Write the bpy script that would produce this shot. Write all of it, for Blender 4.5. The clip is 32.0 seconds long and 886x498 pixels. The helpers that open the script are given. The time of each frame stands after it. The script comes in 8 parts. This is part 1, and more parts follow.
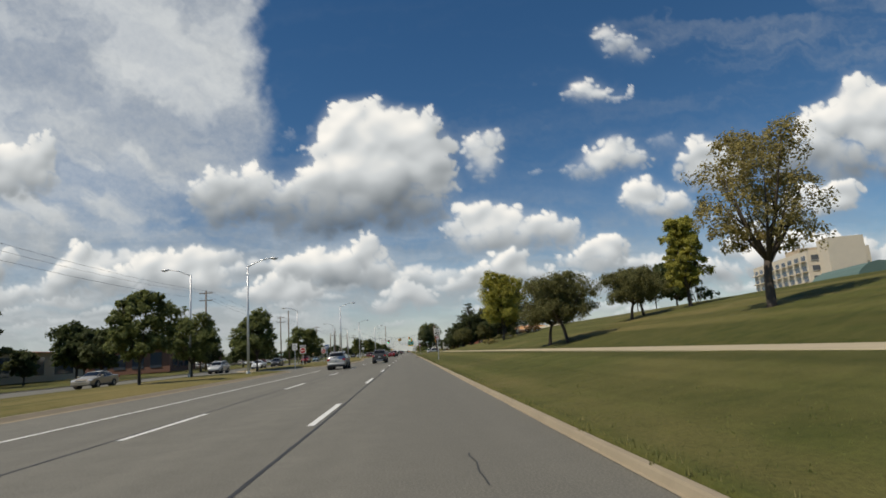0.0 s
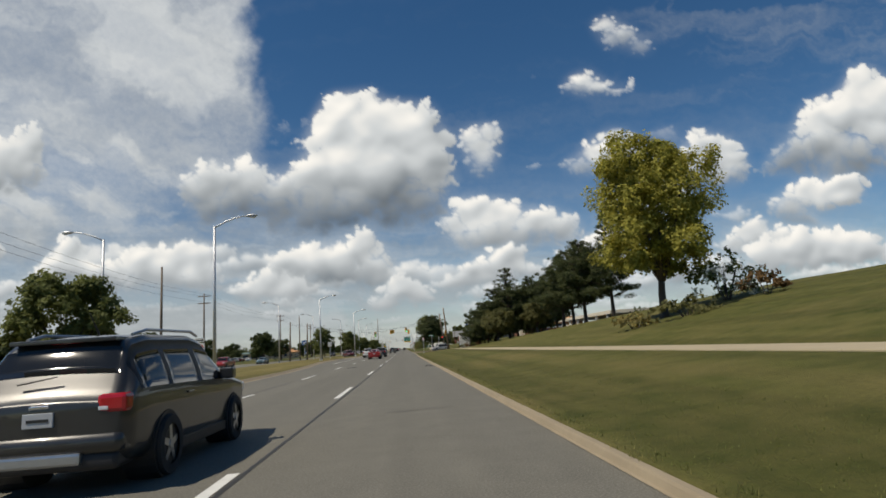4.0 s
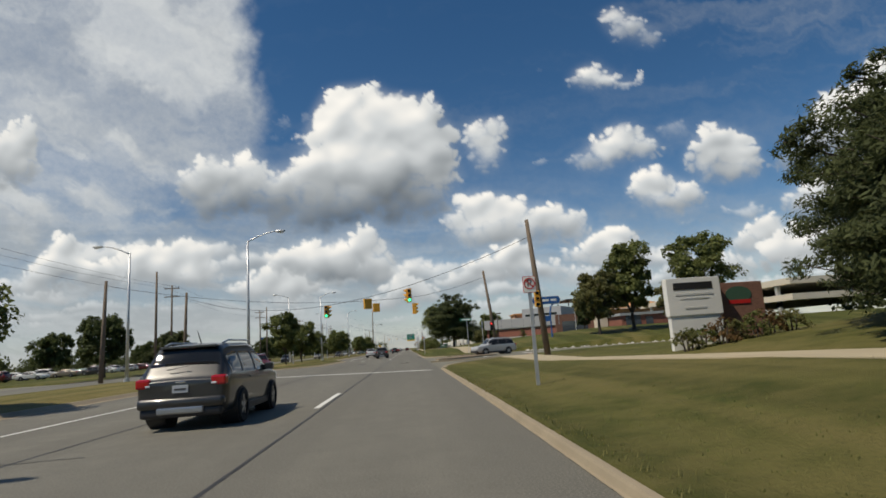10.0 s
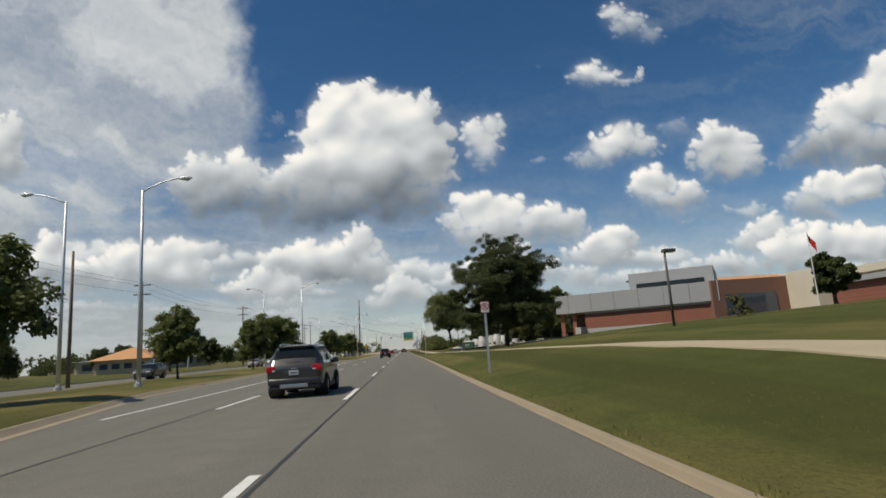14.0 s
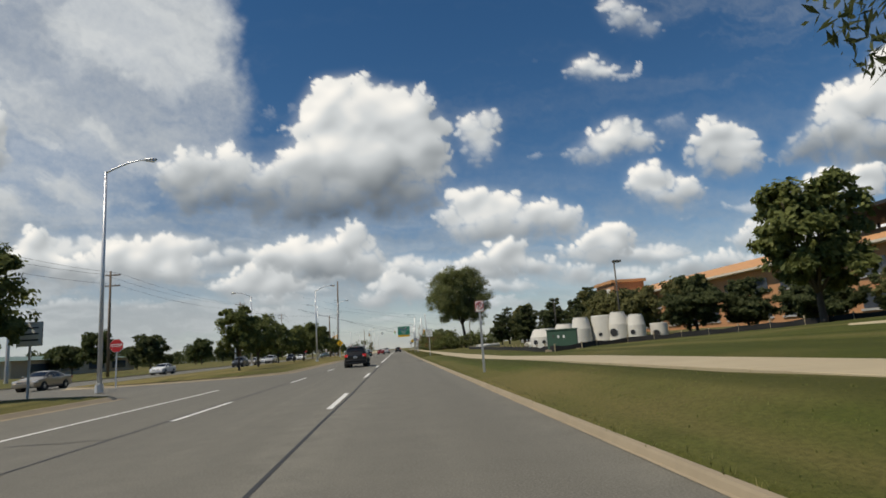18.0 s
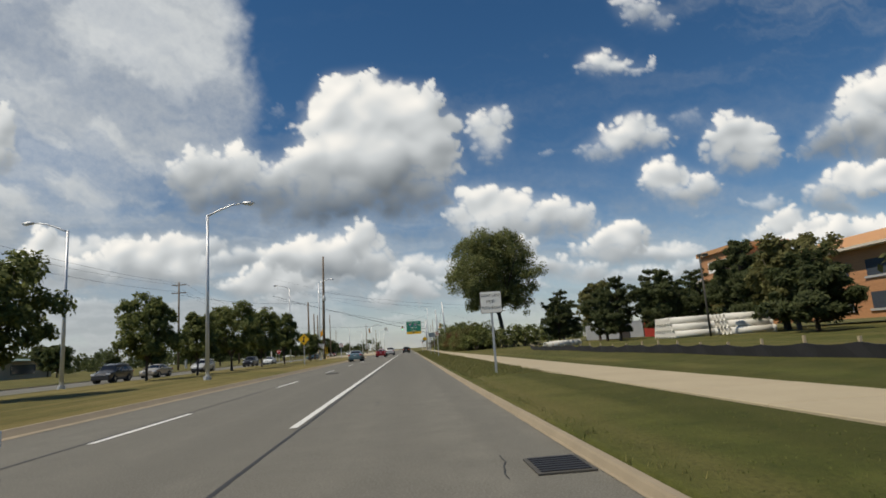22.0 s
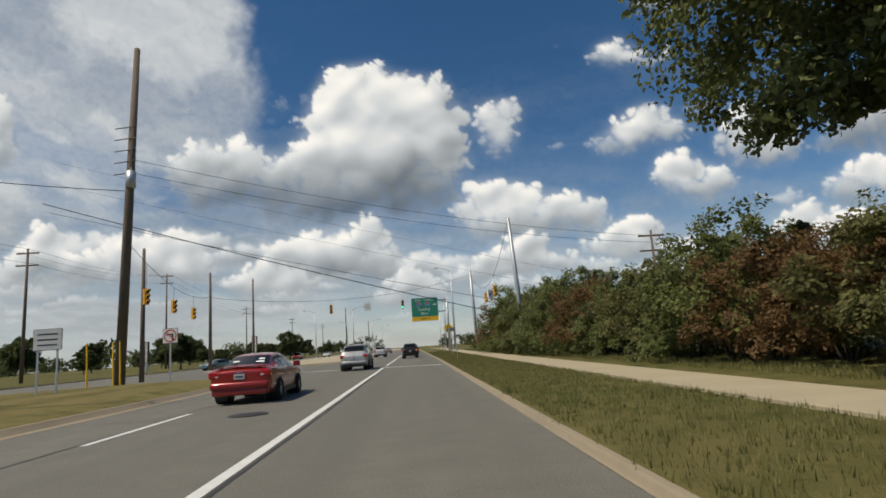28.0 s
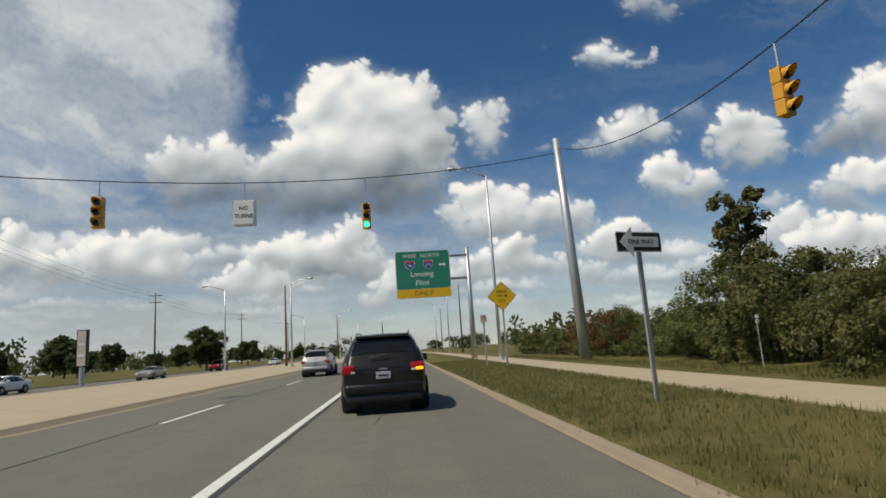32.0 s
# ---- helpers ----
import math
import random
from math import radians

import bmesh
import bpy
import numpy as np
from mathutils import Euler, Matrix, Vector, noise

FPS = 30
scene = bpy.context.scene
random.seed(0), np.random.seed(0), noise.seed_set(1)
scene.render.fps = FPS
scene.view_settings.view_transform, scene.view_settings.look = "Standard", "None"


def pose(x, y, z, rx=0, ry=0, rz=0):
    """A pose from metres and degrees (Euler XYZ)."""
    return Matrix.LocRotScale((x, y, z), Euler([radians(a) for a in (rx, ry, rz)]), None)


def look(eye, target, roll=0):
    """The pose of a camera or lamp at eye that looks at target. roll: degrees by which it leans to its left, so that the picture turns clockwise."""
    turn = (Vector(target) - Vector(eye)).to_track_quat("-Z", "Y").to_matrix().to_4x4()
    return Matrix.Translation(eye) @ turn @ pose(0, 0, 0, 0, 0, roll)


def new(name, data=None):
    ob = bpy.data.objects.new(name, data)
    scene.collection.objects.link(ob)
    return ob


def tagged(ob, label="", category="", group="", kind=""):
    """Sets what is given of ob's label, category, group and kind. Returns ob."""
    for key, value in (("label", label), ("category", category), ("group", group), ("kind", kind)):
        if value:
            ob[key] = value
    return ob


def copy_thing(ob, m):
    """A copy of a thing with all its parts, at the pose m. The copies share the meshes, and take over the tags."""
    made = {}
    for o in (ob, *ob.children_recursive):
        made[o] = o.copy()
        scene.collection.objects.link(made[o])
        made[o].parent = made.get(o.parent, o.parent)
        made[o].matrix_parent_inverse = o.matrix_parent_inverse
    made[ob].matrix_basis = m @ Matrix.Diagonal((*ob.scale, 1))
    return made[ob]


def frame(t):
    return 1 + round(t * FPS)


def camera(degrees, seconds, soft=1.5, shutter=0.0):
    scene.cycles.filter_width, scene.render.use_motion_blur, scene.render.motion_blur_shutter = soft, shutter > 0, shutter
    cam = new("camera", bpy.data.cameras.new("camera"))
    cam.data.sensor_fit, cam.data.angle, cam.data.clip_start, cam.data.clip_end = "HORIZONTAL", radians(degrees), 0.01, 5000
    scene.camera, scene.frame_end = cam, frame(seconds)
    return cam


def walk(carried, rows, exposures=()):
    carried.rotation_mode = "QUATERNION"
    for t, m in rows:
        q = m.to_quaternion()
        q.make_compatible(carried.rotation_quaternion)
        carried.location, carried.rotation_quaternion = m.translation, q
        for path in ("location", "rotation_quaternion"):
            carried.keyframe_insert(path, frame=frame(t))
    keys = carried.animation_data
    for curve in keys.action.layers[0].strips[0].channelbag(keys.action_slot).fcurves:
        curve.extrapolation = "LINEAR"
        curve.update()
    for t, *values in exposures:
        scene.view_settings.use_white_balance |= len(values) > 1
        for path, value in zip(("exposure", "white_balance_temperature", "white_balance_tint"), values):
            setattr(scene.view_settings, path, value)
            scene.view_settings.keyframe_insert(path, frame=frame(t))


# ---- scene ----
# the dash camera: seconds, then east, north, turn to the right and tilt upwards in degrees
cam = camera(75.92, 32.0, soft=1.7)
EYE_HEIGHT, LEAN = 1.15, -3.96
UNIT = 1.14          # metres to one unit of the plan below
PATH = [
    (0.0, -0.16, -0.00, 4.13, 9.93),
    (0.5, -0.20, 8.15, 4.18, 9.82),
    (1.0, -0.23, 16.13, 4.20, 9.72),
    (1.5, -0.25, 23.89, 4.26, 9.66),
    (2.0, -0.25, 31.47, 4.36, 9.70),
    (2.5, -0.23, 38.89, 4.43, 9.75),
    (3.0, -0.19, 46.15, 4.46, 9.70),
    (3.5, -0.14, 53.28, 4.47, 9.63),
    (4.0, -0.09, 60.27, 4.48, 9.62),
    (4.5, -0.06, 67.11, 4.50, 9.64),
    (5.0, -0.04, 73.79, 4.53, 9.66),
    (5.5, -0.04, 80.29, 4.55, 9.69),
    (6.0, -0.05, 86.66, 4.55, 9.75),
    (6.5, -0.06, 92.95, 4.54, 9.85),
    (7.0, -0.05, 99.25, 4.53, 9.96),
    (7.5, -0.03, 105.67, 4.52, 9.99),
    (8.0, 0.01, 112.30, 4.49, 9.97),
    (8.5, 0.05, 119.15, 4.42, 9.93),
    (9.0, 0.09, 126.20, 4.30, 9.86),
    (9.5, 0.13, 133.39, 4.19, 9.75),
    (10.0, 0.15, 140.66, 4.16, 9.65),
    (10.5, 0.14, 148.04, 4.18, 9.70),
    (11.0, 0.10, 155.56, 4.18, 9.83),
    (11.5, 0.03, 163.28, 4.18, 9.89),
    (12.0, -0.06, 171.20, 4.20, 9.84),
    (12.5, -0.15, 179.28, 4.22, 9.73),
    (13.0, -0.23, 187.46, 4.28, 9.69),
    (13.5, -0.29, 195.64, 4.41, 9.71),
    (14.0, -0.34, 203.70, 4.58, 9.75),
    (14.5, -0.36, 211.57, 4.73, 9.72),
    (15.0, -0.37, 219.18, 4.86, 9.66),
    (15.5, -0.38, 226.49, 5.01, 9.61),
    (16.0, -0.38, 233.51, 5.21, 9.55),
    (16.5, -0.38, 240.21, 5.36, 9.51),
    (17.0, -0.39, 246.60, 5.36, 9.50),
    (17.5, -0.40, 252.68, 5.26, 9.54),
    (18.0, -0.41, 258.45, 5.15, 9.59),
    (18.5, -0.41, 263.94, 5.02, 9.63),
    (19.0, -0.38, 269.24, 4.80, 9.63),
    (19.5, -0.34, 274.43, 4.58, 9.63),
    (20.0, -0.27, 279.56, 4.44, 9.60),
    (20.5, -0.19, 284.63, 4.36, 9.53),
    (21.0, -0.12, 289.70, 4.30, 9.55),
    (21.5, -0.04, 294.85, 4.24, 9.65),
    (22.0, 0.02, 300.22, 4.16, 9.64),
    (22.5, 0.06, 305.92, 4.04, 9.55),
    (23.0, 0.09, 312.01, 3.91, 9.48),
    (23.5, 0.12, 318.49, 3.86, 9.53),
    (24.0, 0.16, 325.31, 3.87, 9.61),
    (24.5, 0.19, 332.34, 3.83, 9.55),
    (25.0, 0.21, 339.45, 3.79, 9.42),
    (25.5, 0.22, 346.49, 3.79, 9.36),
    (26.0, 0.22, 353.36, 3.76, 9.39),
    (26.5, 0.19, 360.01, 3.68, 9.43),
    (27.0, 0.15, 366.44, 3.56, 9.45),
    (27.5, 0.11, 372.68, 3.47, 9.47),
    (28.0, 0.07, 378.80, 3.49, 9.54),
    (28.5, 0.02, 384.83, 3.63, 9.53),
    (29.0, -0.01, 390.80, 3.83, 9.43),
    (29.5, -0.04, 396.71, 4.07, 9.43),
    (30.0, -0.05, 402.61, 4.31, 9.58),
    (30.5, -0.06, 408.57, 4.53, 9.76),
    (31.0, -0.07, 414.70, 4.72, 9.89),
    (31.5, -0.08, 421.08, 4.86, 9.89),
    (32.0, -0.09, 427.68, 4.97, 9.81),
]
rows = []
for t, x, y, turn, tilt in PATH:
    way = Vector((math.sin(radians(turn)) * math.cos(radians(tilt)), math.cos(radians(turn)) * math.cos(radians(tilt)), math.sin(radians(tilt))))
    eye = Vector((x, y, EYE_HEIGHT)) * UNIT
    rows.append((t, look(eye, eye + way, LEAN)))
walk(cam, rows, [(0.0, 0.03, 7150.0, 10.0), (32.0, 0.03, 7150.0, 10.0)])

# ---- light: high sun to the west, a little behind ----
SUN_UP, SUN_AZ = radians(57), radians(-115)      # azimuth from north (+y), clockwise
world = bpy.data.worlds.new("world")
scene.world = world
world.use_nodes = True
wn = world.node_tree
wn.nodes.clear()
sky = wn.nodes.new("ShaderNodeTexSky")
sky.sky_type, sky.sun_disc = "NISHITA", False
sky.sun_elevation, sky.sun_rotation = SUN_UP, SUN_AZ
sky.altitude, sky.air_density, sky.dust_density, sky.ozone_density = 1200, 1.0, 0.0, 2.2
back = wn.nodes.new("ShaderNodeBackground")
back.inputs["Strength"].default_value = 0.080
wout = wn.nodes.new("ShaderNodeOutputWorld")
rich = wn.nodes.new("ShaderNodeHueSaturation")
rich.inputs["Saturation"].default_value = 1.28
wn.links.new(sky.outputs[0], rich.inputs["Color"])
wn.links.new(rich.outputs[0], back.inputs[0])
wn.links.new(back.outputs[0], wout.inputs[0])
sun_way = Vector((math.sin(SUN_AZ) * math.cos(SUN_UP), math.cos(SUN_AZ) * math.cos(SUN_UP), math.sin(SUN_UP)))
sun = new("sun", bpy.data.lights.new("sun", "SUN"))
sun.data.energy, sun.data.angle, sun.data.color = 3.8, radians(0.6), (1.0, 0.95, 0.86)
sun.matrix_world = look((0, 0, 300), Vector((0, 0, 300)) - sun_way)
scene.view_settings.exposure = 0.0

# ---- materials ----
class Nodes:
    """A short hand for building one node material."""

    def __init__(self, name):
        self.mat = bpy.data.materials.new(name)
        self.mat.use_nodes = True
        self.tree = self.mat.node_tree
        self.bsdf = self.tree.nodes["Principled BSDF"]
        self.coord = self.tree.nodes.new("ShaderNodeTexCoord")

    def node(self, kind, **values):
        n = self.tree.nodes.new(kind)
        for key, v in values.items():
            n.inputs[key].default_value = v
        return n

    def link(self, a, b):
        self.tree.links.new(a, b)

    def noise(self, scale, detail=4.0, rough=0.55, stretch=None, space="Object"):
        n = self.node("ShaderNodeTexNoise", Scale=scale, Detail=detail, Roughness=rough)
        src = self.coord.outputs[space]
        if stretch:
            m = self.node("ShaderNodeMapping")
            m.inputs["Scale"].default_value = stretch
            self.link(src, m.inputs["Vector"])
            src = m.outputs[0]
        self.link(src, n.inputs["Vector"])
        return n.outputs["Fac"]

    def ramp(self, fac, stops):
        r = self.tree.nodes.new("ShaderNodeValToRGB")
        while len(r.color_ramp.elements) < len(stops):
            r.color_ramp.elements.new(0.5)
        for e, (at, c) in zip(r.color_ramp.elements, stops):
            e.position = at
            e.color = (*c, 1) if len(c) == 3 else c
        self.link(fac, r.inputs[0])
        return r.outputs[0]

    def mix(self, fac, a, b, how="MIX"):
        m = self.tree.nodes.new("ShaderNodeMix")
        m.data_type, m.blend_type = "RGBA", how
        for i, v in ((0, fac), (6, a), (7, b)):
            if isinstance(v, (int, float)):
                m.inputs[i].default_value = v
            elif isinstance(v, tuple):
                m.inputs[i].default_value = (*v, 1)
            else:
                self.link(v, m.inputs[i])
        return m.outputs[2]

    def math(self, how, a, b=0.0):
        m = self.tree.nodes.new("ShaderNodeMath")
        m.operation = how
        for i, v in ((0, a), (1, b)):
            if isinstance(v, (int, float)):
                m.inputs[i].default_value = v
            else:
                self.link(v, m.inputs[i])
        return m.outputs[0]

    def bump(self, height, strength=0.3, distance=0.02):
        b = self.node("ShaderNodeBump", Strength=strength, Distance=distance)
        self.link(height, b.inputs["Height"])
        self.link(b.outputs[0], self.bsdf.inputs["Normal"])

    def done(self, colour=None, rough=0.7, metal=0.0):
        if colour is not None:
            if isinstance(colour, tuple):
                self.bsdf.inputs["Base Color"].default_value = (*colour, 1)
            else:
                self.link(colour, self.bsdf.inputs["Base Color"])
        if isinstance(rough, (int, float)):
            self.bsdf.inputs["Roughness"].default_value = rough
        else:
            self.link(rough, self.bsdf.inputs["Roughness"])
        self.bsdf.inputs["Metallic"].default_value = metal
        return self.mat


def shade(c, k):
    return tuple(min(1.0, v * k) for v in c)


def plain(name, colour, rough=0.6, metal=0.0, grain=8.0, vary=0.18, bump=0.0, coat=0.0):
    """A painted, moulded or cast surface with soft mottling at two scales."""
    m = Nodes(name)
    a, b = m.noise(grain, 3.0), m.noise(grain * 9, 3.0)
    c = m.mix(a, shade(colour, 1 - vary), shade(colour, 1 + vary))
    c = m.mix(m.math("MULTIPLY", b, 0.35), c, shade(colour, 1 - 1.4 * vary))
    if bump:
        m.bump(b, bump, 0.01)
    m.bsdf.inputs["Coat Weight"].default_value = coat
    return m.done(c, rough, metal)


def emitter(name, colour, strength):
    m = Nodes(name)
    m.bsdf.inputs["Emission Color"].default_value = (*colour, 1)
    m.bsdf.inputs["Emission Strength"].default_value = strength
    return m.done(colour, 0.3)


def asphalt_material(name, tone, warm=1.0):
    m = Nodes(name)
    base = (tone * 1.09, tone * 1.03, tone * 0.83 * warm)
    wide = m.noise(0.25, 4.0, 0.6, (1.0, 0.10, 1.0))
    track = m.noise(0.75, 3.0, 0.6, (1.0, 0.012, 1.0))
    mid = m.noise(1.6, 6.0, 0.68)
    fine = m.noise(48.0, 3.0, 0.75)
    c = m.mix(m.ramp(wide, [(0.3, (0, 0, 0)), (0.7, (1, 1, 1))]), shade(base, 0.82), shade(base, 1.16))
    c = m.mix(m.ramp(track, [(0.40, (0.55, 0.55, 0.55)), (0.56, (0, 0, 0))]), c, shade(base, 0.70))
    c = m.mix(m.ramp(mid, [(0.36, (0.7, 0.7, 0.7)), (0.60, (0, 0, 0))]), c, shade(base, 0.74))
    c = m.mix(m.ramp(fine, [(0.50, (0, 0, 0)), (0.72, (0.9, 0.9, 0.9))]), c, shade(base, 1.75))
    c = m.mix(m.ramp(fine, [(0.28, (0.8, 0.8, 0.8)), (0.46, (0, 0, 0))]), c, shade(base, 0.5))
    m.bump(fine, 0.35, 0.006)
    return m.done(c, 0.82)


def grass_material(name, green, straw, dry):
    m = Nodes(name)
    wide = m.noise(0.09, 5.0, 0.6)
    strips = m.noise(0.62, 3.0, 0.5, (1.0, 0.018, 1.0))
    mid = m.noise(1.3, 6.0, 0.65)
    fine = m.noise(22.0, 5.0, 0.75, (1.0, 0.6, 1.0))
    c = m.mix(m.ramp(mid, [(0.35, (0, 0, 0)), (0.68, (1, 1, 1))]), shade(green, 0.8), shade(green, 1.2))
    c = m.mix(m.ramp(wide, [(0.5 - dry, (0, 0, 0)), (0.68 - dry * 0.4, (1, 1, 1))]), c, straw)
    c = m.mix(m.ramp(strips, [(0.40, (0.8, 0.8, 0.8)), (0.52, (0, 0, 0))]), c, shade(green, 0.62))
    c = m.mix(m.ramp(strips, [(0.54, (0, 0, 0)), (0.66, (0.6, 0.6, 0.6))]), c, shade(straw, 0.95))
    c = m.mix(m.ramp(fine, [(0.33, (0.7, 0.7, 0.7)), (0.58, (0, 0, 0))]), c, shade(green, 0.5))
    split = m.tree.nodes.new("ShaderNodeSeparateXYZ")
    m.link(m.coord.outputs["Object"], split.inputs[0])
    # watered lawn before the bank, parched verges north and south of it
    along = m.math("DIVIDE", split.outputs[1], 500.0)
    drought = m.ramp(along, [(0.0, (0.28,) * 3), (0.16, (0.45,) * 3), (0.25, (0.75,) * 3), (0.36, (0.45,) * 3), (0.43, (0.0,) * 3), (0.58, (0.0,) * 3), (0.66, (0.55,) * 3), (0.78, (0.9,) * 3)])
    parched = m.math("MULTIPLY", drought, m.ramp(mid, [(0.36, (0, 0, 0)), (0.62, (0.8, 0.8, 0.8))]))
    c = m.mix(parched, c, shade(straw, 0.9))
    blades = m.noise(70.0, 3.0, 0.7)
    c = m.mix(m.ramp(blades, [(0.52, (0, 0, 0)), (0.74, (0.45, 0.45, 0.45))]), c, shade(straw, 1.2))
    m.bump(fine, 0.8, 0.05)
    m.bsdf.inputs["Specular IOR Level"].default_value = 0.15
    return m.done(c, 0.9)


def leaf_material(name, dark, light):
    """Leaves that reflect and let some light passing."""
    m = Nodes(name)
    g = m.tree.nodes.new("ShaderNodeNewGeometry")
    c = m.mix(g.outputs["Random Per Island"], shade(dark, 1.5), shade(light, 1.5))
    c = m.mix(m.math("MULTIPLY", m.noise(0.8, 3.0), 0.5), c, dark)
    m.bsdf.inputs["Specular IOR Level"].default_value = 0.2
    mat = m.done(c, 0.65)
    passing = m.tree.nodes.new("ShaderNodeBsdfTranslucent")
    m.link(c, passing.inputs["Color"])
    both = m.tree.nodes.new("ShaderNodeMixShader")
    both.inputs[0].default_value = 0.48
    m.link(m.bsdf.outputs[0], both.inputs[1])
    m.link(passing.outputs[0], both.inputs[2])
    m.link(both.outputs[0], m.tree.nodes["Material Output"].inputs["Surface"])
    return mat


def bark_material(name, colour):
    m = Nodes(name)
    f = m.noise(6.0, 6.0, 0.7, (3.0, 3.0, 0.5))
    m.bump(f, 0.9, 0.04)
    return m.done(m.mix(f, shade(colour, 0.55), shade(colour, 1.35)), 0.9)


def paint_material(name, colour, metal=0.0, coat=0.8):
    """Car lacquer with a clear coat and a film of road dust."""
    m = Nodes(name)
    dust = m.noise(3.0, 5.0)
    c = m.mix(m.math("MULTIPLY", dust, 0.05), colour, (0.28, 0.26, 0.23))
    m.bsdf.inputs["Coat Weight"].default_value = coat
    m.bsdf.inputs["Specular IOR Level"].default_value = 0.5 * coat
    m.bsdf.inputs["Coat Roughness"].default_value = 0.06
    return m.done(c, 0.34, metal)


def glass_material(name, tint, gloss=0.7):
    m = Nodes(name)
    m.bsdf.inputs["Coat Weight"].default_value = 0.3 * gloss
    m.bsdf.inputs["Specular IOR Level"].default_value = gloss
    return m.done(m.mix(m.noise(4.0), tint, shade(tint, 1.5)), 0.06)


def brick_material(name, colour):
    m = Nodes(name)
    b = m.tree.nodes.new("ShaderNodeTexBrick")
    mp = m.node("ShaderNodeMapping")
    mp.inputs["Rotation"].default_value = (radians(90), 0, 0)
    m.link(m.coord.outputs["Object"], mp.inputs["Vector"])
    m.link(mp.outputs[0], b.inputs["Vector"])
    b.inputs["Scale"].default_value = 4.0
    b.inputs["Color1"].default_value = (*shade(colour, 0.85), 1)
    b.inputs["Color2"].default_value = (*shade(colour, 1.15), 1)
    b.inputs["Mortar"].default_value = (*shade(colour, 1.3), 1)
    c = m.mix(m.math("MULTIPLY", m.noise(0.7), 0.4), b.outputs[0], shade(colour, 0.7))
    m.bump(b.outputs["Fac"], -0.2, 0.01)
    return m.done(c, 0.85)


ASPHALT = asphalt_material("asphalt_worn", 0.130)
ASPHALT_SIDE = asphalt_material("asphalt_pale", 0.155, 0.94)
CONCRETE = plain("concrete_kerb", (0.30, 0.245, 0.165), 0.85, 0, 1.5, 0.22, 0.4)
WALKWAY = plain("concrete_walk", (0.40, 0.335, 0.222), 0.88, 0, 0.8, 0.16, 0.3)
WALL_CONCRETE = plain("concrete_panel", (0.40, 0.40, 0.39), 0.85, 0, 0.7, 0.10, 0.2)
PRECAST = plain("precast_concrete", (0.62, 0.60, 0.54), 0.85, 0, 1.2, 0.14, 0.3)
GRASS = grass_material("mown_grass", (0.070, 0.085, 0.017), (0.172, 0.142, 0.052), 0.04)
GRASS_MEDIAN = grass_material("median_grass", (0.105, 0.108, 0.027), (0.24, 0.188, 0.074), 0.10)
MARKING = plain("road_marking_white", (0.68, 0.68, 0.64), 0.7, 0, 5.0, 0.22)
TAR_PATCH = asphalt_material("asphalt_dark_patch", 0.118)
TAR = plain("tar_seal", (0.030, 0.029, 0.028), 0.6, 0, 4.0, 0.3)
IRON = plain("cast_iron", (0.10, 0.093, 0.080), 0.7, 0.4, 10.0, 0.3, 0.5)
GALV = plain("galvanised_steel", (0.50, 0.51, 0.52), 0.45, 0.55, 6.0, 0.12)
ALUMINIUM = plain("lamp_aluminium", (0.60, 0.61, 0.62), 0.45, 0.45, 4.0, 0.12)
POLEWOOD = bark_material("weathered_pole_wood", (0.16, 0.12, 0.085))
BARK = bark_material("tree_bark", (0.075, 0.058, 0.044))
WIRE = plain("black_cable", (0.025, 0.025, 0.027), 0.6)
SIGNWHITE = plain("sign_white_sheeting", (0.74, 0.74, 0.70), 0.55, 0, 3.0, 0.06)
SIGNBACK = plain("sign_back_aluminium", (0.62, 0.62, 0.60), 0.5, 0.3, 5.0, 0.12)
SIGNBLACK = plain("sign_black", (0.02, 0.02, 0.02), 0.5, 0, 5.0, 0.1)
SIGNGREEN = plain("sign_green_sheeting", (0.012, 0.205, 0.135), 0.5, 0, 1.5, 0.08)
SIGNYELLOW = plain("sign_yellow_sheeting", (0.75, 0.44, 0.01), 0.5, 0, 2.0, 0.06)
SIGNRED = plain("sign_red_sheeting", (0.50, 0.02, 0.02), 0.5, 0, 3.0, 0.08)
SIGNBLUE = plain("sign_blue_face", (0.02, 0.10, 0.30), 0.45, 0, 3.0, 0.08)
SIGNALYELLOW = plain("signal_yellow_paint", (0.70, 0.34, 0.03), 0.5, 0, 7.0, 0.14)
TYRE = plain("tyre_rubber", (0.022, 0.022, 0.023), 0.8, 0, 9.0, 0.2)
RIM = plain("alloy_rim", (0.45, 0.46, 0.47), 0.3, 0.85, 9.0, 0.1)
TRIMBLACK = plain("black_plastic_trim", (0.022, 0.022, 0.024), 0.55, 0, 9.0, 0.15)
CHROME = plain("chrome_trim", (0.70, 0.71, 0.73), 0.12, 1.0, 9.0, 0.05)
CARGLASS = glass_material("tinted_car_glass", (0.010, 0.011, 0.012), 0.35)
WINDOWGLASS = glass_material("window_glass", (0.05, 0.06, 0.075))
TAILRED = glass_material("red_lamp_lens", (0.32, 0.008, 0.012))
HEADLENS = glass_material("clear_lamp_lens", (0.55, 0.56, 0.58))
PLATE = plain("number_plate", (0.42, 0.44, 0.46), 0.4, 0, 9.0, 0.06)
LEAF_GREEN = leaf_material("green_leaves", (0.068, 0.084, 0.027), (0.172, 0.185, 0.062))
LEAF_OLIVE = leaf_material("olive_leaves", (0.070, 0.071, 0.026), (0.168, 0.160, 0.062))
LEAF_YELLOW = leaf_material("yellowing_leaves", (0.150, 0.150, 0.030), (0.40, 0.36, 0.075))
LEAF_DULL = leaf_material("thin_autumn_leaves", (0.14, 0.12, 0.045), (0.32, 0.26, 0.095))
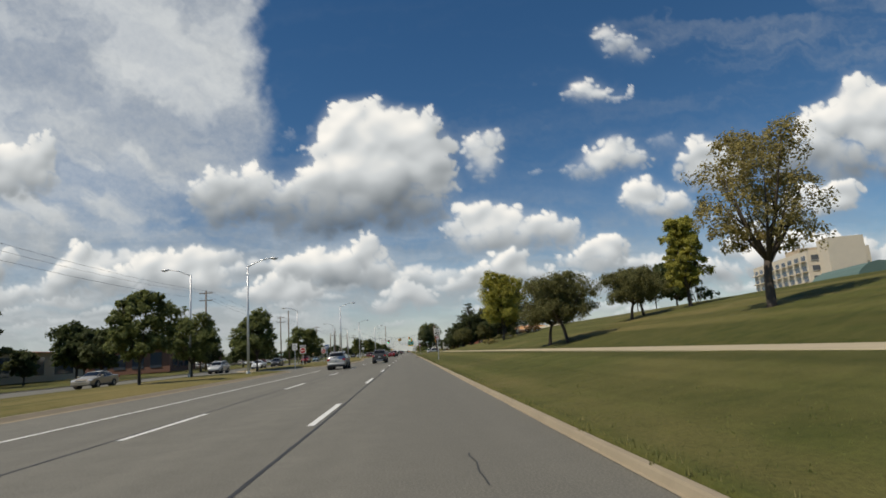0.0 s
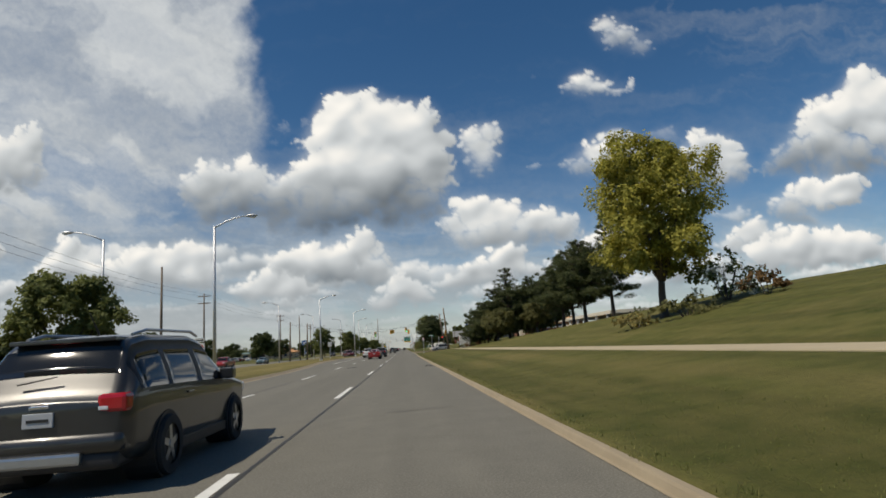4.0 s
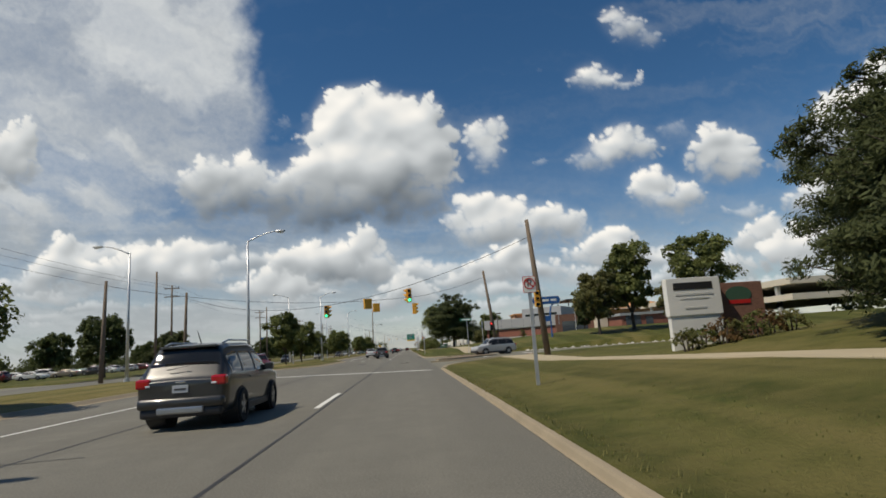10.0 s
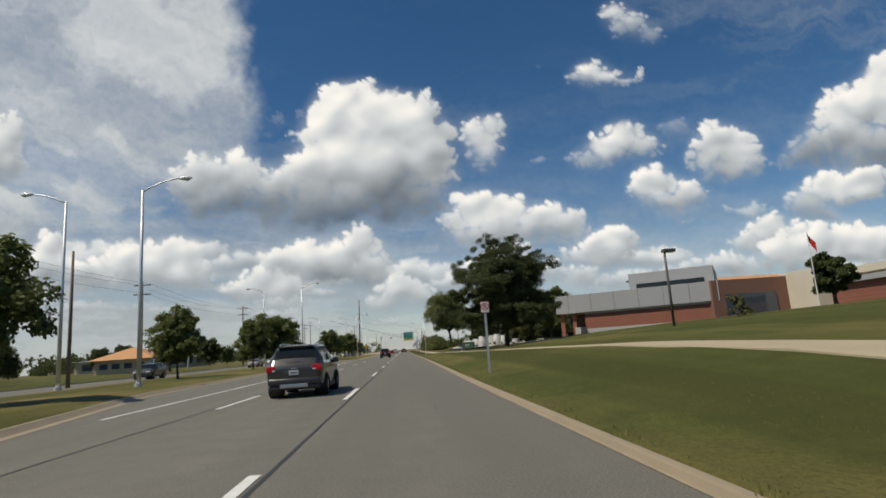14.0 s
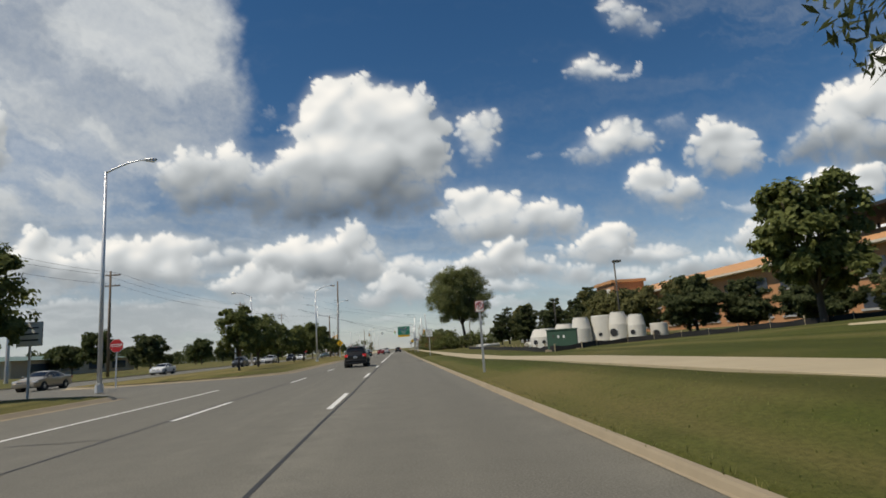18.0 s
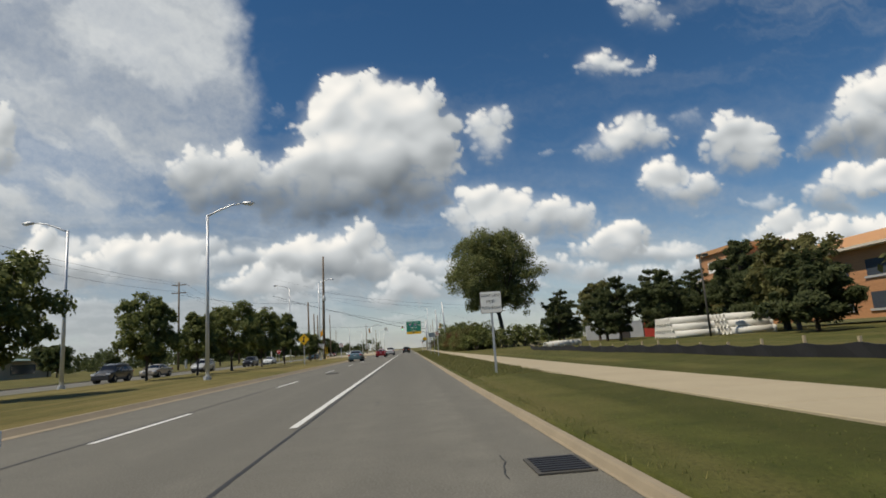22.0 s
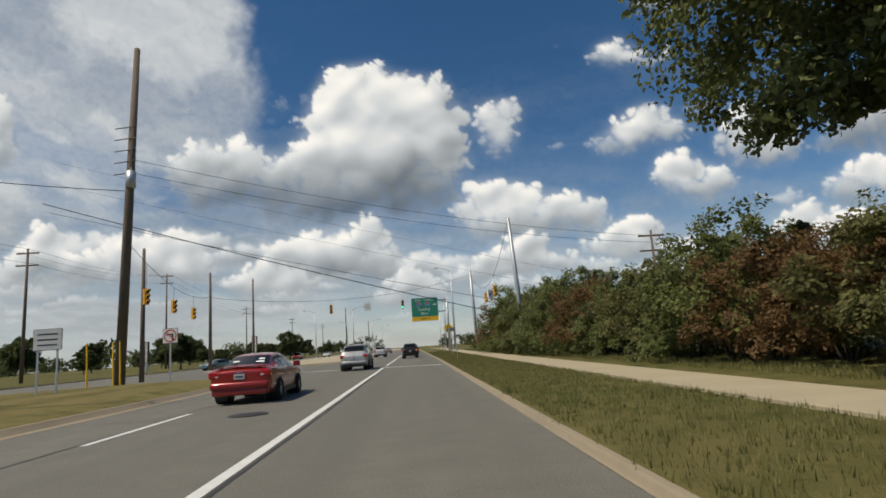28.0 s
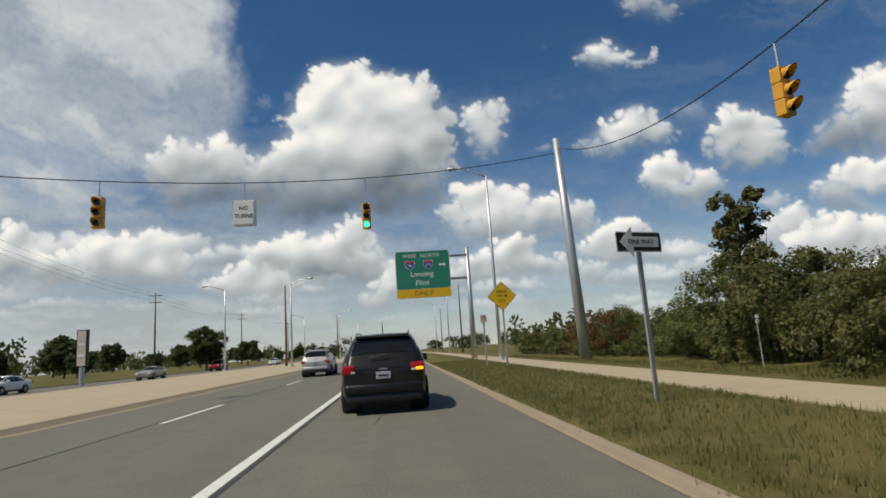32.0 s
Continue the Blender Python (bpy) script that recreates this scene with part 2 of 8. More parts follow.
LEAF_DARK = leaf_material("dark_leaves", (0.038, 0.050, 0.018), (0.094, 0.112, 0.038))
NEEDLE = leaf_material("pine_needles", (0.036, 0.046, 0.019), (0.092, 0.106, 0.042))
LEAF_POPLAR = leaf_material("grey_green_poplar_leaves", (0.070, 0.082, 0.030), (0.180, 0.190, 0.072))
LEAF_SAGE = leaf_material("pale_sage_leaves", (0.11, 0.125, 0.075), (0.26, 0.275, 0.17))
LEAF_FAR = leaf_material("far_tree_leaves", (0.048, 0.058, 0.024), (0.104, 0.118, 0.046))
LEAF_RUST = leaf_material("reddish_leaves", (0.10, 0.058, 0.026), (0.17, 0.105, 0.045))
LEAF_BLOSSOM = leaf_material("white_blossom", (0.40, 0.38, 0.28), (0.70, 0.68, 0.55))
BRICK = brick_material("red_brick", (0.25, 0.095, 0.065))
TANBRICK = brick_material("orange_tan_brick", (0.42, 0.21, 0.10))

# ---- the cloudy sky: a far curved backdrop, clear where the sky is blue ----
def lattice(seed, u, w):
    """Smooth value noise on a plane, 0 to 1."""
    rng = np.random.RandomState(seed)
    table = rng.rand(256, 256)
    i, j = np.floor(u).astype(int), np.floor(w).astype(int)
    a, b = u - i, w - j
    a, b = a * a * a * (a * (a * 6 - 15) + 10), b * b * b * (b * (b * 6 - 15) + 10)
    i0, i1, j0, j1 = i % 256, (i + 1) % 256, j % 256, (j + 1) % 256
    return (table[i0, j0] * (1 - a) + table[i1, j0] * a) * (1 - b) + (table[i0, j1] * (1 - a) + table[i1, j1] * a) * b


def fbm(seed, u, w, octaves=6, gain=0.5):
    total, amp, norm = 0.0, 1.0, 0.0
    for k in range(octaves):
        f = 2.03 ** k
        total = total + amp * lattice(seed + k, u * f + 17.3 * k, w * f + 9.1 * k)
        norm += amp
        amp *= gain
    return total / norm


def step(a, b, v):
    v = np.clip((v - a) / (b - a), 0, 1)
    return v * v * (3 - 2 * v)


SKY_CENTRE, SKY_RADIUS = Vector((0, 245, 0)), 3900.0
# view of the sky at the middle of the drive: turn and tilt of the picture plane in which the clouds are laid out
SKY_TURN, SKY_TILT, SKY_LEAN, SKY_F = 4.98, 9.52, LEAN, 1005.0


def sky_plane(px, py):
    """Direction (x, y, z) of the sky seen at a place of the picture plane, in its units."""
    u, v = (px - 784) / SKY_F, (py - 441) / SKY_F
    c, s = math.cos(radians(SKY_LEAN)), math.sin(radians(SKY_LEAN))
    u, v = c * u + s * v, -s * u + c * v
    c, s = math.cos(radians(SKY_TILT)), math.sin(radians(SKY_TILT))
    y, z = c + s * v, s - c * v
    c, s = math.cos(radians(SKY_TURN)), math.sin(radians(SKY_TURN))
    return c * u + s * y, -s * u + c * y, z


nx, ny = 900, 470
gx, gy = np.meshgrid(np.linspace(-420, 1990, nx), np.linspace(-330, 700, ny))
warp_u = fbm(11, gx / 60, gy / 60, 6, 0.55) - 0.5
warp_w = fbm(31, gx / 60, gy / 60, 6, 0.55) - 0.5
fine = fbm(81, gx / 16, gy / 16, 4, 0.62)
curl_u = fbm(181, gx / 13, gy / 13, 3, 0.6) - 0.5
curl_w = fbm(191, gx / 13, gy / 13, 3, 0.6) - 0.5
mottle = fbm(141, gx / 70 + warp_u, gy / 44 + warp_w, 5, 0.55)
alpha = np.zeros_like(gx)
tone = np.zeros_like(gx)
DX, DY = gx[0, 1] - gx[0, 0], gy[1, 0] - gy[0, 0]


def lay(box, a, t):
    """Lays a patch of cloud over what is there."""
    under = alpha[box] * (1 - a)
    tone[box] = (tone[box] * under + np.clip(t, 0.25, 0.985) * a) / np.maximum(under + a, 1e-6)
    alpha[box] = under + a


def blur(f, r):
    """Soft box mean over r cells each way."""
    for axis in (0, 1, 0, 1):
        pad = [(0, 0), (0, 0)]
        pad[axis] = (r + 1, r)
        c = np.cumsum(np.pad(f, pad, mode="edge"), axis=axis)
        n = f.shape[axis]
        hi = np.take(c, np.arange(2 * r + 1, 2 * r + 1 + n), axis=axis)
        lo = np.take(c, np.arange(0, n), axis=axis)
        f = (hi - lo) / (2 * r + 1)
    return f


ALL = (slice(None), slice(None))


def cloud(seed, base, puffs, grey=0.55, soft=0.10, ragged=1.0, cover=1.0):
    """One cumulus: round puffs that break into smaller ones, on a flat base. puffs: across, down, half width, half height."""
    rng = np.random.RandomState(seed)
    x0, x1 = min(p[0] - 1.7 * p[2] for p in puffs) - 40, max(p[0] + 1.7 * p[2] for p in puffs) + 40
    y0, y1 = min(p[1] - 1.7 * p[3] for p in puffs) - 40, max(base + 70, max(p[1] + 1.6 * p[3] for p in puffs))
    i0, i1 = np.searchsorted(gx[0], (x0, x1))
    j0, j1 = np.searchsorted(gy[:, 0], (y0, y1))
    box = (slice(j0, j1), slice(i0, i1))
    if i1 - i0 < 3 or j1 - j0 < 3:
        return
    size = np.mean([(p[2] + p[3]) / 2 for p in puffs])
    wob = min(12.0, 0.20 * size + 1.5) * ragged
    X = gx[box] + warp_u[box] * (0.55 * size + 8) * ragged + curl_u[box] * wob
    Y = gy[box] + warp_w[box] * (0.55 * size + 8) * ragged + curl_w[box] * wob
    balls = []
    for x, y, rx, ry in puffs:
        s = (rx + ry) / 2
        balls.append((x, y, rx * 0.98, ry * 0.98, 0.0, 0.62 * s))
        m = int(np.clip(10 + s / 3.0, 12, 34))
        for k in range(m):
            a, rho = 2 * math.pi * rng.rand(), 0.25 + 0.78 * math.sqrt(rng.rand())
            r = s * (0.52 - 0.30 * rho) * (0.65 + 0.7 * rng.rand())
            cx, cy = x + rx * rho * math.cos(a), y + ry * rho * math.sin(a)
            balls.append((cx, min(cy, base - 0.5 * r), r * 1.08, r * 0.95, 0.62 * s * (1 - rho * rho), r))
    high = np.zeros_like(X)
    union = np.full_like(X, -1.0)
    for cx, cy, rx, ry, z, r in balls:
        q0, q1 = np.searchsorted(gx[0, i0:i1], (cx - 1.3 * rx - 40, cx + 1.3 * rx + 40))
        p0, p1 = np.searchsorted(gy[j0:j1, 0], (cy - 1.3 * ry - 40, cy + 1.3 * ry + 40))
        w = (slice(p0, p1), slice(q0, q1))
        d = 1 - ((X[w] - cx) / rx) ** 2 - ((Y[w] - cy) / ry) ** 2
        union[w] = np.maximum(union[w], np.minimum(d, 1) * min(1.0, 0.45 + r / 50))
        h = np.where(d > 0, z + r * np.sqrt(np.clip(d, 0, 1)), 0)
        high[w] = np.maximum(high[w], h)
    top = min(p[1] - p[3] for p in puffs)
    raw_y = gy[box]
    deep = float(np.clip(0.72 * (base - top), 16, 150))
    low = step(base - deep, base + 6, raw_y + warp_w[box] * 34)
    flat = step(base + 20, base - 24, raw_y + warp_w[box] * 44 + curl_w[box] * 6)
    torn = 0.34 + 2.2 * soft + 0.9 * low
    a = step(0.0, 1.0, (union + 0.16 * (fine[box] - 0.5)) / torn) * flat * cover
    core = a
    haze = blur(np.clip(union, 0, 1) * flat, 7)
    a = np.maximum(a, 0.34 * cover * step(0.04, 0.6, haze))
    high = blur(high, 1)
    gyd, gxd = np.gradient(blur(high, 2), DY, DX)
    n = np.sqrt(1 + gyd * gyd + gxd * gxd)
    lit = (0.58 + 0.62 * gyd + 0.34 * gxd) / n
    wide = max(4, int(0.35 * size / DX))
    crease = np.clip((high - blur(high, wide)) / (0.30 * size), -1, 1)
    solid = step(0.05, 0.9, blur(np.clip(union, 0, 1), 3))
    byd, bxd = np.gradient(blur(high, wide), DY, DX)
    broad = np.clip(0.8 * byd + 0.55 * bxd, -0.8, 0.8)
    # sunlit upper left, dim creases and gloomy base are painted into the tone
    gloom = (1 - grey) * 0.42 * low ** 1.1 * (0.30 + 0.70 * solid) * (1 - 0.25 * step(400, 500, raw_y))
    t = 0.800 + 0.10 * broad * (1 - 0.4 * low) + 0.13 * (lit - 0.5) * (1 - 0.7 * low) + 0.050 * crease * (1 - 0.6 * low) + 0.13 * (mottle[box] - 0.5) - gloom
    t = t + 0.03 * (1 - solid) * (1 - low) - 0.040 * step(410, 540, raw_y)
    t = blur(t, 1)
    lay(box, a, t)


# thin streaks across the blue
streak = fbm(91, gx / 420 + warp_u * 0.8, gy / 70 + warp_w * 0.8 + gx / 700, 6, 0.6)
a = 0.13 * step(0.44, 0.84, streak) * step(-150, 300, gy)
a = a + 0.20 * step(0.42, 0.72, streak) * step(1020, 1220, gx) * step(190, 20, gy)
lay(ALL, a, 0.70 + 0 * gx)
# broad thin high veil in the west, with a torn eastern edge
veil = fbm(71, gx / 230 + warp_u * 0.6, gy / 150 + warp_w * 0.6 - gx / 600, 6, 0.55)
wisp_low = fbm(79, (gx + 0.7 * gy) / 210 + 0.6 * warp_u, (gy - 0.5 * gx) / 70 + 0.6 * warp_w, 6, 0.58)
edge = step(458, 392, gx + warp_u * 60 + curl_u * 14 + 14 * np.sin(gy / 46.0) + 60 * step(60, -160, gy))
edge = edge * step(420, 250, gy + 0.42 * (gx - 250) + warp_w * 120)
thin_veil = step(0.66, 0.38, wisp_low)
a = edge * (0.62 + 0.30 * step(0.28, 0.66, veil)) * (1 - 0.45 * step(150, 330, gy) * thin_veil - 0.14 * thin_veil)
lay(ALL, a, 0.765 + 0.075 * step(0.3, 0.7, veil) + 0.05 * (mottle - 0.5))
wisp = fbm(77, (gx + 0.9 * gy) / 170 + warp_u * 0.8, (gy - 0.4 * gx) / 60 + warp_w * 0.8, 6, 0.58)
a = 0.42 * step(0.40, 0.70, wisp) * step(490, 330, gx + warp_u * 60) * step(460, 360, gy) * step(150, 300, gy)
lay(ALL, a, 0.78 + 0 * gx)
# pale haze and layered cloud towards the horizon
bank = fbm(111, gx / 240 + warp_u * 0.7, gy / 40 + warp_w * 0.7, 6, 0.58)
haze = step(230, 560, gy + 0.02 * (784 - gx))
a = np.clip(haze * (0.30 + 0.36 * step(0.34, 0.64, bank)) + 0.20 * step(820, 250, gx) * step(320, 420, gy), 0, 0.93)
bright = fbm(121, gx / 80 + warp_u, gy / 20 + warp_w, 6, 0.6)
lay(ALL, a, 0.665 + 0.07 * step(0.36, 0.66, bright))

for k in range(64):
    rr = random.Random(900 + k)
    v = (k + rr.random()) / 64
    x, y = -380 + 2350 * rr.random(), 440 + 140 * v ** 0.8
    w = (38 + 54 * rr.random()) * (1.15 - 0.85 * v)
    cloud(230 + k, y + 0.26 * w, [(x, y, w, 0.24 * w), (x - 0.7 * w, y + 0.08 * w, 0.6 * w, 0.18 * w), (x + 0.6 * w, y - 0.06 * w, 0.5 * w, 0.24 * w)], 0.46 + 0.12 * v, 0.20, 0.7, 0.72)
cloud(201, 545, [(80, 445, 46, 38), (60, 470, 50, 34), (130, 480, 56, 34), (30, 490, 46, 26)], 0.58)
cloud(202, 520, [(240, 460, 66, 34), (300, 445, 50, 24), (200, 448, 40, 24), (330, 480, 46, 28), (260, 490, 90, 26)], 0.60)
cloud(203, 545, [(455, 500, 50, 36), (510, 505, 50, 30), (420, 515, 40, 26), (475, 480, 40, 22)], 0.66)
cloud(204, 508, [(560, 455, 80, 36), (628, 428, 38, 36), (500, 458, 56, 26), (645, 475, 44, 30), (590, 480, 70, 26)], 0.36)
cloud(205, 560, [(695, 500, 36, 30), (725, 515, 40, 26), (670, 530, 36, 20)], 0.62)
cloud(206, 398, [(345, 318, 50, 52), (410, 325, 58, 54), (480, 322, 58, 44), (550, 310, 62, 60), (600, 235, 72, 80), (590, 172, 44, 36), (345, 350, 60, 36), (650, 170, 40, 30),
                 (690, 185, 56, 42), (700, 250, 90, 84), (742, 190, 30, 40), (640, 310, 130, 72), (765, 290, 40, 60), (560, 360, 150, 32), (720, 350, 76, 40)], 0.20)
cloud(207, 306, [(830, 222, 24, 24), (862, 216, 26, 22), (852, 258, 30, 34), (846, 240, 34, 30)], 0.70, 0.20, 0.9)
cloud(208, 440, [(838, 370, 44, 40), (890, 378, 44, 36), (800, 392, 32, 22), (960, 388, 52, 28), (1000, 395, 34, 24), (890, 412, 100, 24)], 0.58)
cloud(209, 478, [(1085, 425, 34, 32), (1050, 430, 36, 28), (1015, 445, 30, 20), (1060, 455, 60, 20)], 0.56)
cloud(210, 515, [(900, 455, 44, 34), (850, 475, 50, 26), (810, 490, 40, 18), (960, 480, 40, 20), (1020, 485, 40, 20)], 0.60)
cloud(211, 372, [(1150, 325, 42, 32), (1130, 335, 28, 28), (1215, 335, 36, 22), (1180, 348, 60, 18)], 0.60, 0.14)
cloud(212, 328, [(1265, 245, 42, 34), (1300, 262, 50, 40), (1250, 270, 36, 36), (1325, 280, 28, 26), (1290, 295, 55, 26)], 0.50)
cloud(213, 298, [(1100, 238, 36, 32), (1070, 255, 46, 28), (1130, 258, 38, 24), (1035, 280, 40, 14)], 0.62, 0.16, 0.9)
cloud(225, 246, [(1186, 222, 28, 16), (1204, 230, 16, 12)], 0.85, 0.5, 1.2, 0.5)
cloud(214, 158, [(1035, 125, 32, 22), (1060, 130, 30, 18), (1030, 138, 36, 14), (1098, 138, 24, 9), (1124, 128, 9, 14)], 0.72, 0.20, 1.0)
cloud(215, 84, [(1080, 15, 26, 18), (1110, 38, 30, 20), (1145, 58, 26, 17), (1092, 44, 22, 18)], 0.76, 0.24, 1.0, 0.9)
cloud(216, 312, [(1480, 190, 50, 46), (1560, 165, 70, 66), (1425, 270, 50, 34), (1500, 250, 90, 56), (1640, 200, 90, 90), (1400, 285, 34, 16)], 0.42)
cloud(217, 395, [(1420, 362, 40, 28), (1470, 330, 50, 28), (1520, 318, 44, 28), (1445, 382, 54, 20)], 0.40)
cloud(218, 450, [(1350, 400, 38, 26), (1318, 422, 38, 20), (1400, 410, 38, 18)], 0.56)
cloud(219, 385, [(1322, 368, 40, 12), (1212, 405, 18, 12)], 0.68, 0.35, 1.3, 0.8)
cloud(220, 505, [(1420, 440, 88, 36), (1530, 430, 88, 36), (1220, 480, 58, 26), (1290, 470, 58, 24)], 0.58)
cloud(221, 335, [(-20, 270, 44, 52), (0, 225, 34, 24), (-90, 280, 88, 66)], 0.54)
cloud(222, 294, [(948, 281, 16, 8)], 0.85, 0.4, 1.2, 0.7)
cloud(226, 122, [(943, 113, 6, 5)], 0.85, 0.5, 1.0, 0.25)
cloud(223, 244, [(482, 200, 14, 12), (474, 228, 12, 7), (520, 190, 9, 11)], 0.85, 0.5, 1.8, 0.4)
cloud(224, 560, [(-160, 460, 110, 60), (-300, 430, 90, 70), (1740, 430, 120, 70), (1860, 300, 120, 80)], 0.5)
a = 0.55 * step(470, 610, gy)
lay(ALL, a, 0.665 + 0.10 * bright)

dx, dy, dz = sky_plane(gx, gy)
norm = np.sqrt(dx * dx + dy * dy + dz * dz)
verts = np.stack([SKY_CENTRE.x + SKY_RADIUS * dx / norm, SKY_CENTRE.y + SKY_RADIUS * dy / norm, SKY_CENTRE.z + SKY_RADIUS * dz / norm], -1).reshape(-1, 3)
index = np.arange(nx * ny).reshape(ny, nx)
quads = np.stack([index[:-1, :-1], index[1:, :-1], index[1:, 1:], index[:-1, 1:]], -1).reshape(-1, 4)
sky_mesh = bpy.data.meshes.new("backdrop")
sky_mesh.from_pydata(verts.tolist(), [], quads.tolist())
fade = np.clip(np.minimum(np.minimum(gx + 420, 1990 - gx) / 160, (gy + 330) / 120), 0, 1)
# the tone stored here carries the clouds' painted light and shade
for label, field in (("cloud_cover", alpha * fade), ("shaded_whiteness", tone)):
    sky_mesh.attributes.new(label, "FLOAT", "POINT").data.foreach_set("value", field.reshape(-1).astype(np.float32))
backdrop = tagged(new("backdrop", sky_mesh), "blue summer sky with white cumulus clouds and thin veils", "sky", kind="structure")
cm = Nodes("cloud_glow")
cm.tree.nodes.remove(cm.bsdf)
density = cm.tree.nodes.new("ShaderNodeAttribute")
density.attribute_name = "cloud_cover"
white = cm.tree.nodes.new("ShaderNodeAttribute")
white.attribute_name = "shaded_whiteness"
glow = cm.tree.nodes.new("ShaderNodeEmission")
stops = [(t, (0.90 * t ** 2.35, 0.960 * t ** 2.2, 1.02 * t ** 2.05)) for t in (0.28, 0.42, 0.56, 0.70, 0.84)] + [(1.0, (0.95, 0.96, 0.96))]
cm.link(cm.ramp(white.outputs["Fac"], stops), glow.inputs[0])
clear = cm.tree.nodes.new("ShaderNodeBsdfTransparent")
mixer = cm.tree.nodes.new("ShaderNodeMixShader")
wisps = cm.math("SUBTRACT", cm.noise(0.022, 6.0, 0.65), 0.5)
thin = cm.math("MULTIPLY", density.outputs["Fac"], cm.math("SUBTRACT", 1.0, density.outputs["Fac"]))
cm.link(cm.math("ADD", density.outputs["Fac"], cm.math("MULTIPLY", wisps, cm.math("MULTIPLY", thin, 1.5))), mixer.inputs[0])
cm.link(clear.outputs[0], mixer.inputs[1])
cm.link(glow.outputs[0], mixer.inputs[2])
cm.link(mixer.outputs[0], cm.tree.nodes["Material Output"].inputs["Surface"])
sky_mesh.materials.append(cm.mat)
for p in sky_mesh.polygons:
    p.use_smooth = True

# ---- building helpers ----
def part(name, bm, material, parent=None, label="", smooth=False):
    """Links a bmesh as one mesh object, under a thing or a part where one is given."""
    me = bpy.data.meshes.new(name)
    bm.to_mesh(me)
    bm.free()
    if material is not None:
        me.materials.append(material)
    if smooth:
        me.polygons.foreach_set("use_smooth", [True] * len(me.polygons))
    ob = new(name, me)
    ob.parent = parent
    return tagged(ob, label)


def mesh_part(name, verts, faces, material, parent=None, label="", smooth=False):
    me = bpy.data.meshes.new(name)
    me.from_pydata(verts, [], faces)
    me.materials.append(material)
    if smooth:
        me.polygons.foreach_set("use_smooth", [True] * len(me.polygons))
    ob = new(name, me)
    ob.parent = parent
    return tagged(ob, label)


def thing(name, label, category, at=(0, 0, 0), turn=0.0, group="", kind=""):
    ob = new(name)
    ob.matrix_world = pose(*at, 0, 0, turn)
    return tagged(ob, label, category, group, kind)


def box(bm, x0, x1, y0, y1, z0, z1, bevel=0.0):
    r = bmesh.ops.create_cube(bm, size=1.0, matrix=Matrix.Translation(((x0 + x1) / 2, (y0 + y1) / 2, (z0 + z1) / 2)) @ Matrix.Diagonal((x1 - x0, y1 - y0, z1 - z0, 1)))
    if bevel:
        es = list({e for v in r["verts"] for e in v.link_edges})
        bmesh.ops.bevel(bm, geom=es, offset=bevel, segments=2, affect="EDGES", profile=0.6)
    return bm


def boxed(x0, x1, y0, y1, z0, z1, bevel=0.0):
    return box(bmesh.new(), x0, x1, y0, y1, z0, z1, bevel)


def tube(bm, points, radii, sides=8, cap=True):
    """A round bar along a line of points; radii: one for each point."""
    points = [Vector(p) for p in points]
    rings = []
    for k, p in enumerate(points):
        way = (points[min(k + 1, len(points) - 1)] - points[max(k - 1, 0)]).normalized()
        side = way.cross(Vector((0, 0, 1)))
        side = side.normalized() if side.length > 1e-3 else Vector((1, 0, 0))
        other = way.cross(side)
        rings.append([bm.verts.new(p + radii[k] * (math.cos(a) * side + math.sin(a) * other)) for a in (2 * math.pi * i / sides for i in range(sides))])
    for a, b in zip(rings, rings[1:]):
        for i in range(sides):
            bm.faces.new((a[i], a[(i + 1) % sides], b[(i + 1) % sides], b[i]))
    if cap:
        bm.faces.new(rings[0])
        bm.faces.new(list(reversed(rings[-1])))
    return bm


def tubed(points, radii, sides=8, cap=True):
    bm = tube(bmesh.new(), points, radii, sides, cap)
    bmesh.ops.recalc_face_normals(bm, faces=bm.faces[:])
    return bm


def prism(outline, z0, z1, bevel=0.0):
    """An upright prism over a flat outline of x, y."""
    bm = bmesh.new()
    f = bm.faces.new([bm.verts.new((x, y, z0)) for x, y in outline])
    top = bmesh.ops.extrude_face_region(bm, geom=[f])
    bmesh.ops.translate(bm, vec=(0, 0, z1 - z0), verts=[v for v in top["geom"] if isinstance(v, bmesh.types.BMVert)])
    bmesh.ops.recalc_face_normals(bm, faces=bm.faces[:])
    if bevel:
        bmesh.ops.bevel(bm, geom=[e for e in bm.edges if all(v.co.z > z1 - 1e-4 for v in e.verts)], offset=bevel, segments=2, affect="EDGES")
    return bm


def curve(table, y):
    return float(np.interp(y, [a for a, _ in table], [b for _, b in table]))


# ---- the lie of the land ----
KERB = 1.78                               # east kerb at the side street
KERB_X = [(-80, 1.76), (20, 1.74), (62, 1.74), (96, 1.68), (108, 1.60), (128, 1.58), (142, 1.63), (153, 1.74), (169, 1.78), (206, 1.78), (222, 1.72), (255, 1.85),
          (278, 1.76), (298, 1.69), (320, 1.63), (357, 1.67), (388, 1.74), (424, 1.92), (900, 1.92)]
LANES = (-1.90, -5.05)
FAR_WEST, WEST_IN = -32.0, -21.5          # the other carriageway
STREET_S, STREET_N = 183.0, 203.0         # side street
WALK_X = [(-80, 7.5), (140, 7.2), (165, 6.6), (205, 6.4), (214, 6.5), (225, 6.0), (245, 5.2), (265, 4.6), (295, 4.45), (320, 4.35), (353, 4.65), (386, 4.75), (422, 5.05), (440, 5.2), (520, 6.5), (900, 7.0)]
WALK_W = [(-80, 2.2), (140, 2.1), (300, 2.1), (320, 1.95), (353, 1.75), (386, 1.55), (422, 1.7), (900, 1.8)]
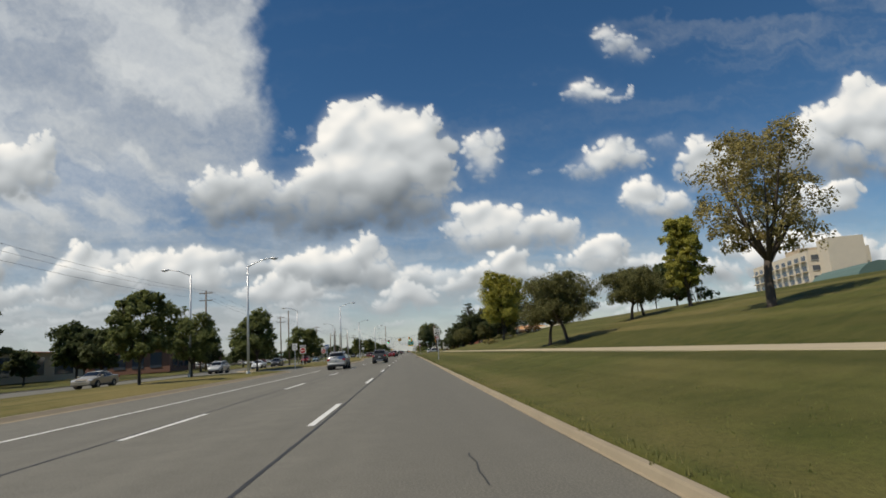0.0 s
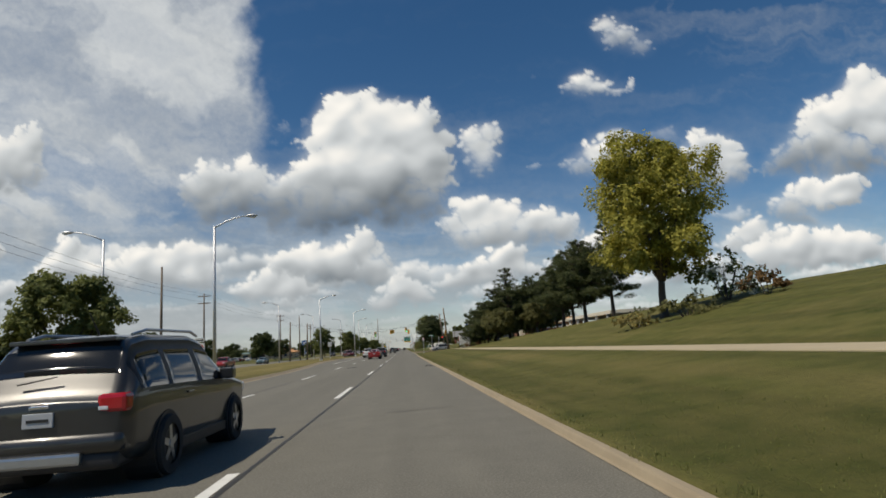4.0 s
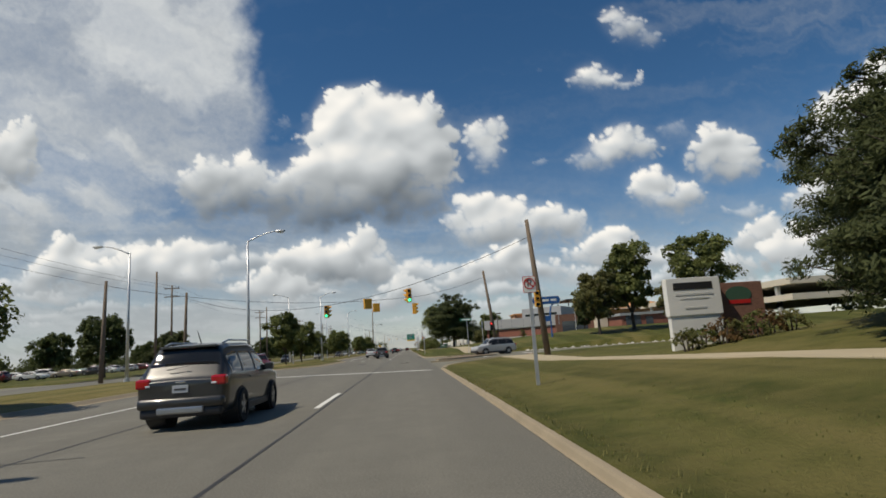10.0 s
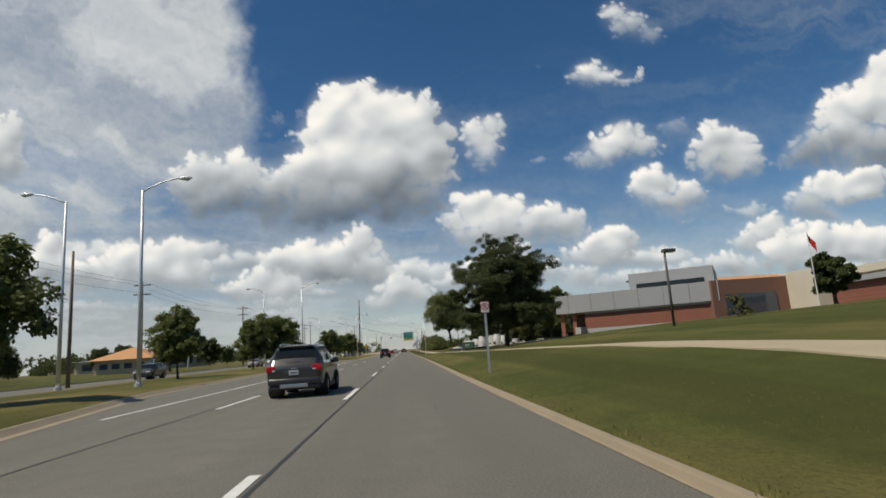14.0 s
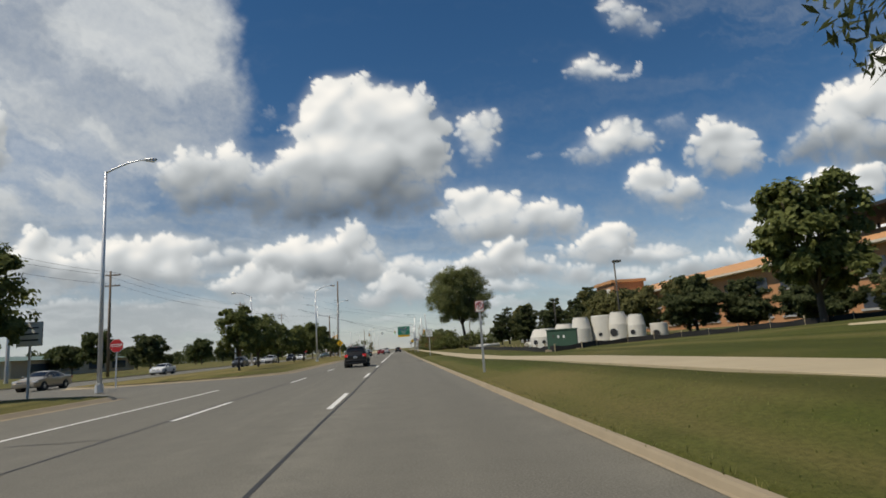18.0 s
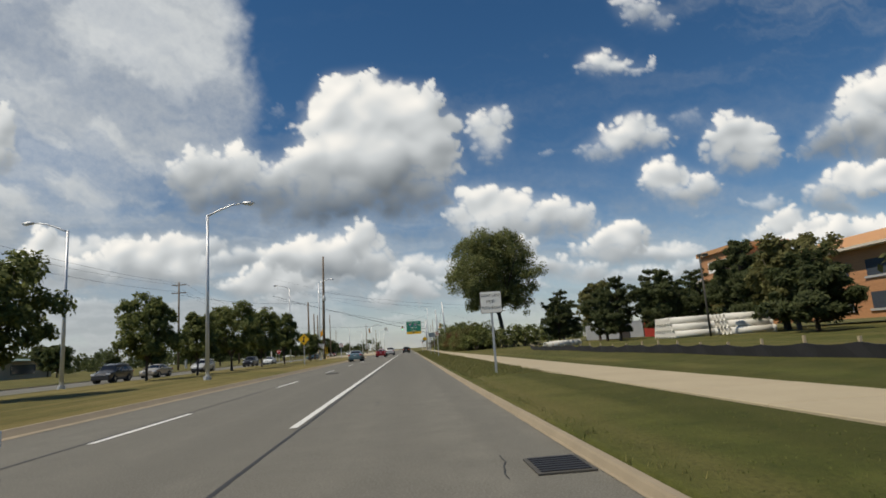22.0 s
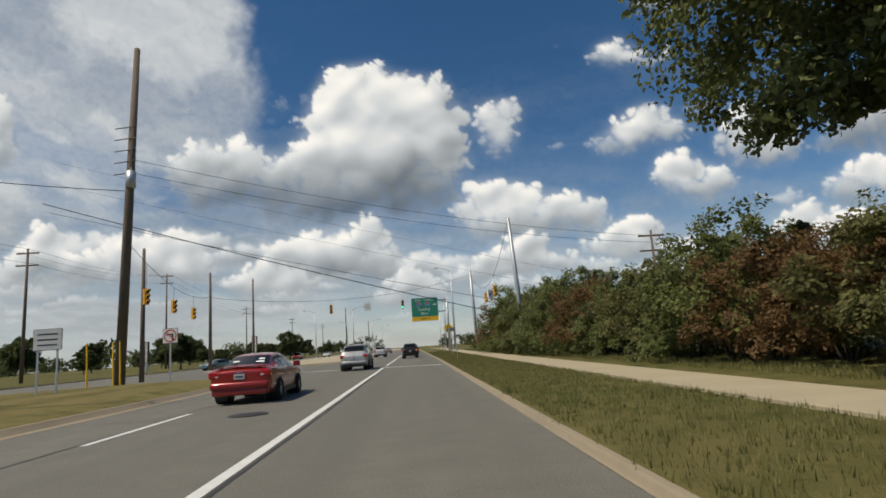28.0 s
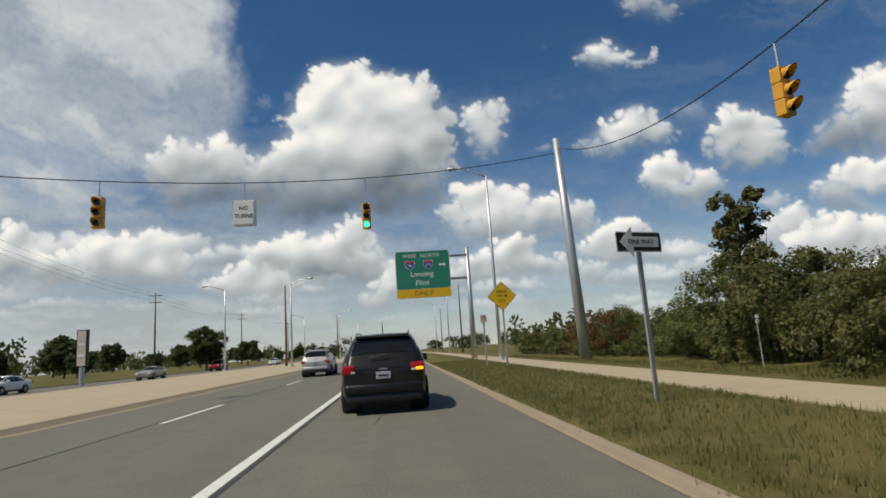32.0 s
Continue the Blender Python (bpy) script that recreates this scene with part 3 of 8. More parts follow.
WALK_Z = [(-80, 0.66), (45, 0.66), (66, 0.62), (97, 0.57), (150, 0.56), (168, 0.14), (205, 0.22), (214, 0.72), (222, 0.84), (240, 0.72), (256, 0.58), (278, 0.42), (296, 0.17), (320, 0.14), (900, 0.14)]
HILL = [(-80, 0.20), (60, 0.20), (105, 0.215), (135, 0.18), (160, 0.115), (176, 0.01), (203, 0.03), (222, 0.085), (262, 0.085), (290, 0.04), (330, 0.02), (380, 0.01), (900, 0.0)]
HILL_W = [(-80, 22.0), (100, 22.0), (150, 14.0), (205, 20.0), (290, 20.0), (900, 30.0)]


def kerb_x(y):
    return curve(KERB_X, y)


def ease(v):
    v = min(max(v, 0.0), 1.0)
    return v * v * (3 - 2 * v)


def kerb_offset(y):
    """How far the kerb swings east round the corners of the side street."""
    if 169.0 < y <= STREET_S:
        k = (y - 169.0) / (STREET_S - 169.0)
        return 12.0 * (1 - math.sqrt(max(0.0, 1 - k * k)))
    return 0.0


# north kerb of the side street, from the main road eastwards
NORTH_KERB = [(1.78, 205.5), (1.76, 203.4), (1.86, 201.9), (2.2, 200.8), (2.8, 200.15), (3.6, 199.9), (4.6, 200.0), (5.7, 200.5), (6.8, 201.2), (8.0, 201.9), (9.4, 202.5), (11.2, 202.9), (14.0, STREET_N), (600, STREET_N)]


def land(x, y):
    if x < FAR_WEST - 0.3:
        if 172 < y < 198 and x > -600:
            return -0.08
        return 0.13 + 0.006 * min(FAR_WEST - x, 60)
    edge = kerb_x(y) + kerb_offset(y)
    if x < edge + 0.10 or (STREET_S < y < curve(NORTH_KERB[2:], x) + 0.10):
        return -0.08
    wx, wz, ww = curve(WALK_X, y), curve(WALK_Z, y), curve(WALK_W, y)
    if x < wx:
        k = (x - edge) / max(wx - edge, 0.5)
        z = 0.088 + (wz - 0.088) * ease(k)
    elif x < wx + ww:
        z = wz
    else:
        w = curve(HILL_W, y)
        d = x - wx - ww
        k = min(d / w, 1.0)
        z = wz + curve(HILL, y) * w * (k - 0.18 * k * k * k)
    z += 0.05 * (noise.noise((x * 0.23, y * 0.23, 0)) + 0.5) * ease((x - wx - ww) / 4)
    return z - (0.05 if wx - 0.1 < x < wx + ww + 0.1 else 0.0)


xs = [-3500, -1500, -700, -350, -200, -130, -90, -70, -55, -45, -38, -36, -34, -32.9, -32.2]
xs += [-20, -10, -4, 1.5, 1.68, 1.76, 1.84, 1.92]
xs += list(np.arange(2.02, 12.01, 0.25)) + list(np.arange(12.6, 30, 0.9)) + [32, 35, 39, 44, 50, 60, 75, 95, 130, 200, 350, 700, 1500, 3500]
ys = [-1500, -500, -200] + list(np.arange(-80, 162, 3.0)) + list(np.arange(162, 207, 0.3)) + list(np.arange(207, 470, 3.0)) + [480, 500, 530, 570, 620, 700, 800, 1000, 1500, 2500, 3700]
gv = [(x, y, land(x, y)) for y in ys for x in xs]
n = len(xs)
gf = [(j * n + i, j * n + i + 1, (j + 1) * n + i + 1, (j + 1) * n + i) for j in range(len(ys) - 1) for i in range(n - 1)]
ground = mesh_part("ground", gv, gf, GRASS, None, "mown green and straw grass on a rising verge", True)
tagged(ground, category="ground", kind="structure")

road = mesh_part("road", [(-32.0, -80, 0), (1.92, -80, 0), (1.92, 900, 0), (-32.0, 900, 0)], [(0, 1, 2, 3)], ASPHALT)
tagged(road, "grey worn asphalt of a divided highway", "road", kind="structure")
apron = [(1.7, 168.5)] + [(KERB + kerb_offset(y), y) for y in np.arange(169.5, STREET_S + 0.01, 0.75)] + [(600, STREET_S)] + NORTH_KERB[::-1] + [(1.7, 206)]
side = part("side_road", prism(apron, -0.03, 0.004), ASPHALT_SIDE)
tagged(side, "patched asphalt of a side street", "road", kind="structure")
pale = part("side_road", prism([(8.5, STREET_S + 0.2), (599, STREET_S + 0.2), (599, STREET_N - 0.2), (6.0, STREET_N - 0.2), (5.2, 196), (7.4, 190), (6.6, 184)], -0.02, 0.009), ASPHALT_SIDE)
tagged(pale, "paler worn asphalt further up a side street", "road", kind="structure")
side_w = part("side_road", prism([(-32, 172), (-600, 172), (-600, 198), (-32, 198)], -0.03, 0.003), ASPHALT_SIDE)
tagged(side_w, "grey asphalt of a side street", "road", kind="structure")


def kerb_line(points, inward, name="kerb", top=0.086, profile=None):
    """A kerb with its gutter along a line; inward: +1 where the grass is to the right of the way walked."""
    pts = [Vector((x, y, 0)) for x, y in points]
    profile = profile or [(-0.05, 0.006), (-0.01, 0.010), (0.010, top - 0.022), (0.024, top), (0.085, top), (0.105, top - 0.006), (0.12, -0.05)]
    v, f = [], []
    for k, p in enumerate(pts):
        a, b = pts[max(k - 1, 0)], pts[min(k + 1, len(pts) - 1)]
        way = (b - a).normalized()
        out = Vector((way.y, -way.x, 0)) * inward
        wob = 0.012 * noise.noise((p.x * 0.7, p.y * 0.7, 3.0))
        for d, z in profile:
            q = p + out * (d + wob)
            v.append((q.x, q.y, z))
    m = len(profile)
    for k in range(len(pts) - 1):
        for i in range(m - 1):
            f.append((k * m + i, k * m + i + 1, (k + 1) * m + i + 1, (k + 1) * m + i))
    ob = mesh_part(name, v, f, CONCRETE)
    return tagged(ob, "worn yellowish concrete kerb and gutter beside grass", "kerb", kind="structure")


WIDE_KERB = [(-0.06, 0.006), (-0.01, 0.012), (0.012, 0.085), (0.035, 0.105), (0.24, 0.105), (0.26, -0.05)]
ROLLED_KERB = [(-0.30, 0.006), (-0.08, 0.014), (0.03, 0.085), (0.09, 0.128), (0.16, 0.135), (0.20, -0.05)]
kerb_line([(kerb_x(y), y) for y in np.arange(-80, 169.5, 3.0)], 1)
kerb_line([(KERB + kerb_offset(y), y) for y in np.arange(169, STREET_S + 0.01, 0.4)] + [(KERB + 12.0, STREET_S), (40, STREET_S), (160, STREET_S)], 1, profile=WIDE_KERB)
kerb_line(NORTH_KERB[::-1], 1, profile=WIDE_KERB)
kerb_line([(kerb_x(y), y) for y in np.arange(205.5, 900, 4.0)], 1)
kerb_line([(FAR_WEST, y) for y in np.arange(-80, 172, 6.0)], -1)
kerb_line([(FAR_WEST, y) for y in np.arange(198, 900, 6.0)], -1)


def island(outline_east, y0, y1, paved=False):
    """A kerbed grass median between the carriageways, round at both ends."""
    east = [(curve(outline_east, y), y) for y in np.arange(y0 + 3, y1 - 2.5, 2.0)]
    w0, w1 = (curve(outline_east, y0) - WEST_IN) / 2, (curve(outline_east, y1) - WEST_IN) / 2
    c0, c1 = WEST_IN + w0, WEST_IN + w1
    loop = [(c0 - w0 * math.cos(a), y0 + 3 - 3 * math.sin(a)) for a in np.linspace(0.0, math.pi, 13)]
    loop += east
    loop += [(c1 + w1 * math.cos(a), y1 - 3 + 3 * math.sin(a)) for a in np.linspace(0.0, math.pi, 13)]
    loop += [(WEST_IN, y) for y in np.arange(y1 - 4, y0 + 3, -6.0)]
    kerb_line(loop + loop[:1], -1, "kerb", profile=ROLLED_KERB)
    cx, v, f = WEST_IN + (w0 + w1) / 2, [], []
    m = len(loop)
    for k, (x, y) in enumerate(loop):
        inner = Vector((x, y)).lerp(Vector((WEST_IN + w0, min(max(y, y0 + 4.5), y1 - 4.5))), 0.35)
        v += [(x + (0.1 if x < cx else -0.1), y, 0.125), (inner.x, inner.y, 0.24)]
    for k in range(m):
        j = (k + 1) % m
        f.append((2 * k, 2 * j, 2 * j + 1, 2 * k + 1))
    f.append(tuple(2 * k + 1 for k in range(m)))
    ob = mesh_part("median", v, f, WALKWAY if paved else GRASS_MEDIAN)
    bm = bmesh.new()
    bm.from_mesh(ob.data)
    bmesh.ops.recalc_face_normals(bm, faces=bm.faces[:])
    bm.to_mesh(ob.data)
    bm.free()
    tagged(ob, "pale tan paved median inside a concrete kerb" if paved else "dry yellow-green grass median inside a concrete kerb", "median", kind="structure")


island([(-80, -11.0), (58, -11.0)], -80, 56)
island([(70, -8.2), (100, -8.3), (115, -9.2), (136, -11.0), (165, -11.0), (176, -9.0), (185, -8.8)], 71, 183)
island([(190, -8.3), (214, -7.8), (228, -10.8), (264, -11.0), (284, -10.6)], 194, 283)
island([(295, -7.6), (420, -7.7)], 294.5, 411)
island([(440, -8.0), (900, -8.0)], 437, 900, True)

# ---- footpath in slabs, laid on the verge ----
def path_slab(y0, y1):
    x0a, x0b, z0, z1 = curve(WALK_X, y0), curve(WALK_X, y1), curve(WALK_Z, y0), curve(WALK_Z, y1)
    w, b = curve(WALK_W, y0), 0.012
    v = [(x0a, y0, z0 - 0.1), (x0a + w, y0, z0 - 0.1), (x0b + w, y1, z1 - 0.1), (x0b, y1, z1 - 0.1)]
    v += [(x0a, y0, z0), (x0a + w, y0, z0), (x0b + w, y1, z1), (x0b, y1, z1)]
    v += [(x0a + b, y0 + b, z0 + 0.012), (x0a + w - b, y0 + b, z0 + 0.012), (x0b + w - b, y1 - b, z1 + 0.012), (x0b + b, y1 - b, z1 + 0.012)]
    f = [(8, 9, 10, 11)]
    for k in (0, 4):
        for i in range(4):
            j = (i + 1) % 4
            f.append((k + i, k + j, k + 4 + j, k + 4 + i))
    return v, f


pavement = thing("pavement", "pale tan concrete footpath laid in slabs through grass", "footpath", kind="structure")
y = -60.0
while y < 640:
    step_y = 2.4 if y < 480 else 20.0
    if not (y + step_y > 181.5 and y < 203.0):
        v, f = path_slab(y, y + step_y - 0.015)
        mesh_part("slab", v, f, WALKWAY, pavement)
    y += step_y

# ---- pale forecourt that runs from the bank's door to the lawn ----
EDGE_W = [(258.4, 13.2), (261.0, 11.2), (264.0, 11.4), (268.0, 12.4), (275.4, 13.7)]
EDGE_E = [(258.4, 18.6), (264.0, 19.2), (268.0, 17.6), (272.0, 15.2), (275.4, 13.9)]
v, f = [], []
rows_y = np.arange(258.4, 275.41, 0.85)
for y in rows_y:
    x0, x1 = curve(EDGE_W, y), curve(EDGE_E, y)
    for t in np.linspace(0, 1, 7):
        x = x0 + (x1 - x0) * t
        v.append((x, y, land(x, y) + (0.05 if 0.01 < t < 0.99 else -0.04)))
for a in range(len(rows_y) - 1):
    for b in range(6):
        f.append((7 * a + b, 7 * a + b + 1, 7 * a + b + 8, 7 * a + b + 7))
forecourt = mesh_part("pavement", v, f, WALKWAY, None, "", True)
tagged(forecourt, "pale concrete forecourt before a brick building", "footpath", kind="structure")

# ---- painted lines ----
def stripe(name, points, width, label, material=None, lift=0.006):
    v, f = [], []
    for k, (x, y) in enumerate(points):
        a, b = points[max(k - 1, 0)], points[min(k + 1, len(points) - 1)]
        way = Vector((b[0] - a[0], b[1] - a[1])).normalized()
        out = Vector((way.y, -way.x)) * width / 2
        v += [(x - out.x, y - out.y, lift), (x + out.x, y + out.y, lift)]
    for k in range(len(points) - 1):
        f.append((2 * k, 2 * k + 1, 2 * k + 3, 2 * k + 2))
    ob = mesh_part(name, v, f, material or MARKING)
    return tagged(ob, label, "road marking", kind="structure")


PERIOD, DASH, PHASE = 13.03, 4.2, 10.2
first = stripe("lane_dash", [(0, 0), (0, DASH)], 0.13, "white dashed lane line on asphalt")
first.location = (LANES[1], PHASE, 0)
tagged(first, group="lane dashes")
for lane in LANES:
    for k in range(-4, 60):
        y = PHASE + k * PERIOD
        if (lane == LANES[1] and k == 0) or 164 < y + 2 < 204 or 408 < y + 2 < 440 or (lane == LANES[0] and y > 312):
            continue
        copy_thing(first, Matrix.Translation((lane, y, 0)))
stripe("turn_lane_line", [(LANES[0], 314), (LANES[0], 413.6)], 0.15, "solid white line beside the right turn lane")
stripe("turn_lane_line", [(LANES[0], 418.6), (LANES[0], 560)], 0.15, "solid white line beside the right turn lane")
stripe("edge_line", [(-7.75, -60), (-7.75, 50)], 0.12, "solid white line beside the left turn lane")
stripe("edge_line", [(-7.75, 122), (-7.75, 166)], 0.12, "solid white line beside the left turn lane")
stripe("edge_line", [(-7.5, 218), (-7.5, 282)], 0.12, "solid white line beside the left turn lane")
stripe("stop_line", [(-8.2, 175.2), (1.3, 169.6)], 0.5, "broad white stop line across the lanes")
stripe("stop_line", [(-8.2, 417.3), (1.6, 413.0)], 0.42, "broad white stop line across the lanes")
for lane in (LANES[0] + 0.14, LANES[1] - 0.12):
    pts = [(lane + 0.05 * noise.noise((0.1 * y, lane, 0)), y) for y in np.arange(-60, 520, 2.0)]
    stripe("seam", pts, 0.06, "dark tarred seam between lanes", TAR, 0.003)
stripe("crosswalk_line", [(6.6, 187.2), (6.6, 190.6)], 0.22, "worn white crosswalk line on a side street", None, 0.016)
stripe("crosswalk_line", [(10.9, 190.0), (11.1, 195.4)], 0.22, "worn white crosswalk line on a side street", None, 0.016)
corner_slab = part("pavement", prism([(6.35, 204.1), (7.0, 201.6), (8.4, 202.4), (10.6, 203.1), (13.2, 203.4), (13.4, 204.7), (8.6, 204.4)], 0.03, 0.236), WALKWAY)
tagged(corner_slab, "pale concrete footpath corner beside a side street", "footpath", kind="structure")
pad = part("tactile_pad", prism([(9.0, 181.0), (10.4, 181.6), (10.2, 182.6), (8.7, 182.0)], 0.10, 0.175), plain("red_tactile_paving", (0.30, 0.10, 0.06), 0.85, 0, 5.0, 0.2, 0.4))
tagged(pad, "red-brown paved ramp at the street corner", "ramp", kind="structure")
ISLAND = [(2.35, 188.4), (2.6, 187.5), (3.6, 187.7), (6.8, 190.0), (8.0, 192.2), (8.1, 194.4), (5.6, 195.0), (3.4, 192.2)]
corner_island = part("traffic_island", prism(ISLAND, -0.02, 0.11), CONCRETE)
tagged(corner_island, "tan concrete kerb of a small traffic island", "island", kind="structure")
core = Vector((5.2, 191.2))
inner = [tuple(Vector(p).lerp(core, 0.09)) for p in ISLAND]
island_top = part("traffic_island", prism(inner, 0.05, 0.122), plain("brown_island_paving", (0.20, 0.145, 0.09), 0.92, 0, 1.6, 0.25, 0.5))
tagged(island_top, "brown worn paving on a small traffic island", "island", kind="structure")

# ---- trees and shrubs ----
def leaf_quads(rng, centres, spread, count, size, droop=0.0, slim=0.62, hubs=None):
    """Loose leaves round each centre, turned mostly outwards from the hub of their bough: vertices and faces of small quads."""
    centres, spread = np.asarray(centres, float), np.asarray(spread, float)
    if hubs is None:
        mid = centres.mean(axis=0)
        hubs = np.stack([centres[:, 0] * 0.4 + mid[0] * 0.6, centres[:, 1] * 0.4 + mid[1] * 0.6, centres[:, 2] - 0.4], 1)
    c, s, hub = np.repeat(centres, count, axis=0), np.repeat(spread, count, axis=0), np.repeat(np.asarray(hubs, float), count, axis=0)
    m = len(c)
    d = rng.normal(size=(m, 3))
    d /= np.linalg.norm(d, axis=1)[:, None] + 1e-9
    p = c + d * s * (rng.rand(m, 1) ** 0.45)
    out = p - hub
    out /= np.linalg.norm(out, axis=1)[:, None] + 1e-9
    n = out + 0.75 * rng.normal(size=(m, 3)) * 0.75 + np.array([0, 0, 0.25])
    n /= np.linalg.norm(n, axis=1)[:, None] + 1e-9
    a = np.cross(n, rng.normal(size=(m, 3)))
    a /= np.linalg.norm(a, axis=1)[:, None] + 1e-9
    b = np.cross(n, a)
    k = size * (0.6 + 0.8 * rng.rand(m, 1))
    a, b = a * k, b * k * slim
    p[:, 2] -= droop * rng.rand(m)
    v = np.stack([p - a, p - b * 0.9, p + a, p + b * 0.9], 1).reshape(-1, 3)
    f = np.arange(4 * m).reshape(-1, 4)
    return v, f


def crown_centres(rng, h0, h1, wide, lobes, flat=1.0):
    """Clump centres over an uneven crown made of many parted lobes, and the middle of each lobe."""
    out, sizes, hubs = [], [], []
    mid, half = (h0 + h1) / 2, (h1 - h0) / 2
    lobes = int(lobes * 1.5)
    for k in range(lobes):
        a = 2.4 * k + 0.7 * rng.rand()
        t = (k + 0.5) / lobes
        z = h0 + (h1 - h0) * (0.10 + 0.80 * t)
        prof = math.sqrt(max(0.05, 1 - ((z - mid) / half) ** 2 * 0.9))
        r = wide / 2 * prof * (0.30 + 0.52 * rng.rand())
        lobe = np.array([r * math.cos(a), r * math.sin(a), z])
        ls = wide * (0.12 + 0.10 * rng.rand()) * (0.65 + 0.45 * prof)
        n = 22
        d = rng.normal(size=(n, 3))
        d[:, 2] = np.abs(d[:, 2]) * 1.1 - 0.35
        d /= np.linalg.norm(d, axis=1)[:, None]
        rad = ls * (0.55 + 0.50 * rng.rand(n, 1))
        out.append(lobe + d * rad * np.array([1, 1, 0.75 * flat]))
        sizes.append(np.full((n, 3), ls * 0.33))
        hubs.append(np.repeat([lobe - np.array([0, 0, 0.3 * ls])], n, axis=0))
    return np.concatenate(out), np.concatenate(sizes), np.concatenate(hubs)


def tree(label, at, height, wide, leaf, clear=0.22, lobes=14, leaves=16, size=0.20, seed=1, lean=0.0, trunk_r=None, flat=1.0, group="", forks=6, turn=0.0, category="tree"):
    """A broadleaf tree: tapered trunk with limbs under an open, lobed crown."""
    rng = np.random.RandomState(seed)
    root = thing("tree", label, category, at, turn, group)
    r = trunk_r or 0.018 * height + 0.05
    bm = bmesh.new()
    top = clear * height
    base = [(0, 0, -0.25), (0.02, 0, 0.15), (lean * 0.4, 0.03, top * 0.6), (lean, 0.0, top)]
    tube(bm, base, [r * 1.5, r * 1.1, r * 0.9, r * 0.8], 9)
    for k in range(forks):
        a = 2 * math.pi * k / forks + rng.rand()
        reach = wide * (0.24 + 0.16 * rng.rand())
        rise = (height - top) * (0.45 + 0.4 * rng.rand())
        p0 = Vector((lean, 0, top * (0.85 + 0.12 * rng.rand())))
        p2 = p0 + Vector((math.cos(a) * reach, math.sin(a) * reach, rise))
        p1 = p0.lerp(p2, 0.45) + Vector((0, 0, -0.08 * rise))
        tube(bm, [p0, p1, p2], [r * 0.55, r * 0.34, r * 0.10], 6)
        for j in range(2):
            b = a + (j - 0.5) * 1.5
            q = p1 + Vector((math.cos(b), math.sin(b), 0.7)) * reach * 0.5
            tube(bm, [p1, p1.lerp(q, 0.5) + Vector((0, 0, 0.1)), q], [r * 0.25, r * 0.16, r * 0.05], 5)
    bmesh.ops.recalc_face_normals(bm, faces=bm.faces[:])
    part("trunk", bm, BARK, root, "", True)
    c, s, hubs = crown_centres(rng, top * 0.85, height, wide, lobes, flat)
    v, f = leaf_quads(rng, c, s, leaves, size, hubs=hubs)
    v[:, 0] += lean
    mesh_part("crown", v.tolist(), f.tolist(), leaf, root)
    return root


def pine(label, at, height, wide, seed=1, clear=0.12, tiers=11, plates=False, size=0.20, tufts=22, group="", turn=0.0, taper=1.0):
    """A pine: straight trunk, tiers of boughs that carry tufts of needles."""
    rng = np.random.RandomState(seed)
    root = thing("pine_tree", label, "tree", at, turn, group)
    r = 0.016 * height + 0.07
    bm = bmesh.new()
    tube(bm, [(0, 0, -0.3), (0, 0, 0.2), (0.05, 0.03, height * 0.5), (0, 0, height * 0.96)], [r * 1.3, r, r * 0.7, r * 0.12], 9)
    cs, ss = [], []
    for k in range(tiers):
        t = k / (tiers - 1)
        z = height * (clear + (0.94 - clear) * t)
        if plates:
            reach = wide / 2 * (0.55 + 0.45 * math.sin(math.pi * min(1.0, 0.25 + 0.78 * t))) * (0.65 + 0.5 * rng.rand()) * (1.0 if t < 0.8 else 0.75)
        else:
            reach = wide / 2 * (1.02 - t * taper * 0.92) * (0.75 + 0.45 * rng.rand())
        n = 7 if t < 0.75 else 5
        for b in range(n):
            a = 2 * math.pi * (b + 0.5 * (k % 2)) / n + 0.9 * rng.rand()
            far = reach * (0.55 + 0.60 * rng.rand())
            tip = Vector((math.cos(a) * far, math.sin(a) * far, z + far * (0.10 + 0.22 * rng.rand()) + 0.02 * height))
            tube(bm, [(0, 0, z - 0.1), Vector((0, 0, z)).lerp(tip, 0.55) - Vector((0, 0, 0.05 * far)), tip], [r * 0.28, r * 0.17, r * 0.05], 5)
            m = max(3, int(far / 0.42))
            for j in range(m):
                s = 0.38 + 0.64 * (j + rng.rand()) / m
                q = Vector((0, 0, z)).lerp(tip, s) + Vector(rng.normal(size=3)) * 0.09 * far
                cs.append((q.x, q.y, q.z + 0.10))
                g = (0.24 + 0.050 * far) * (0.75 + 0.6 * rng.rand())
                ss.append((g, g, g * 0.72))
                if plates and far > 2.4 and s > 0.6:
                    for way in (-1, 1):
                        side = Vector((-math.sin(a), math.cos(a), 0)) * way * far * (0.10 + 0.10 * rng.rand())
                        cs.append((q.x + side.x, q.y + side.y, q.z + 0.05))
                        ss.append((g * 0.85, g * 0.85, g * 0.6))
    cs.append((0, 0, height * 0.97))
    ss.append((0.3, 0.3, 0.5))
    bmesh.ops.recalc_face_normals(bm, faces=bm.faces[:])
    part("trunk", bm, BARK, root, "", True)
    hubs = [(x * 0.86, y * 0.86, z - 0.35) for x, y, z in cs]
    v, f = leaf_quads(rng, cs, ss, int(tufts * 2.0), size, 0.0, 0.30, hubs)
    mesh_part("crown", v.tolist(), f.tolist(), NEEDLE, root)
    return root


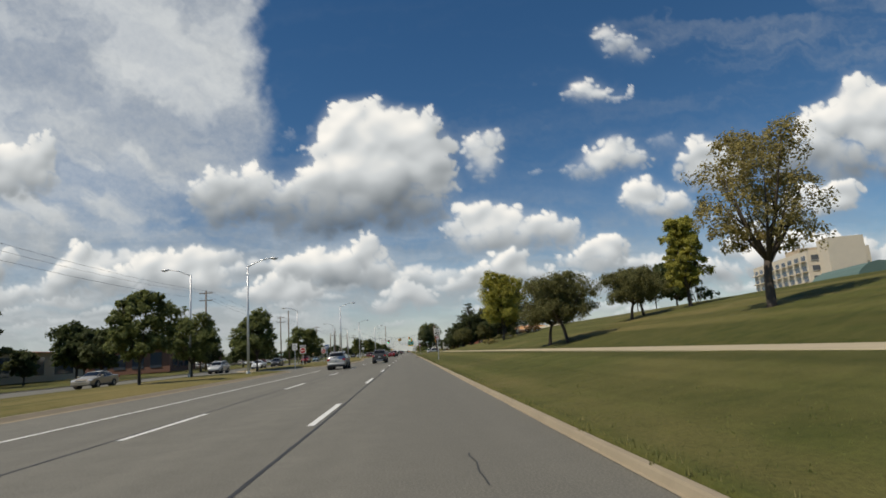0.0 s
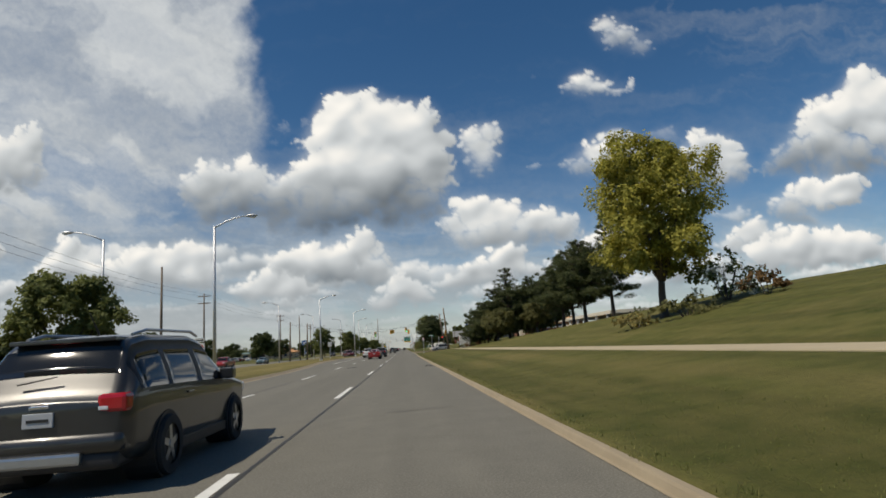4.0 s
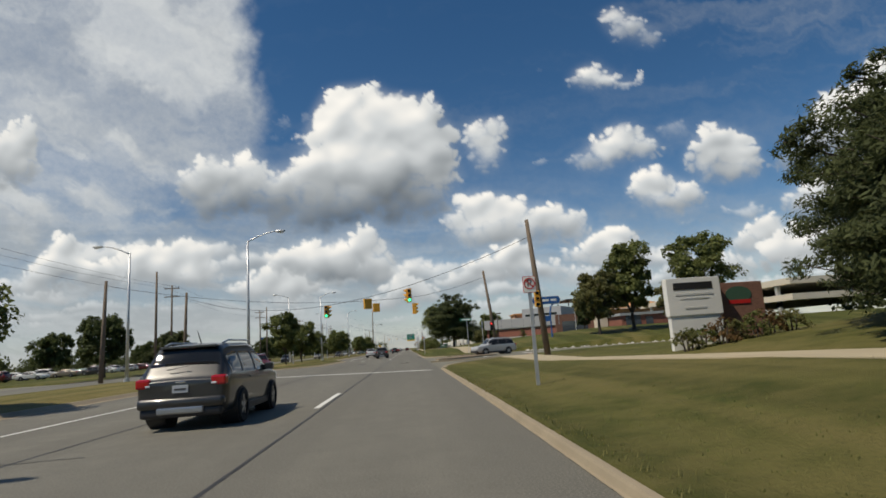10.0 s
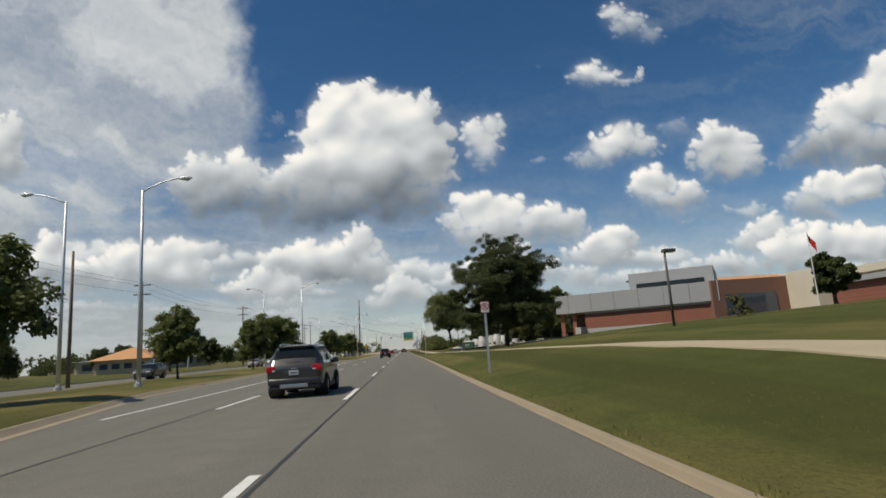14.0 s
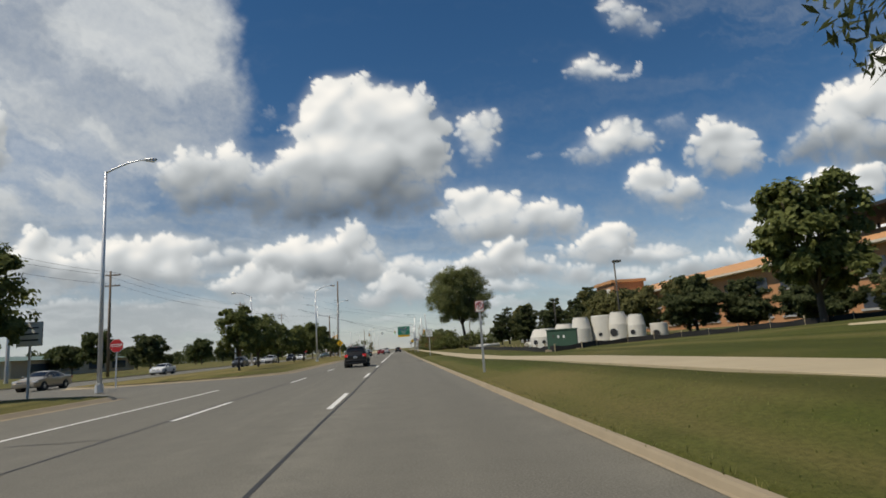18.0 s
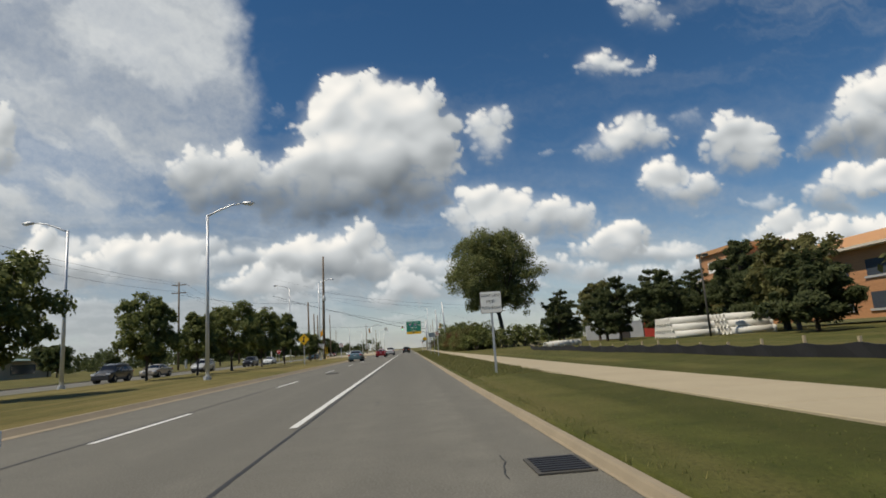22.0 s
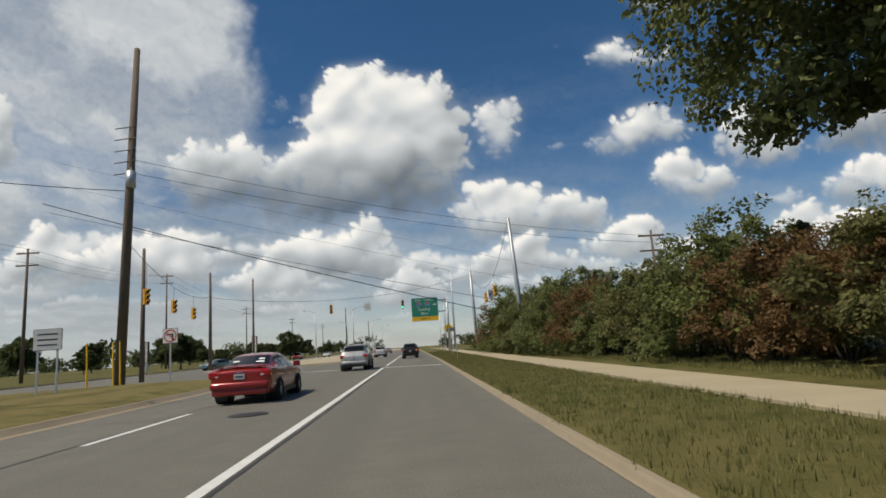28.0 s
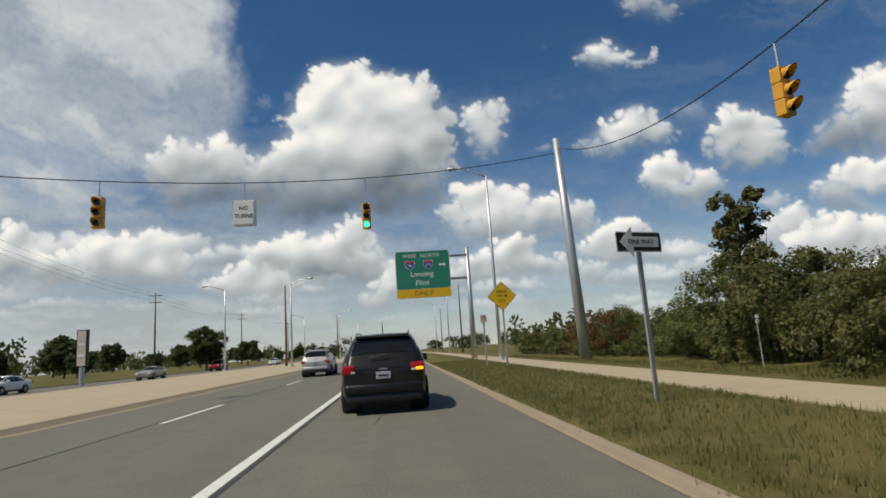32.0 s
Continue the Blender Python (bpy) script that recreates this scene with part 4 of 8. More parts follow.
def bush(label, at, wide, deep, high, leaf, seed=1, clumps=30, leaves=26, size=0.16, group="", turn=0.0):
    """A shrub: short stems under an uneven mound of leaves that reaches the ground."""
    rng = np.random.RandomState(seed)
    root = thing("shrub", label, "shrub", at, turn, group)
    bm = bmesh.new()
    for k in range(6):
        a = 2 * math.pi * k / 6
        tube(bm, [(0.1 * math.cos(a), 0.1 * math.sin(a), -0.15), (wide * 0.18 * math.cos(a), deep * 0.18 * math.sin(a), high * 0.6)], [0.035, 0.012], 5)
    part("stem", bm, BARK, root)
    c, s, hubs = [], [], []
    lobes = max(8, clumps // 3)
    for k in range(lobes):
        a, rr, t = 2.4 * k + 0.8 * rng.rand(), math.sqrt((k + 0.5) / lobes), rng.rand()
        z = high * (0.84 - 0.62 * rr * rr * rng.rand() - 0.25 * rr) * (0.8 + 0.3 * t)
        if k % 3 == 2:
            z *= 0.45
        lobe = np.array((wide * 0.42 * rr * math.cos(a), deep * 0.42 * rr * math.sin(a), z))
        g = 0.15 * (wide + deep + high) / 3 * (0.75 + 0.6 * rng.rand()) + 0.05
        d = rng.normal(size=(7, 3))
        d[:, 2] = np.abs(d[:, 2]) - 0.3
        d /= np.linalg.norm(d, axis=1)[:, None]
        for q in d:
            c.append(lobe + q * g * (0.6 + 0.5 * rng.rand()))
            s.append((0.42 * g, 0.42 * g, 0.36 * g))
            hubs.append(lobe - np.array((0, 0, 0.4 * g)))
    v, f = leaf_quads(rng, c, s, max(8, int(leaves * clumps / (7 * lobes))), size, hubs=hubs)
    v[:, 2] = np.maximum(v[:, 2], 0.02)
    mesh_part("crown", v.tolist(), f.tolist(), leaf, root)
    return root


def on_land(x, y, sink=0.0):
    if WEST_IN < x < -7:
        return (x, y, 0.2 - sink)
    return (x, y, land(x, y) - sink)


# grass hill on the east side, first stretch
tree("tall tree with thin yellow-grey foliage on a grass hill", on_land(16.2, 24.6), 8.7, 5.4, LEAF_DULL, 0.26, 22, 22, 0.075, 3, 0.2, 0.20, forks=10)
tree("dense green tree turning yellow on a grass hill", on_land(22.4, 44.0), 7.7, 3.7, LEAF_YELLOW, 0.17, 22, 46, 0.085, 4, 0.0, 0.15)
for k, (x, y, h, w, lean) in enumerate([(18.6, 46.7, 4.2, 5.4, 0.3), (20.6, 49.0, 4.3, 5.0, -0.2), (10.85, 39.2, 4.9, 5.6, -0.4), (10.4, 42.4, 4.7, 5.4, 0.3)]):
    tree("low spreading olive-green tree with forked trunk", on_land(x, y), h, w, LEAF_OLIVE, 0.34, 17, 46, 0.062, 5 + k, lean, 0.12, 0.62, forks=9, group="hill trees")
bush("dark evergreen shrub behind a hill", on_land(24.4, 46.5), 3.4, 3.4, 3.0, LEAF_DARK, 8, 30, 22, 0.14)
tree("dark green tree behind the hill crest", on_land(36, 74), 6, 6, LEAF_DARK, 0.2, 10, 16, 0.24, 9)
tree("large yellow-green tree beside a planted bed", on_land(15.7, 93.9), 11.3, 8.2, LEAF_YELLOW, 0.20, 26, 60, 0.105, 10, 0.1, 0.24, forks=8)
bush("white-flowering shrub in a planted bed", on_land(19.6, 93.5), 4.6, 4.0, 3.2, LEAF_BLOSSOM, 11, 20, 10, 0.10)
bush("green shrub with white flowers in a planted bed", on_land(19.8, 94.0), 4.8, 4.2, 3.0, LEAF_GREEN, 12, 34, 26, 0.15)
bush("reddish low shrub in a planted bed", on_land(20.0, 90.2), 3.0, 2.4, 1.6, LEAF_RUST, 13, 22, 26, 0.12)
bush("low green shrub in a planted bed", on_land(15.4, 90.6), 4.6, 2.2, 1.1, LEAF_OLIVE, 14, 24, 24, 0.13)
bush("low straw-coloured grass clump in a planted bed", on_land(13.0, 92.0), 3.0, 1.8, 0.9, LEAF_DULL, 15, 18, 22, 0.12)
for k, (x, y, h, w) in enumerate([(21.5, 136.2, 9.6, 6.4), (21.4, 131.3, 9.4, 6.4), (22.2, 129.0, 9.8, 6.6), (21.0, 125.2, 9.6, 6.2), (23.6, 123.2, 10.6, 6.8), (15.9, 146.2, 10.6, 6.6), (14.2, 149.0, 8.0, 6.0), (13.0, 153.4, 6.4, 5.6), (16.8, 150.6, 8.6, 6.4), (15.2, 156.6, 6.6, 5.6), (19.0, 144.6, 8.4, 6.2), (12.8, 148.2, 6.0, 5.4), (11.9, 151.8, 5.0, 4.8), (22.0, 150.5, 8.0, 6.4)]):
    pine("dark green pine with layered boughs on the slope", on_land(x, y), h, w, 20 + k, 0.22 if k < 5 else 0.08, 13, True, 0.10, 34, "pines on the slope")
for k, (x, y, h, w) in enumerate([(13.4, 142.4, 4.4, 5.8), (18.6, 140.2, 4.4, 4.6)]):
    tree("low spreading olive-brown tree before the pines", on_land(x, y), h, w, LEAF_OLIVE, 0.26, 15, 46, 0.085, 30 + k, 0.2, 0.12, 0.7)
for k, (x, y, h, w) in enumerate([(19.5, 158.0, 8.2, 6.6), (23.0, 162.5, 8.8, 7.0), (26.5, 158.0, 9.0, 7.0), (22.0, 152.5, 8.6, 6.6)]):
    tree("dense dark green tree on the slope beside the hotel sign", on_land(x, y), h, w, LEAF_DARK, 0.2, 15, 24, 0.16, 240 + k, group="slope trees")
for k in range(7):
    bush("low mixed shrub in a stone-edged bed below a hotel sign", on_land(9.5 + 0.62 * k, 159.4 + 0.25 * (k % 2)), 1.2, 1.0, 0.75 + 0.12 * (k % 3), (LEAF_OLIVE, LEAF_GREEN, LEAF_RUST)[k % 3], 250 + k, 18, 26, 0.06, "sign bed shrubs")
# bank grounds
tree("olive-green tree beside a driveway", on_land(24.0, 210.5), 7.8, 5.6, LEAF_OLIVE, 0.24, 16, 22, 0.18, 40)
tree("tall dark green tree beside a driveway", on_land(29.0, 212.0), 11.5, 7.2, LEAF_GREEN, 0.2, 18, 22, 0.20, 41)
tree("tall dark green tree beside a driveway", on_land(37.0, 209.0), 11.8, 8.2, LEAF_GREEN, 0.2, 18, 22, 0.20, 42)
tree("small brownish tree beside a driveway", on_land(32.0, 206.0), 5.8, 5.0, LEAF_OLIVE, 0.3, 12, 20, 0.17, 43)
bush("young olive shrub on the bank lawn", on_land(19.5, 236.0), 1.3, 1.3, 1.5, LEAF_OLIVE, 44, 14, 22, 0.10)
pine("broad old pine with dark plated boughs and thick trunk", on_land(9.7, 259.0), 10.6, 10.8, 45, 0.16, 17, True, 0.095, 66)
tree("small dark green tree beside a bank", on_land(33.2, 245.5), 4.2, 3.3, LEAF_DARK, 0.25, 12, 30, 0.12, 47)
tree("bright green tree on a lawn beside a driveway", on_land(21.3, 286.0), 7.6, 5.6, LEAF_GREEN, 0.22, 16, 22, 0.2, 46)
# row of dark pines before the tan building
for k, (x, y, h, w) in enumerate([(27, 309, 6.6, 5.6), (25, 317, 6.2, 5.4), (27, 325, 7.0, 5.8), (24.5, 333, 6.0, 5.4), (29, 341, 9.6, 6.4), (27, 358, 6.8, 6.0), (24, 368, 6.2, 5.0), (26.5, 378, 8.2, 5.6), (23, 386, 6.6, 5.0), (27, 398, 8.6, 6.0), (23.6, 322, 6.6, 5.4), (31.0, 345.0, 7.2, 6.0), (23.4, 362.0, 6.8, 5.6), (31, 330, 8.4, 6.0), (32, 352, 8.6, 6.2), (31, 370, 8.4, 6.0), (30, 316, 8.0, 5.8), (33, 301, 5.6, 5.6), (37, 307, 6.0, 5.8), (38, 297, 5.8, 5.6), (42, 301, 6.0, 6.0), (32, 309, 5.8, 5.6), (43, 292, 5.4, 5.6), (38, 372, 8.2, 7.0), (40, 386, 8.4, 7.0), (35, 357, 7.6, 6.4), (41, 360, 8.4, 7.0), (30, 349, 7.6, 6.2)]):
    h = h * (0.74 if y < 345 else 1.0)
    if k % 3 == 1:
        tree("dark brown-green tree before the tan building", on_land(x, y), h, w, LEAF_OLIVE, 0.25, 13, 18, 0.2, 50 + k)
    else:
        pine("dark green pine before the tan building", on_land(x, y), h, w, 50 + k, 0.14, 9, True, 0.22, 20, "pines before the tan building", taper=0.8)
# large poplar and its thicket
tree("large grey-green poplar standing over a thicket", on_land(15.4, 391.0), 18.4, 15.8, LEAF_POPLAR, 0.33, 30, 80, 0.14, 70, -0.6, 0.36, forks=12)
rngb = random.Random(7)
for k in range(9):
    x, y = 9.4 + 1.15 * k + rngb.random(), 381 + 4 * rngb.random()
    bush("leafy green thicket shrub under a poplar", on_land(x, y), 3.8, 3.8, 2.7 + 1.0 * rngb.random(), LEAF_POPLAR if k % 2 else LEAF_GREEN, 80 + k, 26, 24, 0.17, "thicket")
# roadside hedge of wild shrubs
hedge = []
for k, leaf in enumerate((LEAF_GREEN, LEAF_OLIVE, LEAF_POPLAR, LEAF_RUST, LEAF_GREEN)):
    words = {"green_leaves": "green", "olive_leaves": "olive-green", "grey_green_poplar_leaves": "grey-green", "reddish_leaves": "reddish brown"}[leaf.name]
    hedge.append(bush("overgrown %s shrub in a wild roadside hedge" % words, (11.0 + k * 0.4, 386 + 3 * k, 0.1), 4.4, 4.6, 3.1 + 0.25 * k, leaf, 100 + k, 72, 150, 0.060, "roadside hedge"))
for k in range(44):
    y = 384 + 2.1 * k
    for row in range(2 if k % 2 else 1):
        x = 8.7 + 2.5 * row + 1.0 * rngb.random() + (1.6 if y > 440 else 0.0)
        m = pose(x, y + rngb.random(), 0.08, 0, 0, 360 * rngb.random()) @ Matrix.Diagonal((1, 1, 1, 1))
        src = hedge[(0, 1, 2, 4, 1, 0, 2, 3)[int(8 * rngb.random())]]
        c = copy_thing(src, m)
        c.scale = Vector((1, 1, 1)) * (0.8 + 0.42 * rngb.random() + 0.12 * row) * (1.02 if y < 400 else (1.22 if 408 < y < 434 else (0.58 if y > 448 else (0.82 if y > 434 else 1.0))))
saplings = []
for k in range(4):
    leaf = (LEAF_SAGE, LEAF_POPLAR, LEAF_SAGE, LEAF_OLIVE)[k]
    saplings.append(tree("slender upright sapling with pale grey-green leaves in a hedge", on_land((11.2, 12.4, 11.0, 12.8)[k], (413.5, 401, 422.5, 433.5)[k]), (5.4, 4.8, 5.8, 4.9)[k], 2.3, leaf, 0.10, 12, 30, 0.06, 120 + k, 0.1, 0.05, 1.3, "saplings", 7))
for k, (x, y, sc) in enumerate([(10.9, 417.6, 0.95), (11.6, 426.2, 0.95), (10.7, 429.0, 0.8), (12.6, 419.5, 1.0), (11.0, 409.8, 0.9), (12.9, 411.5, 1.0), (11.9, 405.0, 0.85), (12.4, 396.0, 0.9), (12.9, 424.5, 1.02), (11.4, 420.0, 1.0), (11.2, 437.0, 0.75), (12.0, 446.0, 1.25), (12.5, 431.5, 1.2)]):
    c = copy_thing(saplings[k % 4], pose(x, y, 0.1, 0, 0, 77 * k))
    c.scale = (sc, sc, sc)
# trees along the median
median_trees = []
for k in range(3):
    median_trees.append(tree("small round-headed green tree in a grass median", ((-15.3, 351.5, 0.2), (-15.6, 363.0, 0.2), (-15.2, 372.5, 0.2))[k], 5.7 + 0.3 * k, 4.8, LEAF_GREEN, 0.26, 13, 34, 0.115, 130 + k, 0.0, 0.10, group="median trees"))
for k, (x, y, s) in enumerate([(-18.6, 50.5, 0.9), (-18.0, 69.5, 1.15), (-16.8, 37.0, 0.95), (-15.6, 88, 0.95), (-13.9, 158, 0.85), (-14.4, 210.6, 1.0), (-14.9, 223.5, 0.95), (-15.6, 244, 0.8), (-15.2, 262, 0.8),
                               (-14.9, 269.5, 1.0), (-15.6, 279.5, 0.95), (-13.4, 307, 0.85), (-15.4, 322, 0.95), (-16.5, 338, 0.9), (-15.5, 344, 0.75), (-14.2, 386, 0.7)]):
    c = copy_thing(median_trees[k % 3], pose(x, y, 0.2, 0, 0, 67 * k))
    c.scale = Vector((s, s, s))
# west side trees
west = [tree("dark round green tree beyond the other carriageway", (-46, 60, 0.2), 8.0, 7.0, LEAF_DARK, 0.2, 14, 20, 0.24, 140, group="west side trees"),
        tree("green street tree beyond the other carriageway", (-40, 78, 0.2), 6.4, 6.0, LEAF_FAR, 0.22, 13, 18, 0.24, 141, group="west side trees")]
west_pine = pine("dark pine beyond the other carriageway", (-50, 66, 0.2), 10.5, 6.5, 142, 0.1, 10, True, 0.26, 16, "west side pines")
copy_thing(west_pine, pose(-46, 62, 0.2, 0, 0, 80)).scale = (1.05, 1.05, 1.05)
rw = random.Random(5)
for k in range(84):
    y = 20 + 9.5 * k + 5 * rw.random()
    if 166 < y < 200:
        continue
    x = -40 - 34 * rw.random() - (12 if 205 < y < 260 else 0)
    if y > 300:
        x -= 14 * rw.random()
    c = copy_thing(west[k % 2], pose(x, y, 0.3, 0, 0, 360 * rw.random()))
    c.scale = Vector((1, 1, 1)) * (0.55 + 0.45 * rw.random())
for k, (x, y, s) in enumerate([(-33.8, 96, 0.9), (-36, 128, 0.8), (-38, 146, 0.85), (-37, 214, 0.9), (-36, 232, 0.9), (-38, 300, 0.8), (-36, 345, 0.8), (-38, 420, 0.7), (-36, 470, 0.8), (-30, 520, 0.8), (-34, 560, 0.8)]):
    c = copy_thing(west[(k + 1) % 2], pose(x, y, 0.3, 0, 0, 40 * k))
    c.scale = (s, s, s)


def far_wood(name, x0, x1, y0, y1, count, high, seed):
    """Far woodland: many uneven clumps of leaves, joined as one mass."""
    rng = np.random.RandomState(seed)
    cs, ss = [], []
    for k in range(count):
        x, y = x0 + (x1 - x0) * rng.rand(), y0 + (y1 - y0) * rng.rand()
        h = high * (0.6 + 0.6 * rng.rand())
        for j in range(7):
            cs.append((x + rng.normal() * h * 0.25, y + rng.normal() * h * 0.25, h * (0.12 + 0.75 * rng.rand())))
            g = h * (0.18 + 0.12 * rng.rand())
            ss.append((g, g, g * 0.9))
    v, f = leaf_quads(rng, cs, ss, 26, high * 0.07)
    v[:, 2] = np.maximum(v[:, 2], 0.0)
    ob = mesh_part(name, v.tolist(), f.tolist(), LEAF_FAR)
    return tagged(ob, "distant dark green line of trees along the horizon", "woodland", kind="stuff")


far_wood("far_woods", -190, -95, 40, 560, 130, 8.0, 200)
far_wood("far_woods", -420, -120, 560, 1000, 130, 12.0, 201)
far_wood("far_woods", -200, -22, 700, 900, 60, 9.0, 202)
far_wood("far_woods", 24, 200, 560, 900, 90, 9.0, 203)
far_wood("far_woods", 60, 110, 150, 250, 36, 7.0, 204)
far_wood("far_woods", 46, 64, 90, 160, 24, 4.5, 205)

# ---- lettering ----
def letters(text, size, material, parent, at, turn_z=0.0, label="", stretch=1.0, bold=0.0):
    """Words as flat raised mesh on a face that looks to -y (turned about z)."""
    cu = bpy.data.curves.new("lettering", "FONT")
    cu.body, cu.size, cu.align_x, cu.align_y = text, size, "CENTER", "CENTER"
    cu.extrude, cu.offset = 0.003, bold
    cu.resolution_u = 3
    tmp = bpy.data.objects.new("lettering", cu)
    scene.collection.objects.link(tmp)
    me = bpy.data.meshes.new_from_object(tmp.evaluated_get(bpy.context.evaluated_depsgraph_get()))
    bpy.data.objects.remove(tmp)
    bpy.data.curves.remove(cu)
    me.transform(pose(*at, 90, 0, turn_z) @ Matrix.Diagonal((stretch, 1, 1, 1)))
    me.materials.clear()
    me.materials.append(material)
    ob = new("lettering", me)
    ob.parent = parent
    return tagged(ob, label)


def plate_outline(w, h, r, n=4):
    pts = []
    for cx, cz, a0 in ((w / 2 - r, h / 2 - r, 0), (-w / 2 + r, h / 2 - r, 90), (-w / 2 + r, -h / 2 + r, 180), (w / 2 - r, -h / 2 + r, 270)):
        for k in range(n + 1):
            a = radians(a0 + 90 * k / n)
            pts.append((cx + r * math.cos(a), cz + r * math.sin(a)))
    return pts


def upright(outline, y0, y1, x=0.0, z=0.0):
    """A flat plate standing in the x-z plane, between depths y0 and y1."""
    bm = prism(outline, 0, y1 - y0)
    bm.transform(Matrix.Translation((x, y1, z)) @ Matrix.Rotation(radians(90), 4, "X"))
    bmesh.ops.recalc_face_normals(bm, faces=bm.faces[:])
    return bm


def sign_face(parent, w, h, z, face, border, r=0.04, x=0.0, name="sign_panel", lift=0.0, trim=0.02):
    """A sign panel with an edge line: back sheet, border and face, looking to -y."""
    p = part(name, upright(plate_outline(w, h, r), -0.045 - lift, -0.030 - lift, x, z), border, parent)
    part("face", upright(plate_outline(w - 2 * trim, h - 2 * trim, max(r - trim, 0.005)), -0.050 - lift, -0.044 - lift, x, z), face, p)
    return p


def sign_post(parent, height, x=0.0, lean=0.0):
    """A U-channel steel post."""
    outline = [(-0.038, 0.012), (-0.038, -0.028), (0.038, -0.028), (0.038, 0.012), (0.026, 0.012), (0.026, -0.018), (-0.026, -0.018), (-0.026, 0.012)]
    bm = prism([(x + a, b) for a, b in outline], -0.3, height)
    return part("post", bm, GALV, parent, "galvanised steel post")


def ring(parent, name, r0, r1, x, z, y, material, n=28):
    bm = bmesh.new()
    a = [[bm.verts.new((x + r * math.cos(2 * math.pi * k / n), yy, z + r * math.sin(2 * math.pi * k / n))) for k in range(n)] for yy in (y, y - 0.006) for r in (r0, r1)]
    for k in range(n):
        j = (k + 1) % n
        bm.faces.new((a[2][k], a[2][j], a[3][j], a[3][k]))
        bm.faces.new((a[3][k], a[3][j], a[1][j], a[1][k]))
        bm.faces.new((a[0][k], a[0][j], a[2][j], a[2][k]))
    bmesh.ops.recalc_face_normals(bm, faces=bm.faces[:])
    return part(name, bm, material, parent)


def bar(parent, name, x0, z0, x1, z1, w, y, material):
    a, b = Vector((x0, z0)), Vector((x1, z1))
    d = (b - a).normalized()
    o = Vector((-d.y, d.x)) * w / 2
    return part(name, upright([tuple(a - o), tuple(b - o), tuple(b + o), tuple(a + o)], y - 0.006, y), material, parent)


def no_parking(parent, z, w=0.30, h=0.38):
    p = sign_face(parent, w, h, z, SIGNWHITE, SIGNRED, 0.03, trim=0.012)
    letters("P", 0.24, SIGNBLACK, p, (0, -0.053, z + 0.02), label="black letter")
    ring(p, "red_ring", 0.105, 0.13, 0, z + 0.02, -0.052, SIGNRED)
    bar(p, "red_slash", -0.085, z + 0.105, 0.085, z - 0.065, 0.025, -0.057, SIGNRED)
    return p


def no_parking_sign(x, y, high=2.25):
    s = thing("no_parking_sign", "white no parking sign with red ring on a steel post", "sign", on_land(x, y), 0, "no parking signs")
    sign_post(s, high + 0.2)
    no_parking(s, high)


for x, y in ((3.0, 153.5), (2.55, 223.4), (2.5, 278.2), (3.1, 359.0), (4.0, 455.0)):
    no_parking_sign(x, y)

speed = thing("speed_limit_sign", "white speed limit sign on a steel post in grass", "sign", on_land(2.8, 57.3))
sign_post(speed, 3.15)
p = sign_face(speed, 0.61, 0.76, 2.72, SIGNWHITE, SIGNBLACK, 0.04, trim=0.014)
letters("SPEED", 0.145, SIGNBLACK, p, (0, -0.052, 2.98), stretch=0.95)
letters("LIMIT", 0.145, SIGNBLACK, p, (0, -0.052, 2.83), stretch=0.95)
letters("45", 0.42, SIGNBLACK, p, (0, -0.052, 2.55), bold=0.006)
no_parking(speed, 2.12)

rl = thing("lane_sign", "white square lane-use sign on a steel post", "sign", on_land(3.0, 320.0))
sign_post(rl, 2.75)
p = sign_face(rl, 0.76, 0.76, 2.42, SIGNWHITE, SIGNBLACK, 0.045, trim=0.016)
for text, z in (("RIGHT LANE", 2.65), ("MUST", 2.44), ("TURN RIGHT", 2.22)):
    letters(text, 0.135, SIGNBLACK, p, (0, -0.052, z), stretch=0.90)

back_sign = thing("guide_sign", "grey back of a guide sign on two steel posts", "sign", on_land(3.35, 377.7), 26)
for x in (-0.3, 0.3):
    sign_post(back_sign, 2.86, x)
part("sign_panel", upright(plate_outline(0.86, 0.62, 0.01), 0.014, 0.03, 0, 2.56), SIGNBACK, back_sign, "bare aluminium sign back")


def arrow(parent, x, z, length, thick, y, material, turn=0):
    """A straight arrow on a sign face, pointing to +x before it is turned."""
    t, l = thick / 2, length / 2
    o = [(-l, -t), (l - 3 * t, -t), (l - 3 * t, -3 * t), (l, 0), (l - 3 * t, 3 * t), (l - 3 * t, t), (-l, t)]
    c, s = math.cos(radians(turn)), math.sin(radians(turn))
    return part("arrow", upright([(c * a - s * b, s * a + c * b) for a, b in o], y - 0.006, y, x, z), material, parent)


one = thing("one_way_sign", "black and white one way sign on a steel post", "sign", on_land(3.8, 436.4), 18)
sign_post(one, 2.65)
p = sign_face(one, 0.91, 0.33, 2.48, SIGNBLACK, SIGNWHITE, 0.03, trim=0.02)
arrow(p, 0, 2.48, 0.78, 0.17, -0.051, SIGNWHITE, 180)
letters("ONE WAY", 0.11, SIGNBLACK, p, (0.03, -0.058, 2.48))

icy = thing("warning_sign", "yellow diamond bridge may be icy sign on a post", "sign", on_land(4.6, 452.9))
sign_post(icy, 3.1)
d = 0.66
p = part("sign_panel", upright([(-d, 0), (0, -d), (d, 0), (0, d)], -0.045, -0.03, 0, 3.1), SIGNBLACK, icy)
part("face", upright([(-d * 0.96, 0), (0, -d * 0.96), (d * 0.96, 0), (0, d * 0.96)], -0.05, -0.044, 0, 3.1), SIGNYELLOW, p)
for text, z, s in (("BRIDGE", 3.30, 0.15), ("MAY BE", 3.11, 0.15), ("ICY", 2.88, 0.20)):
    letters(text, s, SIGNBLACK, p, (0, -0.052, z), stretch=0.95)

